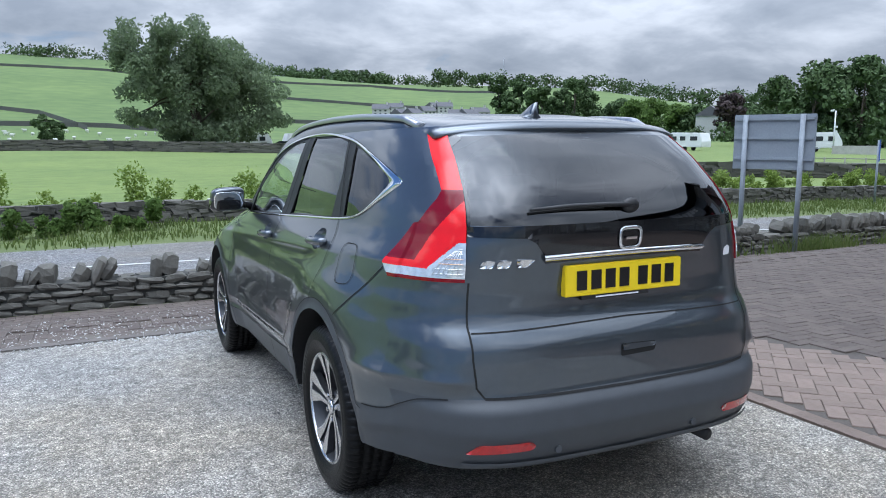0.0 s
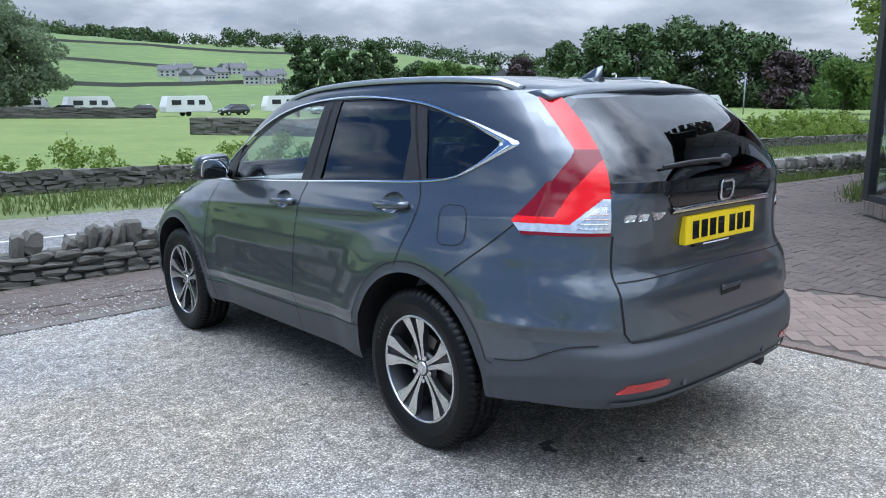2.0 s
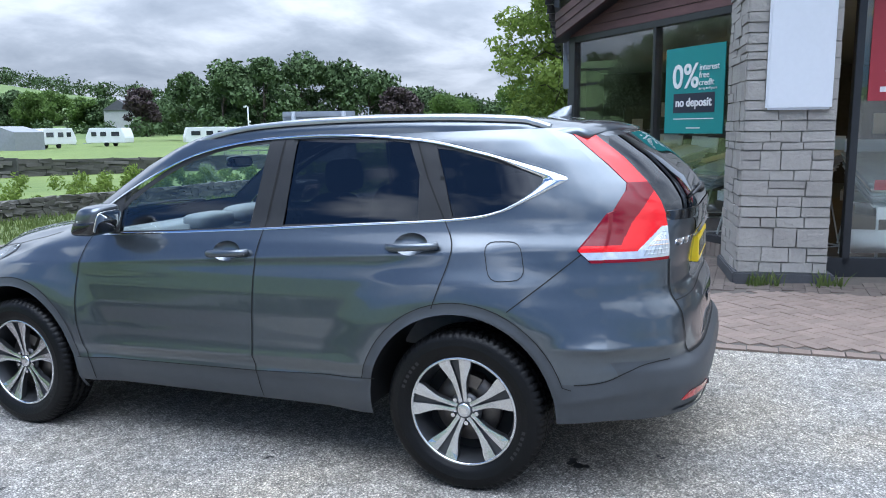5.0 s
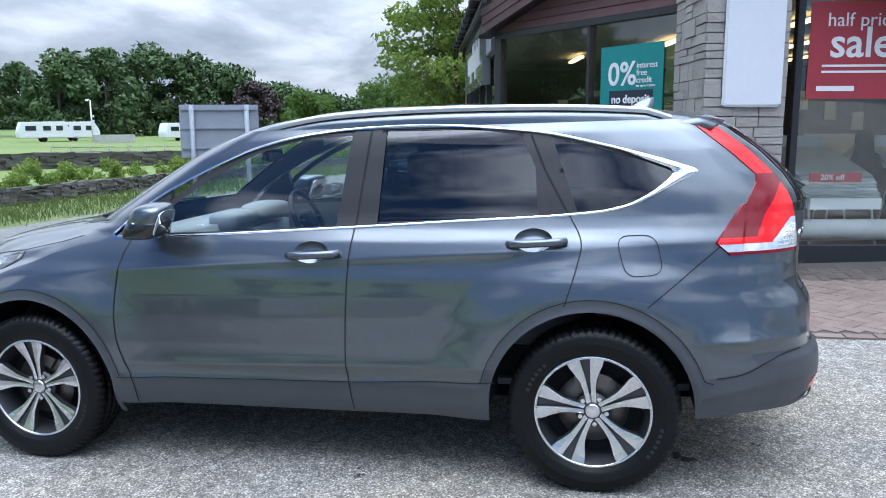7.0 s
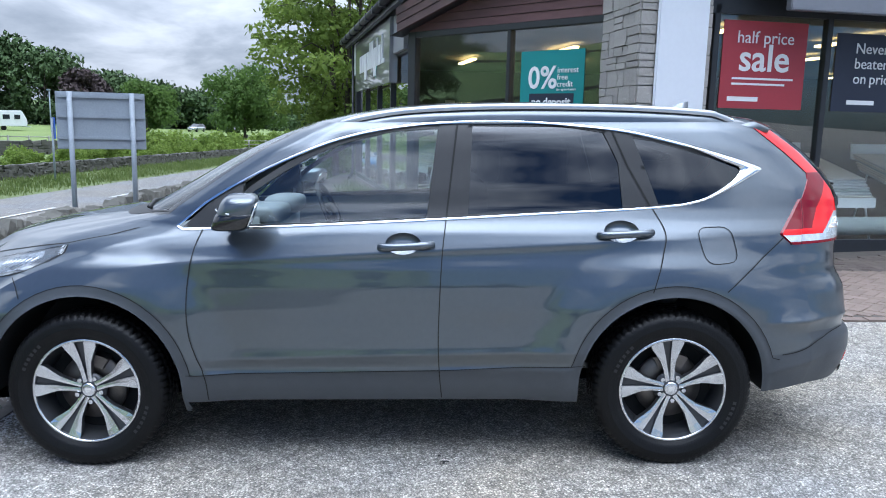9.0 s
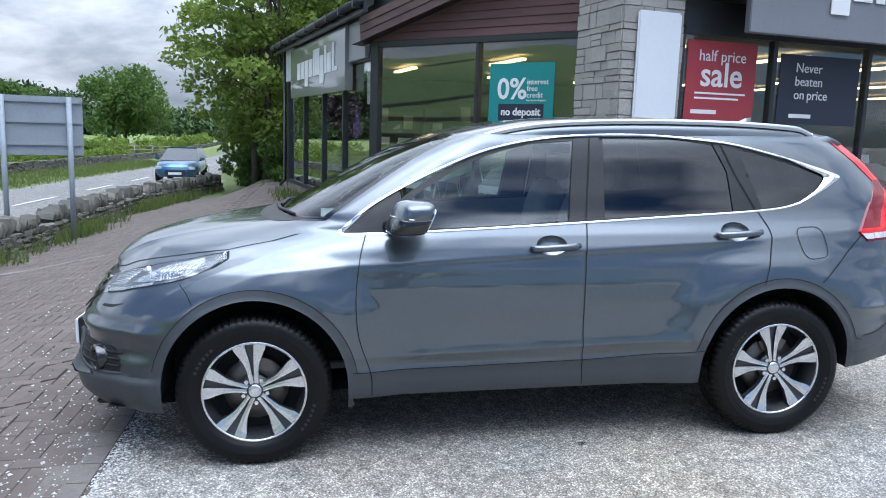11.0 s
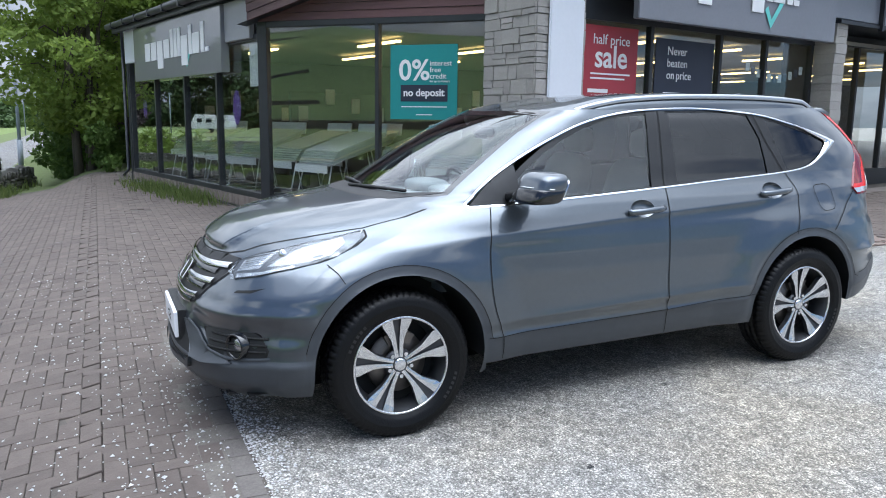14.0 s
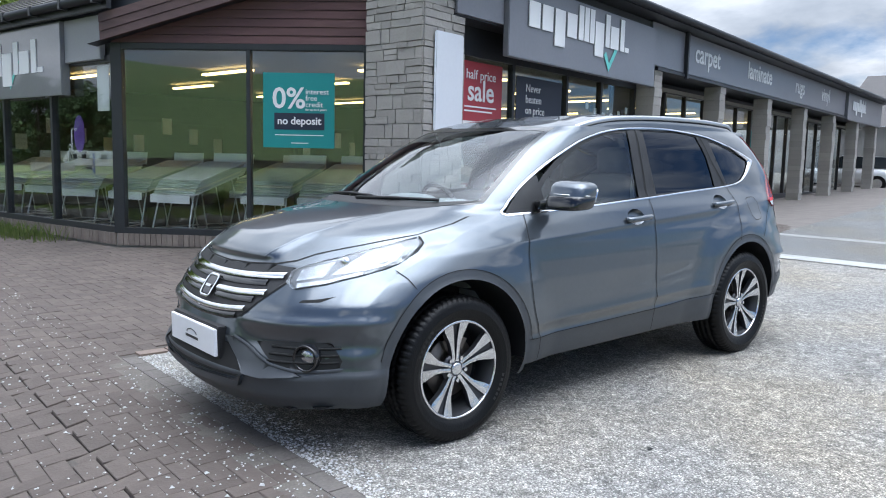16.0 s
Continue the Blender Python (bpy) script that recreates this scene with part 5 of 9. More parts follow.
def make_wheel():
    """One wheel at the origin, its face towards -x."""
    side = [(0.236, -0.082), (0.243, -0.0955), (0.247, -0.0965), (0.250, -0.1000), (0.270, -0.109), (0.291, -0.1115), (0.294, -0.1128), (0.297, -0.1118), (0.313, -0.110), (0.327, -0.1065), (0.342, -0.096), (0.350, -0.084)]
    t2 = [(0.350, -0.084), (0.355, -0.076), (0.356, -0.046), (0.347, -0.044), (0.347, -0.036), (0.356, -0.034), (0.356, -0.004), (0.347, -0.002), (0.347, 0.004), (0.356, 0.006), (0.356, 0.034), (0.347, 0.036), (0.347, 0.044), (0.356, 0.046), (0.355, 0.076), (0.350, 0.084)]
    inner = [(r, -x) for r, x in side[::-1]]
    full = side[:-1] + t2 + inner[1:]
    ns = len(side) - 1
    def cut(i, k):
        """Cross grooves between the tread blocks, staggered from rib to rib, and notches over the shoulders."""
        if k in (ns - 2, ns - 1, ns, ns + 1, ns + 2):
            return (0 if k == ns - 2 else -0.004 if k == ns - 1 else -0.010) if i % 5 == 0 else 0
        if k in (ns + 13, ns + 14, ns + 15, ns + 16):
            return -0.010 if (i + 2) % 5 == 0 else 0
        if k in (ns + 5, ns + 6, ns + 9, ns + 10):
            return -0.007 if (i + k // 4) % 5 == 1 else 0
        return 0
    v, f = lathe(full, 340, cut)
    root = mesh("wheel", *lathe([(0.236, -0.080), (0.240, -0.092), (0.234, -0.094), (0.229, -0.088), (0.224, -0.070), (0.213, -0.045), (0.206, 0.02), (0.214, 0.085), (0.236, 0.09)], 72), [ALLOY_D], car, True)
    tyre = mesh("tyre", v, f, RUBBER, root, True, "black road tyre")
    # raised maker's marks on the sidewall as plain bars
    for a0, n in ((0.35, 6), (math.pi + 0.2, 6)):
        for q in range(n):
            a = a0 + 0.09 * q
            mesh("sidewall_mark", [(x, r * math.cos(a + da), r * math.sin(a + da)) for r, x in ((0.272, -0.1112), (0.287, -0.1126)) for da in (-0.026, 0.026)], [(0, 1, 3, 2)], SIDEMARK, tyre)
    mesh("rim_lip", *lathe([(0.2285, -0.086), (0.2290, -0.0945), (0.2345, -0.0965), (0.2395, -0.0935)], 72), ALLOY, root, True)
    mesh("brake_disc", *lathe([(0.03, -0.015), (0.070, -0.02), (0.148, -0.02), (0.150, 0.0), (0.03, 0.0)], 48), STEEL, root, True)
    # shadow-black disc stands for the dark depth behind the spokes
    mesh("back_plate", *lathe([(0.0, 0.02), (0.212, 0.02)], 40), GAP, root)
    cal = arc(0, 0, 0.155, 60, 120, 10) + arc(0, 0, 0.10, 120, 60, 10)
    cv = [(x, y, z) for x in (-0.045, 0.01) for y, z in cal]
    cn = len(cal)
    mesh("brake_caliper", cv, [tuple(range(cn)), tuple(range(2 * cn - 1, cn - 1, -1))] + [(i, (i + 1) % cn, cn + (i + 1) % cn, cn + i)[::-1] for i in range(cn)], STEEL, root)
    face = lambda r: -0.066 - 0.024 * (r / 0.226) ** 2
    for k in range(5):
        a0 = radians(90 - 8 + 72 * k)
        ca, sa = math.cos(a0), math.sin(a0)
        for sgn in (-1, 1):
            rs = [0.030, 0.055, 0.09, 0.13, 0.165, 0.195, 0.2285]
            ins = [0.000, 0.0035, 0.006, 0.009, 0.013, 0.017, 0.0215]
            outs = [0.020, 0.021, 0.025, 0.034, 0.051, 0.068, 0.0745]
            v, f = [], []
            for r, i_, o_ in zip(rs, ins, outs):
                for j, w in enumerate((i_, (i_ + o_) / 2, o_)):
                    rr = math.sqrt(max(0, r * r - w * w)) if r > 0.2 else r
                    for dep in (0.0, 0.030):
                        y, z = rr, sgn * w
                        v.append((face(r) + dep - (0.002 if j == 1 and dep == 0 else 0), y * ca - z * sa, y * sa + z * ca))
            for q in range(len(rs) - 1):
                b = 6 * q
                for j in (0, 1):
                    f.append((b + 2 * j, b + 2 * j + 2, b + 2 * j + 8, b + 2 * j + 6))
                f += [(b, b + 6, b + 7, b + 1), (b + 4, b + 5, b + 11, b + 10)]
            ob = mesh("spoke", v, f, [ALLOY, ALLOY_D], root)
            ob.data.polygons.foreach_set("material_index", [0, 0, 1, 1] * (len(rs) - 1))
        v = []
        for r, w in ((0.05, 0.006), (0.10, 0.009), (0.16, 0.014), (0.2285, 0.0225)):
            for z in (-w, w):
                v.append((face(r) + 0.012, r * ca - z * sa, r * sa + z * ca))
        mesh("spoke_pocket", v, [(2 * i, 2 * i + 1, 2 * i + 3, 2 * i + 2) for i in range(3)], ALLOY_D, root)
        b0 = a0 + radians(36)
        bm = bmesh.new()
        bmesh.ops.create_cone(bm, cap_ends=True, segments=6, radius1=0.0105, radius2=0.009, depth=0.03, matrix=Matrix.Translation((-0.058, 0.057 * math.cos(b0), 0.057 * math.sin(b0))) @ Matrix.Rotation(math.pi / 2, 4, "Y"))
        part("wheel_nut", bm, ALLOY, root)
    mesh("hub", *lathe([(0.074, -0.045), (0.072, -0.056), (0.045, -0.062), (0.034, -0.070), (0.0, -0.070)], 36), ALLOY_D, root, True)
    mesh("centre_cap", *lathe([(0.031, -0.066), (0.030, -0.0745), (0.024, -0.0765), (0.0, -0.0775)], 36), ALLOY, root, True)
    mesh("cap_mark", [(-0.0785, y, z) for y, z in ((-0.012, -0.010), (0.012, -0.010), (0.014, 0.012), (-0.014, 0.012))], [(0, 1, 2, 3)], CHROME, root)
    return root


def place_wheel(root, x, y, flip, turn):
    root.matrix_local = pose(x, y, 0.349) @ (Matrix.Rotation(math.pi, 4, "Z") if flip else Matrix.Identity(4)) @ Matrix.Rotation(turn, 4, "X")


w0 = make_wheel()
place_wheel(w0, -0.790, 0.0, False, 0.0)
for x, y, fl, tn in ((-0.792, 2.612, False, radians(3)), (0.790, 0.0, True, 0.3), (0.792, 2.612, True, 0.5)):
    wc = copy_thing(w0, Matrix.Identity(4))
    place_wheel(wc, x, y, fl, tn)
for wy in (0.008, 2.605):
    for s in (-1, 1):
        line = arc(wy, 0.365, 0.425, -4, 184, 28)
        v = [(s * x, y, z) for y, z in line for x in (0.50, side_x(min(max(y, -0.7), 3.05), max(z, 0.25)) - 0.004)]
        f = [(2 * i, 2 * i + 1, 2 * i + 3, 2 * i + 2) for i in range(len(line) - 1)]
        mesh("wheel_arch_liner", v, f, PLASTIC, car, True)
        # sheet in shadow black: the arch's inner shade is put into its colour
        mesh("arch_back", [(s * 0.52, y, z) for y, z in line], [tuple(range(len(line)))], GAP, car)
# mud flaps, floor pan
# one flat sheet, coloured near-black for the shade under the body
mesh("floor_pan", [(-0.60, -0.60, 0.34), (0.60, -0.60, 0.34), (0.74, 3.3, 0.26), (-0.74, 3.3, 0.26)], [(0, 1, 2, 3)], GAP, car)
box("engine_undertray", (-0.62, 2.95, 0.235), (0.62, 3.38, 0.262), PLASTIC, car, bevel=0.01)
box("rear_silencer", (0.0, -0.68, 0.30), (0.55, -0.42, 0.41), PLASTIC, car, bevel=0.05)

# ---- cabin ----
box("cabin_floor", (-0.56, -0.62, 0.345), (0.56, 2.35, 0.375), TRIM_IN, car)
patch_side("door_lining", [(2.15, 0.40), (2.15, 1.055), (1.6, 1.07), (0.6, 1.115), (0.08, 1.14), (-0.12, 1.16), (-0.40, 1.28), (-0.45, 0.90), (0.3, 0.85), (0.45, 0.40)], TRIM_IN, off=-0.06, step=0.1, mirror=True)
bm = bm_box(bmesh.new(), (-0.70, 1.92, 0.62), (0.70, 2.36, 1.045), bevel=0.06)
# dark dash coloured paler: windscreen light and glass veil are in its grey
part("dashboard", bm, M("lit_dash_top", (0.26, 0.265, 0.27), 0.7, var=0.12, scale=10), car, "dark dashboard top", smooth=True)
part("instrument_hood", superbox(bmesh.new(), (0.36, 1.95, 1.06), (0.19, 0.11, 0.055), 0.6), TRIM_IN, car, smooth=True)
part("centre_screen", superbox(bmesh.new(), (-0.02, 1.96, 1.05), (0.16, 0.10, 0.05), 0.5), TRIM_IN, car, smooth=True)
swv, swf = [], []
for i in range(36):
    a = 2 * math.pi * i / 36
    for k in range(8):
        b = 2 * math.pi * k / 8
        r = 0.180 + 0.016 * math.cos(b)
        swv.append((r * math.cos(a), 0.016 * math.sin(b), r * math.sin(a)))
for i in range(36):
    for k in range(8):
        swf.append((i * 8 + k, i * 8 + (k + 1) % 8, ((i + 1) % 36) * 8 + (k + 1) % 8, ((i + 1) % 36) * 8 + k))
SWM = pose(0.37, 1.68, 1.00, -24, 0, 0)
sw = mesh("steering_wheel", [SWM @ Vector(p) for p in swv], swf, PLASTIC, car, True, "black steering wheel")
part("wheel_boss", superbox(bmesh.new(), (0, 0, 0), (0.075, 0.03, 0.065), 0.6, m=SWM), PLASTIC, sw, smooth=True)
for a in (0, 180, 270):
    tube("wheel_spoke", [SWM @ Vector((0.06 * math.cos(radians(a)), 0, 0.06 * math.sin(radians(a)))), SWM @ Vector((0.175 * math.cos(radians(a)), 0, 0.175 * math.sin(radians(a))))], 0.014, PLASTIC, sw, seg=6)
for x in (-0.37, 0.37):
    seat = part("front_seat", superbox(bmesh.new(), (x, 1.25, 0.62), (0.25, 0.27, 0.10), 0.55), SEAT, car, "dark cloth front seat", smooth=True)
    part("backrest", superbox(bmesh.new(), (x, 0.93, 0.93), (0.24, 0.075, 0.32), 0.5, m=Matrix.Translation((0, 0.93, 0.93)) @ Matrix.Rotation(radians(14), 4, "X") @ Matrix.Translation((0, -0.93, -0.93))), SEAT, seat, smooth=True)
    part("headrest", superbox(bmesh.new(), (x, 0.80, 1.33), (0.135, 0.055, 0.085), 0.55), SEAT, seat, smooth=True)
    for d in (-0.05, 0.05):
        tube("headrest_post", [(x + d, 0.82, 1.20), (x + d, 0.80, 1.32)], 0.007, CHROME, seat, seg=6)
seat = part("rear_bench", superbox(bmesh.new(), (0, 0.28, 0.62), (0.62, 0.26, 0.10), 0.4), SEAT, car, "dark cloth rear bench", smooth=True)
part("backrest", superbox(bmesh.new(), (0, -0.06, 0.92), (0.60, 0.08, 0.30), 0.4), SEAT, seat, smooth=True)
for x in (-0.36, 0.0, 0.36):
    part("headrest", superbox(bmesh.new(), (x, -0.10, 1.26), (0.12, 0.05, 0.07), 0.55), SEAT, seat, smooth=True)
hv = [(x * side_x(min(max(y, -0.4), 1.5), 1.50), y, roof_z(x * 0.55, y) - 0.045) for y in np.linspace(-0.45, 1.5, 14) for x in np.linspace(-0.92, 0.92, 9)]
mesh("headlining", hv, [(j * 9 + i, j * 9 + i + 1, (j + 1) * 9 + i + 1, (j + 1) * 9 + i) for j in range(13) for i in range(8)], HEADLINE, car, True)
part("rear_view_mirror", superbox(bmesh.new(), (0.0, 1.72, 1.40), (0.115, 0.02, 0.035), 0.5), BLACK, car, smooth=True)
tube("seat_belt", [(-0.66, 0.99, 1.40), (-0.665, 1.0, 1.10), (-0.68, 1.0, 0.80)], 0.018, M("grey_webbing", (0.30, 0.30, 0.30), 0.8), car, seg=5)

# ---- the shop: a glazed corner with a boarded gable, a stone pillar and a long arcade ----
GREY_SIGN = M("grey_sign_panel", (0.20, 0.203, 0.225), 0.30, var=0.06, scale=2)
GREY_SIDE = M("pale_grey_sign_panel", (0.20, 0.20, 0.215), 0.30, var=0.08, scale=2, coat=1.0, coat_ior=1.8)
FRAME = M("dark_window_frame", (0.022, 0.024, 0.028), 0.4, var=0.15, scale=8)
CLADDING = M("red_brown_boarding", (0.115, 0.056, 0.054), 0.65, var=0.4, scale=4, bump=0.25, bscale=40, obj=0.6, stretch=(1, 1, 6))
RAKE = M("brown_rake_board", (0.112, 0.068, 0.065), 0.6, var=0.4, scale=4, bump=0.2, bscale=40, obj=0.5, stretch=(1, 1, 6))
ROOFT = M("slate_roof", (0.085, 0.078, 0.075), 0.75, var=0.3, scale=5, bump=0.4, bscale=30, island=0.6)
PILST = M("pale_pillar_stone", (0.215, 0.198, 0.182), 0.9, col2=(0.385, 0.365, 0.335), scale=3, obj=0.9, island=0.9, bump=0.5, bscale=30)
MORTAR = M("mortar", (0.25, 0.24, 0.225), 0.95, scale=10, bump=0.3)
DARKSTONE = M("dark_base_course", (0.06, 0.062, 0.068), 0.8, scale=6, bump=0.3)
SHOPGLASS = glass("shop_glass", (0.92, 0.95, 0.94), mix=0.012, gain=1.6)
WHITEP = M("white_panel", (0.66, 0.68, 0.72), 0.4, var=0.03, scale=2)
TEAL = M("teal_poster", (0.012, 0.24, 0.235), 0.5, var=0.04)
NAVY = M("navy_poster", (0.018, 0.024, 0.045), 0.5, var=0.05)
REDP = M("red_poster", (0.36, 0.036, 0.05), 0.5, var=0.05)
PURPLE = M("purple_roundel", (0.15, 0.065, 0.34), 0.5, var=0.05)
LETTER = M("white_lettering", (0.80, 0.80, 0.80), 0.5, var=0)
TICK = M("turquoise_tick", (0.16, 0.60, 0.55), 0.5, var=0)
PLINTH = M("plinth_brick", (0.13, 0.105, 0.09), 0.9, col2=(0.24, 0.20, 0.17), scale=3, obj=1.0, bump=0.3)
SHOPFLOOR = M("blue_grey_carpet_floor", (0.055, 0.075, 0.10), 0.9, var=0.15, scale=3)
# inner wall kept dark: the shop's dim depth is put into its colour
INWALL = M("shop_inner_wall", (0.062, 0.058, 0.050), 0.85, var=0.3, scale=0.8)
CEIL = M("shop_ceiling", (0.30, 0.30, 0.26), 0.9, var=0.05)
TUBEM = M("white_steel_tube", (0.70, 0.71, 0.72), 0.4, var=0.05)
CARPETS = [M("carpet_sample_grey", (0.52, 0.53, 0.54), 0.95, var=0.2, scale=6, bump=0.3), M("carpet_sample_green_grey", (0.40, 0.435, 0.43), 0.95, var=0.2, scale=6, bump=0.3), M("carpet_sample_beige", (0.58, 0.54, 0.48), 0.95, var=0.2, scale=6, bump=0.3)]
STRIP = M("warm_strip_light", (1.0, 0.68, 0.27), 0.5, var=0, emit=4.5)

C0 = Vector((7.84, 1.50, 0))
U_G = Vector((-0.70, -0.714, 0)).normalized()
V_L = (Vector((15.0, 3.1, 0)) - C0).normalized()
O_S, D_S = Vector((4.10, -1.75, 0)), Vector((0.178, -0.984, 0)).normalized()


def wall_m(o, d):
    """A frame with x along the wall from o, y to the left of that, z up."""
    d = d.normalized()
    return Matrix(((d.x, -d.y, 0, o.x), (d.y, d.x, 0, o.y), (0, 0, 1, 0), (0, 0, 0, 1)))


GM, LM, SM = wall_m(C0, U_G), wall_m(C0, V_L), wall_m(O_S, D_S)
BASE = -0.10          # foot of the walls, under the ground


def text(name, words, size, m, mat, parent=None, depth=0.004, align="LEFT", bold=0.0):
    """Writing on a surface, each word a mesh of its own."""
    got, x = [], 0.0
    for wd in words.split():
        cu = bpy.data.curves.new(name, "FONT")
        cu.body, cu.size, cu.extrude, cu.offset = wd, size, depth, bold
        cu.resolution_u = 3
        tmp = bpy.data.objects.new(name, cu)
        dg = bpy.context.evaluated_depsgraph_get()
        me = bpy.data.meshes.new_from_object(tmp.evaluated_get(dg))
        bpy.data.objects.remove(tmp)
        me.materials.clear()
        me.materials.append(mat)
        got.append((me, x))
        x += max(v.co.x for v in me.vertices) + 0.27 * size
    shift = -(x - 0.27 * size) / 2 if align == "CENTER" else 0.0
    for me, x0 in got:
        me.transform(m @ Matrix.Translation((x0 + shift, 0, 0)))
        ob = new(name, me)
        if parent:
            ob.parent = parent
    return ob


def facing(m, x, out, z, flip):
    """A pose for writing on a wall; flip where the wall's own x runs against the reader."""
    r = Matrix(((-1 if flip else 1, 0, 0, 0), (0, 0, 1 if flip else -1, 0), (0, 1, 0, 0), (0, 0, 0, 1)))
    return m @ Matrix.Translation((x, out, z)) @ r


def word_bars(name, m, x, z, h, flip, out, parent, mat, pattern, wide=0.78):
    """A brand name as plain rounded blocks: s small, t tall, d with a tail below, . a dot."""
    step = -1 if flip else 1
    w = h * wide
    for ch in pattern:
        wd = w * (0.5 if ch in "ti." else 1.0)
        lo, hi = (0, 1.0) if ch == "s" else (0, 1.45) if ch in "ti" else (-0.5, 1.0) if ch == "d" else (0, 0.22)
        xs = sorted((x, x + step * wd * 0.82))
        os_ = sorted((out, out + (0.012 if out > 0 else -0.012)))
        part("letter_block", bm_box(bmesh.new(), (xs[0], os_[0], z + lo * h), (xs[1], os_[1], z + hi * h), m, 0.0), mat, parent)
        x += step * wd


# floors, ceiling and back walls that close the shop
shop_floor = mesh("floor", [GM @ Vector((0.05, 0.05, 0.05)), GM @ Vector((3.6, 0.05, 0.05)), SM @ Vector((0, 0.45, 0.05)), SM @ Vector((26, 0.45, 0.35)), (17.4, -24, 0.35), (17.4, 2.9, 0.05), LM @ Vector((7.2, -0.05, 0.05))], [(0, 1, 2, 3, 4, 5, 6)], SHOPFLOOR)
tagged(shop_floor, "blue-grey carpeted shop floor", "floor", kind="structure")
ceil = mesh("ceiling", [GM @ Vector((0.05, 0.05, 2.95)), GM @ Vector((3.6, 0.05, 2.95)), SM @ Vector((0, 0.45, 2.95)), SM @ Vector((26, 0.45, 3.0)), (17.4, -24, 3.0), (17.4, 2.9, 2.95), LM @ Vector((7.2, -0.05, 2.95))], [(6, 5, 4, 3, 2, 1, 0)], CEIL)
tagged(ceil, "pale shop ceiling with warm strip lights", "ceiling", kind="structure")
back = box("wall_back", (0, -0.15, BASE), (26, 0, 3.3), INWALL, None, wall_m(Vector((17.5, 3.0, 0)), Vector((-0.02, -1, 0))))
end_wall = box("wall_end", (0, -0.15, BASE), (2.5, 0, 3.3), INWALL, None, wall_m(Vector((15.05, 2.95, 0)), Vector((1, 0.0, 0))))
tagged(end_wall, "plain end wall of the shop", "wall", kind="structure")
tagged(back, "dim inner wall at the back of the shop", "wall", kind="structure")
for i in range(9):
    for j in range(3):
        x, y = 6.6 + 2.9 * j + 0.45 * i, -0.4 - 2.3 * i + 1.6 * j
        if x < 4.9 + 0.18 * (-1.75 - y) + 0.7 or x + 0.7 * (y - 1.3) < 6.4 and y > -1.6 and x < 7.6 or (LM.inverted() @ Vector((x, y, 0))).y > -1.1 or (GM.inverted() @ Vector((x, y, 0))).y < 1.1:
            continue
        light = box("strip_light", (-0.75, -0.05, 2.85), (0.75, 0.05, 2.89), STRIP, None, Matrix.Translation((x, y, 0)) @ Matrix.Rotation(radians(10), 4, "Z"))
        tagged(light, "lit warm yellow strip light on the shop ceiling", "ceiling light", "ceiling strip lights")

# --- gable front ---
gable = empty("wall_gable", "boarded gable over two large dark-framed shop panes", "wall", kind="structure")
for x0, x1, z0, z1, nm in ((-0.06, 0.10, 0.20, 2.88, "corner_post"), (1.89, 1.95, 0.28, 2.80, "mullion"), (3.54, 3.64, 0.20, 2.88, "jamb"), (0.10, 3.54, 0.20, 0.285, "sill_rail"), (0.10, 3.54, 2.795, 2.88, "head_rail")):
    box(nm, (x0, -0.05, z0), (x1, 0.07, z1), FRAME, gable, GM, bevel=0.006)
for x0, x1 in ((0.10, 1.89), (1.95, 3.54)):
    pane = box("pane", (x0, 0.0, 0.285), (x1, 0.008, 2.795), SHOPGLASS, gable, GM)
    pane.visible_shadow = False
box("plinth", (-0.05, -0.02, BASE), (3.75, 0.15, 0.20), MORTAR, gable, GM)
box("gable_backing", (-0.05, 0.0, 2.88), (3.7, 0.12, 4.2), FRAME, gable, GM)
slope = 0.29
for k in range(9):
    z = 2.885 + 0.115 * k
    x0 = max(-0.05, (z - 2.93) / slope)
    if x0 < 3.6:
        bm = bmesh.new()
        bm_box(bm, (x0, -0.022, z), (3.66, 0.0, z + 0.109), None)
        for v in bm.verts:
            if v.co.z < z + 0.05:
                v.co.y -= 0.012
        bmesh.ops.transform(bm, matrix=GM, verts=bm.verts)
        part("board", bm, CLADDING, gable)
for k in range(3):
    bm = bmesh.new()
    o = 0.118 * k
    for y in (-0.26, -0.21):
        for x, z in ((-0.09, 2.875 + o), (3.9, 2.80 + o + 4.25 * slope), (3.9, 2.912 + o + 4.25 * slope), (-0.09, 2.987 + o)):
            bm.verts.new((x, y - 0.012 * k, z))
    bm.verts.ensure_lookup_table()
    v = bm.verts
    for f in ((0, 1, 2, 3), (7, 6, 5, 4), (0, 4, 5, 1), (1, 5, 6, 2), (2, 6, 7, 3), (3, 7, 4, 0)):
        bm.faces.new([v[i] for i in f])
    bmesh.ops.recalc_face_normals(bm, faces=bm.faces)
    bmesh.ops.transform(bm, matrix=GM, verts=bm.verts)
    part("rake_board", bm, RAKE, gable)
sof = [GM @ Vector(p) for p in ((-0.3, -0.22, 2.83), (3.9, -0.22, 2.83 + 4.2 * slope), (3.9, 0.05, 2.83 + 4.2 * slope), (-0.3, 0.05, 2.83))]
mesh("soffit", sof, [(0, 1, 2, 3)], FRAME, gable)
for i in range(46):
    box("brick", (0.0 + 0.081 * i, -0.062 - 0.004 * (i % 3 == 0), 0.03), (0.071 + 0.081 * i, -0.02, 0.20 - 0.002 * (i % 2)), PLINTH, gable, GM)

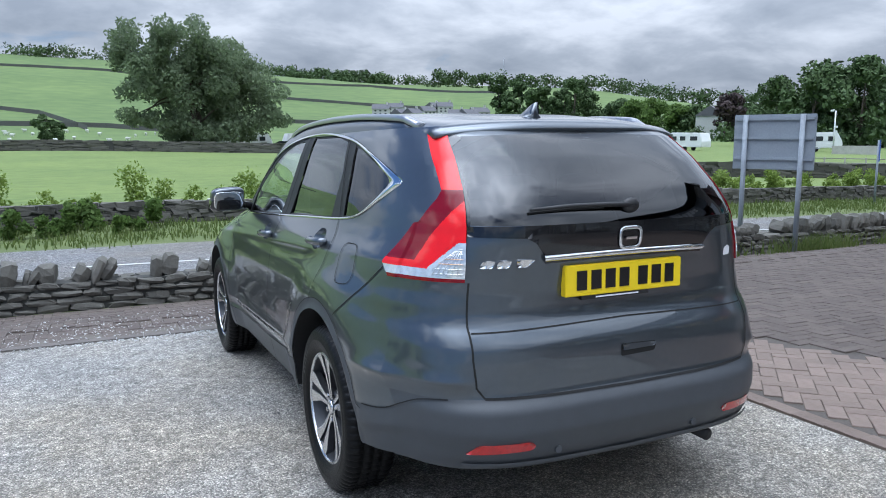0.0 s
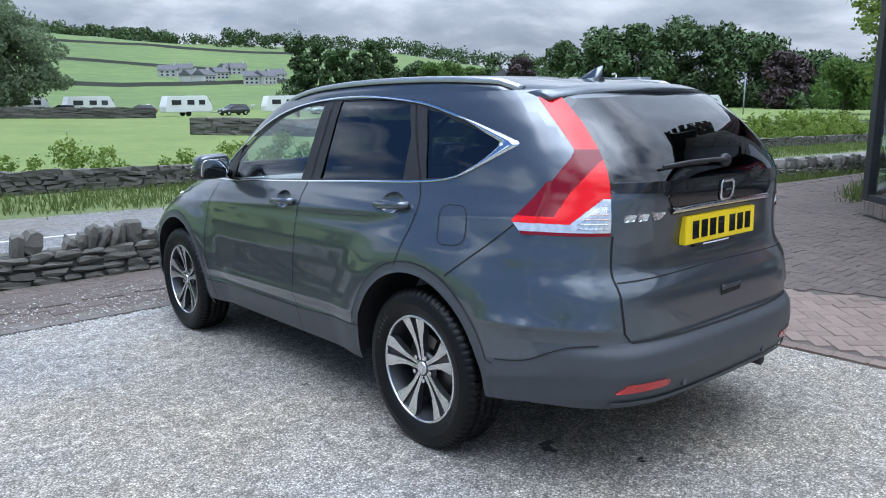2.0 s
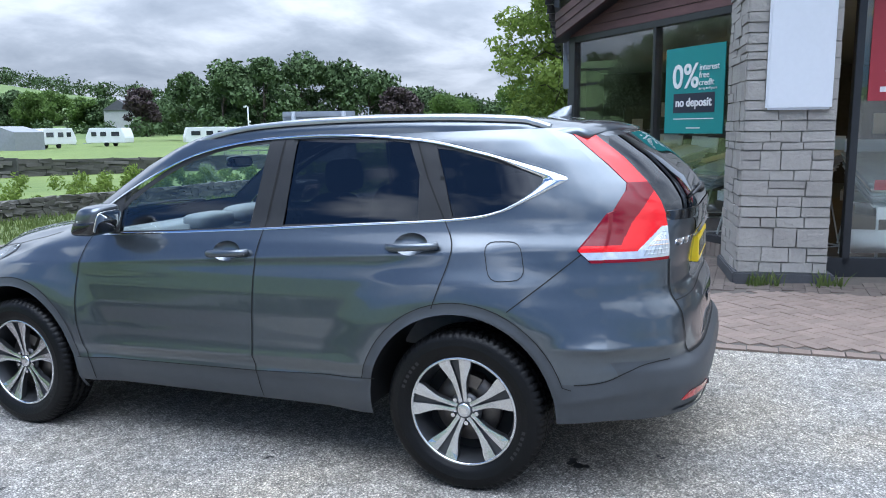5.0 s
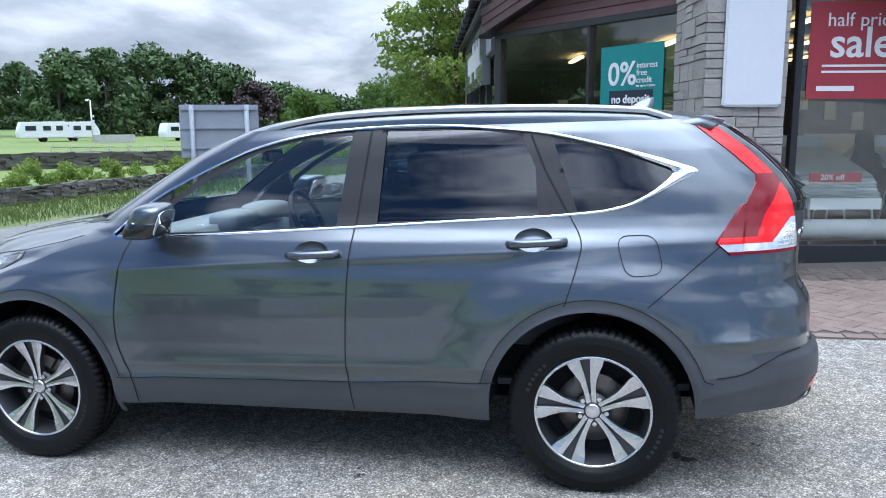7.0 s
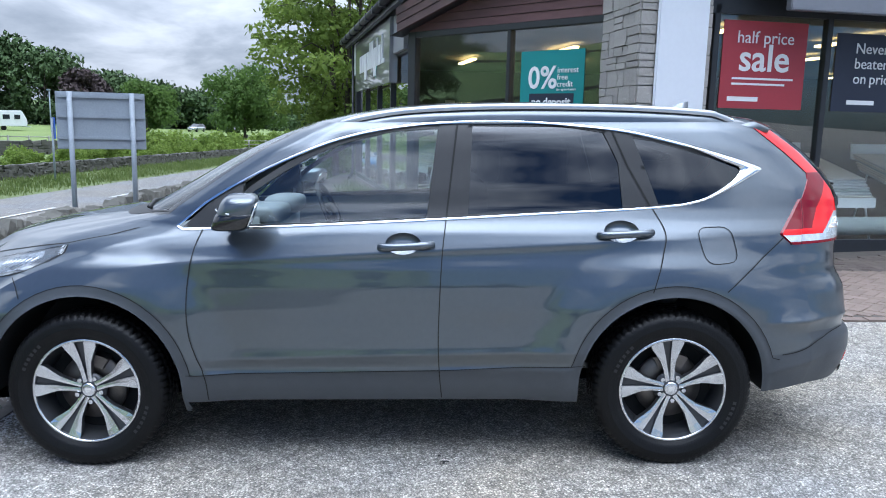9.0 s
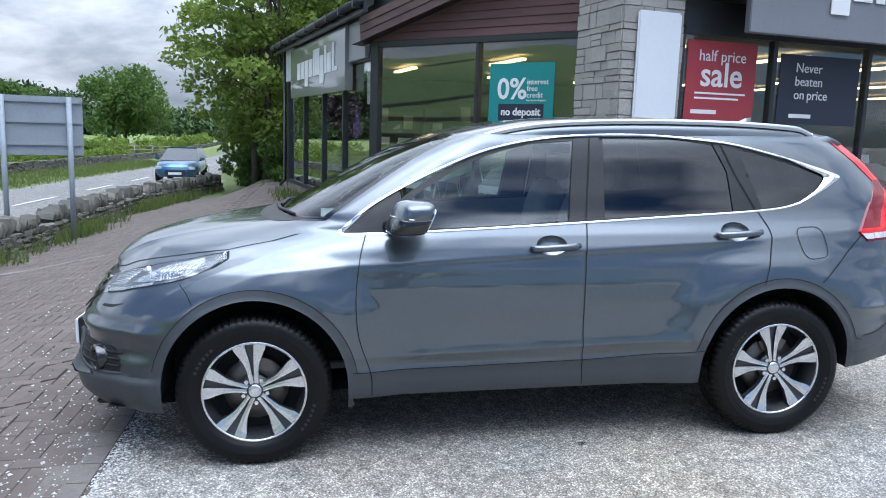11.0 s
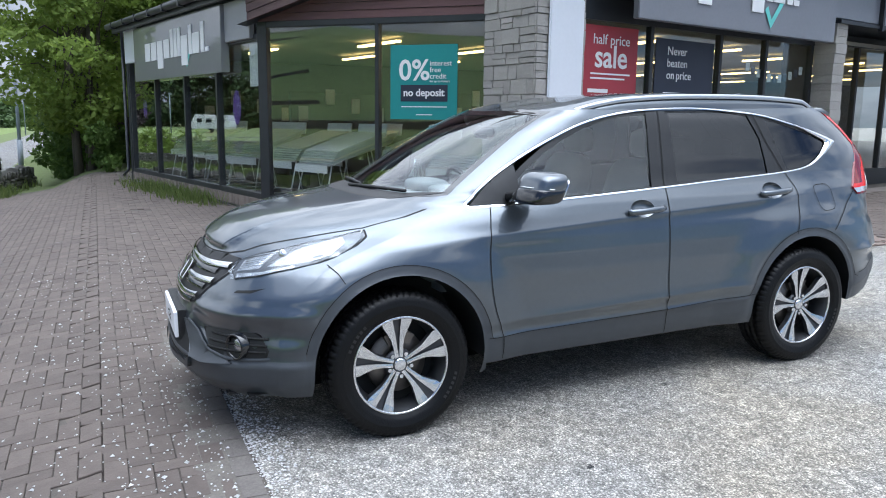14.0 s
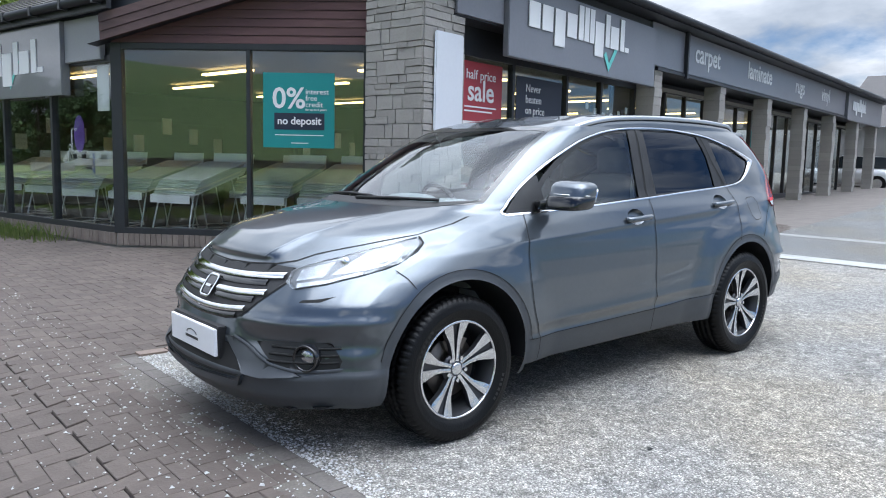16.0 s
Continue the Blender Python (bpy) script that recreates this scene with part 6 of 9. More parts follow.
poster = empty("credit_poster", "teal poster offering credit, stuck inside the shop window", "poster")
box("sheet", (2.12, -0.012, 1.47), (3.13, -0.002, 2.50), TEAL, poster, GM)
box("navy_band", (2.28, -0.016, 1.72), (2.99, -0.013, 1.95), NAVY, poster, GM)
text("percent", "0%", 0.40, facing(GM, 2.25, -0.016, 2.02, False), LETTER, poster, bold=0.006)
for k, wd in enumerate(("interest", "free", "credit")):
    text("word", wd, 0.105, facing(GM, 2.72, -0.016, 2.21 - 0.088 * k, False), LETTER, poster)
text("word", "for up to 4 years", 0.045, facing(GM, 2.72, -0.016, 1.985, False), LETTER, poster)
text("word", "no deposit", 0.145, facing(GM, 2.635, -0.020, 1.795, False), LETTER, poster, align="CENTER", bold=0.003)
box("small_print_bar", (2.29, -0.015, 1.64), (2.98, -0.013, 1.652), LETTER, poster, GM)
box("small_print_bar", (2.52, -0.015, 1.53), (2.76, -0.013, 1.542), LETTER, poster, GM)

# --- left front, towards the road's far end ---
left = empty("wall_left", "row of dark-framed shop windows under grey sign panels", "wall", kind="structure")
for x in (1.50, 1.84, 3.50, 5.32, 7.15):
    if x != 1.50:
        box("mullion", (x - 0.04, -0.06, 0.20), (x + 0.04, 0.05, 2.7), FRAME, left, LM, bevel=0.006)
box("sill_rail", (0.06, -0.06, 0.20), (7.3, 0.05, 0.29), FRAME, left, LM, bevel=0.006)
box("head_rail", (0.06, -0.06, 2.62), (7.3, 0.05, 2.72), FRAME, left, LM, bevel=0.006)
box("fascia", (0.06, -0.10, 2.72), (7.3, 0.02, 3.45), FRAME, left, LM)
box("end_post", (7.19, -0.12, BASE), (7.34, 0.06, 3.45), FRAME, left, LM)
for x0, x1 in ((0.1, 1.80), (1.88, 3.46), (3.54, 5.28), (5.36, 7.11)):
    pane = box("pane", (x0, -0.008, 0.29), (x1, 0.0, 2.62), SHOPGLASS, left, LM)
    pane.visible_shadow = False
box("plinth", (0.0, -0.12, BASE), (7.3, 0.02, 0.20), MORTAR, left, LM)
for i in range(89):
    box("brick", (0.02 + 0.081 * i, 0.02, 0.03), (0.091 + 0.081 * i, 0.060 + 0.004 * (i % 3 == 0), 0.20), PLINTH, left, LM)
sign_l = empty("side_sign", "large grey sign panel with white brand lettering", "sign")
box("panel", (1.24, 0.03, 2.19), (6.25, 0.17, 3.27), GREY_SIDE, sign_l, LM, bevel=0.01)
word_bars("brand", LM, 5.40, 2.56, 0.35, True, 0.172, sign_l, LETTER, "ssdstiidtst.", 1.16)
for pts in (((3.05, 2.56), (2.93, 2.40), (2.86, 2.44), (2.98, 2.60)), ((2.93, 2.40), (2.62, 2.80), (2.56, 2.76), (2.90, 2.33))):
    mesh("tick_stroke", [LM @ Vector((x, 0.178, z)) for x, z in pts], [(0, 1, 2, 3)], TICK, sign_l)
small = box("grey_fascia_panel", (0.22, 0.03, 2.66), (1.235, 0.11, 3.27), M("light_grey_panel", (0.32, 0.325, 0.345), 0.4, var=0.05), None, LM, bevel=0.008)
tagged(small, "plain light grey panel beside the large sign", "panel")
endp = box("white_fascia_panel", (6.45, 0.03, 2.62), (7.25, 0.10, 3.35), WHITEP, None, LM, bevel=0.008)
tagged(endp, "plain white panel at the end of the fascia", "panel")
rnd = bmesh.new()
bmesh.ops.create_cone(rnd, cap_ends=True, segments=28, radius1=0.16, radius2=0.16, depth=0.006, matrix=LM @ Matrix.Translation((1.12, -0.02, 1.62)) @ Matrix.Diagonal((1, 1, 1.75, 1)) @ Matrix.Rotation(math.pi / 2, 4, "X"))
tagged(part("window_roundel", rnd, PURPLE, None), "purple oval sticker hanging inside the window", "sticker")
rnd = bmesh.new()
bmesh.ops.create_cone(rnd, cap_ends=True, segments=28, radius1=0.13, radius2=0.13, depth=0.006, matrix=LM @ Matrix.Translation((6.3, -0.02, 1.62)) @ Matrix.Diagonal((1, 1, 1.5, 1)) @ Matrix.Rotation(math.pi / 2, 4, "X"))
tagged(part("window_roundel", rnd, PURPLE, None), "purple oval sticker hanging inside the window", "sticker")

banner = box("window_banner", (0.30, -0.06, 1.95), (0.62, -0.05, 2.60), LETTER, None, LM)
tagged(banner, "plain white banner hanging inside the corner window", "banner")

# --- roof over the corner: slates in courses, a gutter along the eaves ---
roof_c = empty("roof_corner", "dark slate hipped roof with a black gutter", "roof", kind="structure")
bm = bmesh.new()
for k in range(14):
    r0, r1 = 0.30 * k, 0.30 * (k + 1) + 0.05
    for i in range(26):
        x0 = -0.45 + 0.31 * i + 0.15 * (k % 2)
        z0, z1 = 3.44 + 0.5 * r0 + 0.022, 3.44 + 0.5 * r1
        if x0 < -0.4 + r0 * 0.9:
            continue
        vs = [bm.verts.new(LM @ Vector(p)) for p in ((x0, 0.32 - r0, z0), (x0 + 0.30, 0.32 - r0, z0), (x0 + 0.30, 0.32 - r1, z1), (x0, 0.32 - r1, z1), (x0, 0.32 - r0, z0 - 0.02), (x0 + 0.30, 0.32 - r0, z0 - 0.02))]
        bm.faces.new(vs[:4])
        bm.faces.new((vs[1], vs[0], vs[4], vs[5]))
rs = part("slates", bm, ROOFT, roof_c)
tagged(rs, kind="stuff")
tube("gutter", [LM @ Vector((-0.35, 0.36, 3.42)), LM @ Vector((7.6, 0.36, 3.42))], 0.065, FRAME, roof_c, seg=10)
for i in range(9):
    box("gutter_bracket", (-0.2 + 0.9 * i, 0.30, 3.34), (-0.14 + 0.9 * i, 0.43, 3.47), FRAME, roof_c, LM)
box("eaves_board", (-0.30, 0.22, 3.28), (7.5, 0.29, 3.455), FRAME, roof_c, LM)
tube("downpipe", [LM @ Vector((7.42, 0.10, 3.38)), LM @ Vector((7.42, 0.10, 0.25)), LM @ Vector((7.42, 0.22, 0.10))], 0.035, FRAME, roof_c, seg=10)

# --- stone pillar ---
pillar = empty("stone_pillar", "pale coursed stone pillar at the shop's corner", "pillar")
PM = wall_m(Vector((4.0, -0.98, 0)), D_S)
box("core", (0.015, 0.015, BASE), (0.80, 0.985, 4.1), MORTAR, pillar, PM)
box("dark_base", (-0.045, -0.045, BASE), (0.86, 1.0, 0.17), DARKSTONE, pillar, PM, bevel=0.012)
rng = random.Random(4)
z = 0.17
while z < 4.0:
    h = rng.choice((0.075, 0.10, 0.10, 0.145, 0.185))
    for face_, length in (("w", 0.80), ("n", 1.0)):
        u = 0.0
        while u < length - 0.01:
            w = min(rng.uniform(0.13, 0.34), length - u)
            if length - u - w < 0.10:
                w = length - u
            split = h > 0.13 and rng.random() < 0.35
            for zz0, zz1 in (((z, z + h / 2), (z + h / 2, z + h)) if split else ((z, z + h),)):
                p = rng.uniform(0.004, 0.020)
                g = 0.005
                if face_ == "w":
                    lo, hi = (u + g, -p, zz0 + g), (u + w - g, 0.05, zz1 - g)
                else:
                    lo, hi = (-p, u + g, zz0 + g), (0.05, u + w - g, zz1 - g)
                bm = bm_box(bmesh.new(), lo, hi)
                for v in bm.verts:
                    v.co += Vector([rng.uniform(-0.004, 0.004) for _ in range(3)])
                bmesh.ops.transform(bm, matrix=PM, verts=bm.verts)
                part("stone", bm, PILST, pillar)
            u += w
    z += h
plq = part("white_plaque", bm_box(bmesh.new(), (0.17, -0.055, 1.70), (0.74, -0.024, 2.95), PM, 0.02), WHITEP, None)
tagged(plq, "blank white panel fixed to the stone pillar", "panel")

# --- arcade front ---
front = empty("wall_front", "long shopfront of dark-framed windows behind stone piers", "wall", kind="structure")
for x in (0.28, 1.68, 3.25, 4.43, 5.75):
    box("mullion", (x - 0.035, 0.37, 0.20), (x + 0.035, 0.47, 2.9), FRAME, front, SM, bevel=0.005)
for x in [7.0 + 1.15 * i for i in range(16)]:
    box("mullion", (x - 0.03, 0.82, 0.20), (x + 0.03, 0.92, 3.0), FRAME, front, SM)
box("sill_rail", (-0.1, 0.37, BASE), (5.8, 0.47, 0.27), FRAME, front, SM, bevel=0.005)
box("head_rail", (-0.1, 0.37, 2.80), (5.8, 0.47, 3.2), FRAME, front, SM)
box("sill_rail", (5.8, 0.82, BASE), (26, 0.92, 0.62), FRAME, front, SM)
box("return_wall", (5.75, 0.40, BASE), (5.83, 0.92, 3.2), FRAME, front, SM)
box("head_rail", (5.8, 0.82, 2.95), (26, 0.92, 3.4), FRAME, front, SM)
for x0, x1 in ((0.315, 1.645), (1.715, 3.215), (3.285, 4.395), (4.465, 5.715)):
    pane = box("pane", (x0, 0.415, 0.27), (x1, 0.423, 2.80), SHOPGLASS, front, SM)
    pane.visible_shadow = False
for i in range(15):
    pane = box("pane", (7.03 + 1.15 * i, 0.865, 0.62), (8.12 + 1.15 * i, 0.873, 2.95), SHOPGLASS, front, SM)
    pane.visible_shadow = False
box("arcade_ceiling", (5.8, -0.05, 3.14), (26.6, 0.9, 3.2), FRAME, front, SM)
box("upper_wall", (-0.2, 0.02, 3.20), (26.6, 0.40, 4.0), FRAME, front, SM)
for x in (5.95, 9.35, 12.75, 16.15, 19.55, 22.95, 26.2):
    pier = empty("stone_pier", "slim pale stone pier of the shop arcade", "pier", "arcade piers")
    zz = BASE + 0.1
    rp = random.Random(int(x * 10))
    while zz < 3.12:
        h = rp.uniform(0.10, 0.20)
        a, b = rp.uniform(-0.012, 0.012), rp.uniform(-0.012, 0.012)
        box("stone", (x - 0.17 + a, 0.0 + b, zz), (x + 0.17 + a, 0.36, min(3.14, zz + h - 0.006)), PILST, pier, SM)
        zz += h
    box("core", (x - 0.15, 0.02, BASE), (x + 0.15, 0.34, 3.14), MORTAR, pier, SM)
big = empty("front_sign", "large projecting grey sign panel with white brand lettering", "sign")
box("panel", (0.84, -0.10, 2.80), (5.54, 0.0, 3.85), GREY_SIGN, big, SM, bevel=0.01)
word_bars("brand", SM, 1.30, 3.27, 0.36, False, -0.112, big, LETTER, "ssdstiidtst.", 0.97)
for pts in (((3.55, 3.14), (3.68, 2.95), (3.74, 3.00), (3.62, 3.20)), ((3.68, 2.95), (3.98, 3.36), (4.05, 3.31), (3.72, 2.88))):
    mesh("tick_stroke", [SM @ Vector((x, -0.116, z)) for x, z in pts], [(0, 1, 2, 3)], TICK, big)
for x0, x1, wl in ((-0.2, 0.83, ()), (5.55, 7.06, ()), (7.12, 20.7, (("carpet", 7.6), ("laminate", 10.85), ("rugs", 14.8), ("vinyl", 17.6)))):
    band = empty("fascia_sign", "grey fascia panel of the arcade" + (" with white product words" if wl else ""), "sign", "fascia panels")
    box("panel", (x0, -0.02, 3.22), (x1, 0.018, 4.0), GREY_SIGN, band, SM, bevel=0.006)
    for wd, x in wl:
        text("word", wd, 0.55, facing(SM, x, -0.026, 3.50, False), LETTER, band, bold=0.008)
band = empty("fascia_sign", "grey end fascia panel with white brand lettering", "sign", "fascia panels")
box("panel", (20.8, -0.10, 3.10), (26.4, 0.018, 4.0), GREY_SIGN, band, SM, bevel=0.006)
word_bars("brand", SM, 21.4, 3.45, 0.30, False, -0.112, band, LETTER, "ssdstiidtst.")
roof_a = empty("roof_arcade", "long dark slate roof over the arcade", "roof", kind="structure")
bm = bmesh.new()
for k in range(12):
    r0, r1 = 0.32 * k, 0.32 * (k + 1) + 0.05
    for i in range(88):
        x0 = -0.9 + 0.32 * i + 0.16 * (k % 2)
        z0, z1 = 4.10 + 0.42 * r0 + 0.02, 4.10 + 0.42 * r1
        vs = [bm.verts.new(SM @ Vector(p)) for p in ((x0, -0.35 + r0, z0), (x0 + 0.31, -0.35 + r0, z0), (x0 + 0.31, -0.35 + r1, z1), (x0, -0.35 + r1, z1), (x0, -0.35 + r0, z0 - 0.02), (x0 + 0.31, -0.35 + r0, z0 - 0.02))]
        bm.faces.new(vs[:4][::-1])
        bm.faces.new((vs[0], vs[1], vs[5], vs[4]))
tagged(part("slates", bm, ROOFT, roof_a), kind="stuff")
box("soffit", (-0.9, -0.33, 4.02), (27, 0.3, 4.06), FRAME, roof_a, SM)
tube("gutter", [SM @ Vector((-0.9, -0.40, 4.08)), SM @ Vector((27, -0.40, 4.08))], 0.065, FRAME, roof_a, seg=8)
box("downpipe", (7.06, -0.10, 3.1), (7.12, -0.03, 4.05), FRAME, roof_a, SM)
# far wing across the end of the arcade
wing = empty("far_wing", "grey far wing of the retail block with a slate roof", "building")
box("wall", (29.5, -6.0, BASE), (42, 2.0, 3.3), M("grey_render", (0.28, 0.27, 0.26), 0.8, var=0.1), wing, SM)
box("doorway", (29.45, -3.2, BASE), (29.49, -0.6, 2.9), FRAME, wing, SM)
box("white_jamb", (29.3, -0.5, BASE), (29.44, 0.1, 3.0), WHITEP, wing, SM)
mesh("roof", [SM @ Vector(p) for p in ((29.2, -6.5, 3.3), (29.2, 2.4, 3.3), (36, 2.4, 6.2), (36, -6.5, 6.2), (43, 2.4, 3.3), (43, -6.5, 3.3))], [(0, 1, 2, 3), (3, 2, 4, 5)], ROOFT, wing)

# posters in the front windows
red = empty("sale_poster", "red half price sale poster inside the window", "poster")
box("sheet", (0.38, 0.404, 1.78), (1.42, 0.411, 2.74), REDP, red, SM)
text("word", "half price", 0.19, facing(SM, 0.90, 0.402, 2.50, False), LETTER, red, align="CENTER")
text("word", "sale", 0.42, facing(SM, 0.90, 0.402, 2.20, False), LETTER, red, align="CENTER", bold=0.006)
for k in range(2):
    box("small_print_bar", (0.52, 0.399, 2.10 - 0.06 * k), (1.28 - 0.1 * k, 0.402, 2.122 - 0.06 * k), LETTER, red, SM)
box("brand_bar", (0.48, 0.399, 1.86), (0.86, 0.402, 1.91), LETTER, red, SM)
blue = empty("price_poster", "navy price promise poster inside the window", "poster")
box("sheet", (1.80, 0.404, 1.78), (3.12, 0.411, 2.66), NAVY, blue, SM)
for k, wd in enumerate(("Never", "beaten", "on price")):
    text("word", wd, 0.17, facing(SM, 2.05, 0.402, 2.44 - 0.17 * k, False), LETTER, blue)
box("brand_bar", (2.0, 0.399, 1.86), (2.36, 0.402, 1.91), LETTER, blue, SM)
teal2 = box("teal_poster", (13.9, 0.80, 1.3), (14.6, 0.81, 2.4), TEAL, None, SM)
tagged(teal2, "teal poster in a far arcade window", "poster")
for k in range(11):
    x = 4.0 + 0.15 * k
    z = 2.42 - 0.16 * math.sin(math.pi * k / 10)
    fl = box("bunting_flag", (x, 0.44, z - 0.11), (x + 0.10, 0.445, z + 0.02), NAVY if k % 2 else LETTER, None, SM @ Matrix.Translation((0, 0, 0)))
    tagged(fl, "small red, white and blue bunting flag in the window", "flag", "window bunting")


# --- display stands with stacked carpet samples ---
def carpet_stand(m, mat, seed):
    r = random.Random(seed)
    st = empty("carpet_stand", "white tubular stand holding sloping stacked carpet samples", "display stand", "carpet sample stands")
    for x in (-0.36, 0.36):
        tube("leg_frame", [m @ Vector(p) for p in ((x, -0.62, 0.02), (x * 0.92, -0.45, 0.70), (x * 0.92, 0.40, 0.93), (x, 0.62, 0.02), (x, -0.62, 0.02))], 0.014, TUBEM, st, seg=6)
    for y, z in ((-0.45, 0.70), (0.40, 0.93), (-0.62, 0.03), (0.62, 0.03)):
        tube("cross_bar", [m @ Vector((-0.36, y, z)), m @ Vector((0.36, y, z))], 0.012, TUBEM, st, seg=6)
    for k in range(7):
        bm = bm_box(bmesh.new(), (-0.40, -0.56, 0), (0.40, 0.50, 0.020))
        bmesh.ops.transform(bm, matrix=m @ Matrix.Translation((r.uniform(-0.01, 0.01), 0.03 * k, 0.82 + 0.036 * k)) @ Matrix.Rotation(radians(15.5), 4, "X"), verts=bm.verts)
        part("carpet_sample", bm, mat if k % 2 else CARPETS[(seed + k) % 3], st)
    bm = bm_box(bmesh.new(), (-0.38, -0.60, 0.56), (0.38, -0.585, 0.68))
    bmesh.ops.transform(bm, matrix=m, verts=bm.verts)
    part("price_card", bm, LETTER, st)
    bm = bm_box(bmesh.new(), (-0.34, 0.58, 1.20), (0.34, 0.60, 1.42))
    bmesh.ops.transform(bm, matrix=m @ Matrix.Rotation(radians(-8), 4, "X"), verts=bm.verts)
    part("header_card", bm, LETTER, st)


for i, (s, d, rz, k) in enumerate(((0.75, 1.0, -20, 1), (2.05, 1.2, -15, 1), (2.95, 1.1, -15, 0), (3.5, 2.5, 10, 0), (1.3, 2.9, -25, 0), (0.2, 2.8, -30, 2))):
    carpet_stand(GM @ Matrix.Translation((s, d, 0.06)) @ Matrix.Rotation(radians(rz), 4, "Z"), CARPETS[k], i)
for i, (s, d, rz, k) in enumerate(((1.2, -1.3, 190, 1), (2.5, -1.1, 200, 0), (3.9, -1.2, 195, 2), (5.3, -1.1, 205, 0), (6.4, -1.3, 200, 2))):
    carpet_stand(LM @ Matrix.Translation((s, d, 0.06)) @ Matrix.Rotation(radians(rz), 4, "Z"), CARPETS[k], 20 + i)
for i, (s, d, rz, k) in enumerate(((1.0, 1.25, 0, 1), (2.4, 1.3, 5, 0), (3.8, 1.3, 0, 2), (5.1, 1.4, 0, 0))):
    carpet_stand(SM @ Matrix.Translation((s, d, 0.06)) @ Matrix.Rotation(radians(rz), 4, "Z"), CARPETS[k], 40 + i)
off20 = box("discount_card", (0.55, 0.56, 0.92), (1.10, 0.57, 1.02), REDP, None, SM)
tagged(off20, "small red twenty per cent off card on a stand", "card")
text("word", "20% off", 0.085, facing(SM, 0.66, 0.552, 0.945, False), LETTER, off20)
for i, (x0, x1) in enumerate(((0.35, 1.62), (1.75, 3.18), (3.32, 4.36), (4.50, 5.68))):
    roll = bm_tube(bmesh.new(), [SM @ Vector((x, 0.66, 0.40)) for x in np.linspace(x0, x1, 5)], 0.115, 20)
    tagged(part("carpet_roll", roll, CARPETS[i % 2], None, smooth=True), "pale grey rolled carpet lying along the window", "carpet roll", "carpet rolls")


# --- dark display boards with white cards behind the stands ---
BOARD = M("dark_display_board", (0.03, 0.031, 0.032), 0.7, var=0.3, scale=2)
POSTER = M("pale_grey_card", (0.50, 0.51, 0.52), 0.6, var=0.2, scale=5)
for x, y, rz, w in ((12.2, -1.0, -68, 2.6), (10.6, -3.6, -64, 2.2), (14.6, 0.6, -75, 2.4)):
    m = pose(x, y, 0.05, 0, 0, rz)
    board = empty("display_board", "dark free-standing display board with white cards", "display board", "display boards")
    box("panel", (-w / 2, -0.05, 0.25), (w / 2, 0.05, 1.95), BOARD, board, m, bevel=0.01)
    for sx in (-1, 1):
        box("foot", (sx * w * 0.4 - 0.04, -0.25, 0), (sx * w * 0.4 + 0.04, 0.25, 0.25), BOARD, board, m)
    for k in range(4):
        cx, cz = -w / 2 + 0.3 + 0.27 * w * k, 1.35 + 0.18 * ((k * 2) % 3)
        box("card", (cx - 0.12, -0.064, cz), (cx + 0.12, -0.05, cz + 0.32), POSTER, board, m)

# ---- field walls, verge, trees, far things ----
import itertools

ROUND_V = [q for q in itertools.product((-1, 0, 1), repeat=3) if any(q)]
ROUND_F = {1: 0.52, 2: 0.46, 3: 0.40}
ROUND_Q = []
for ax in range(3):
    for sg in (-1, 1):
        for u, w in itertools.product((-1, 0), repeat=2):
            ring_ = []
            for du, dw in ((0, 0), (1, 0), (1, 1), (0, 1)):
                q = [0, 0, 0]
                q[ax], q[(ax + 1) % 3], q[(ax + 2) % 3] = sg, u + du, w + dw
                ring_.append(tuple(q))
            ROUND_Q.append(ring_ if sg > 0 else ring_[::-1])


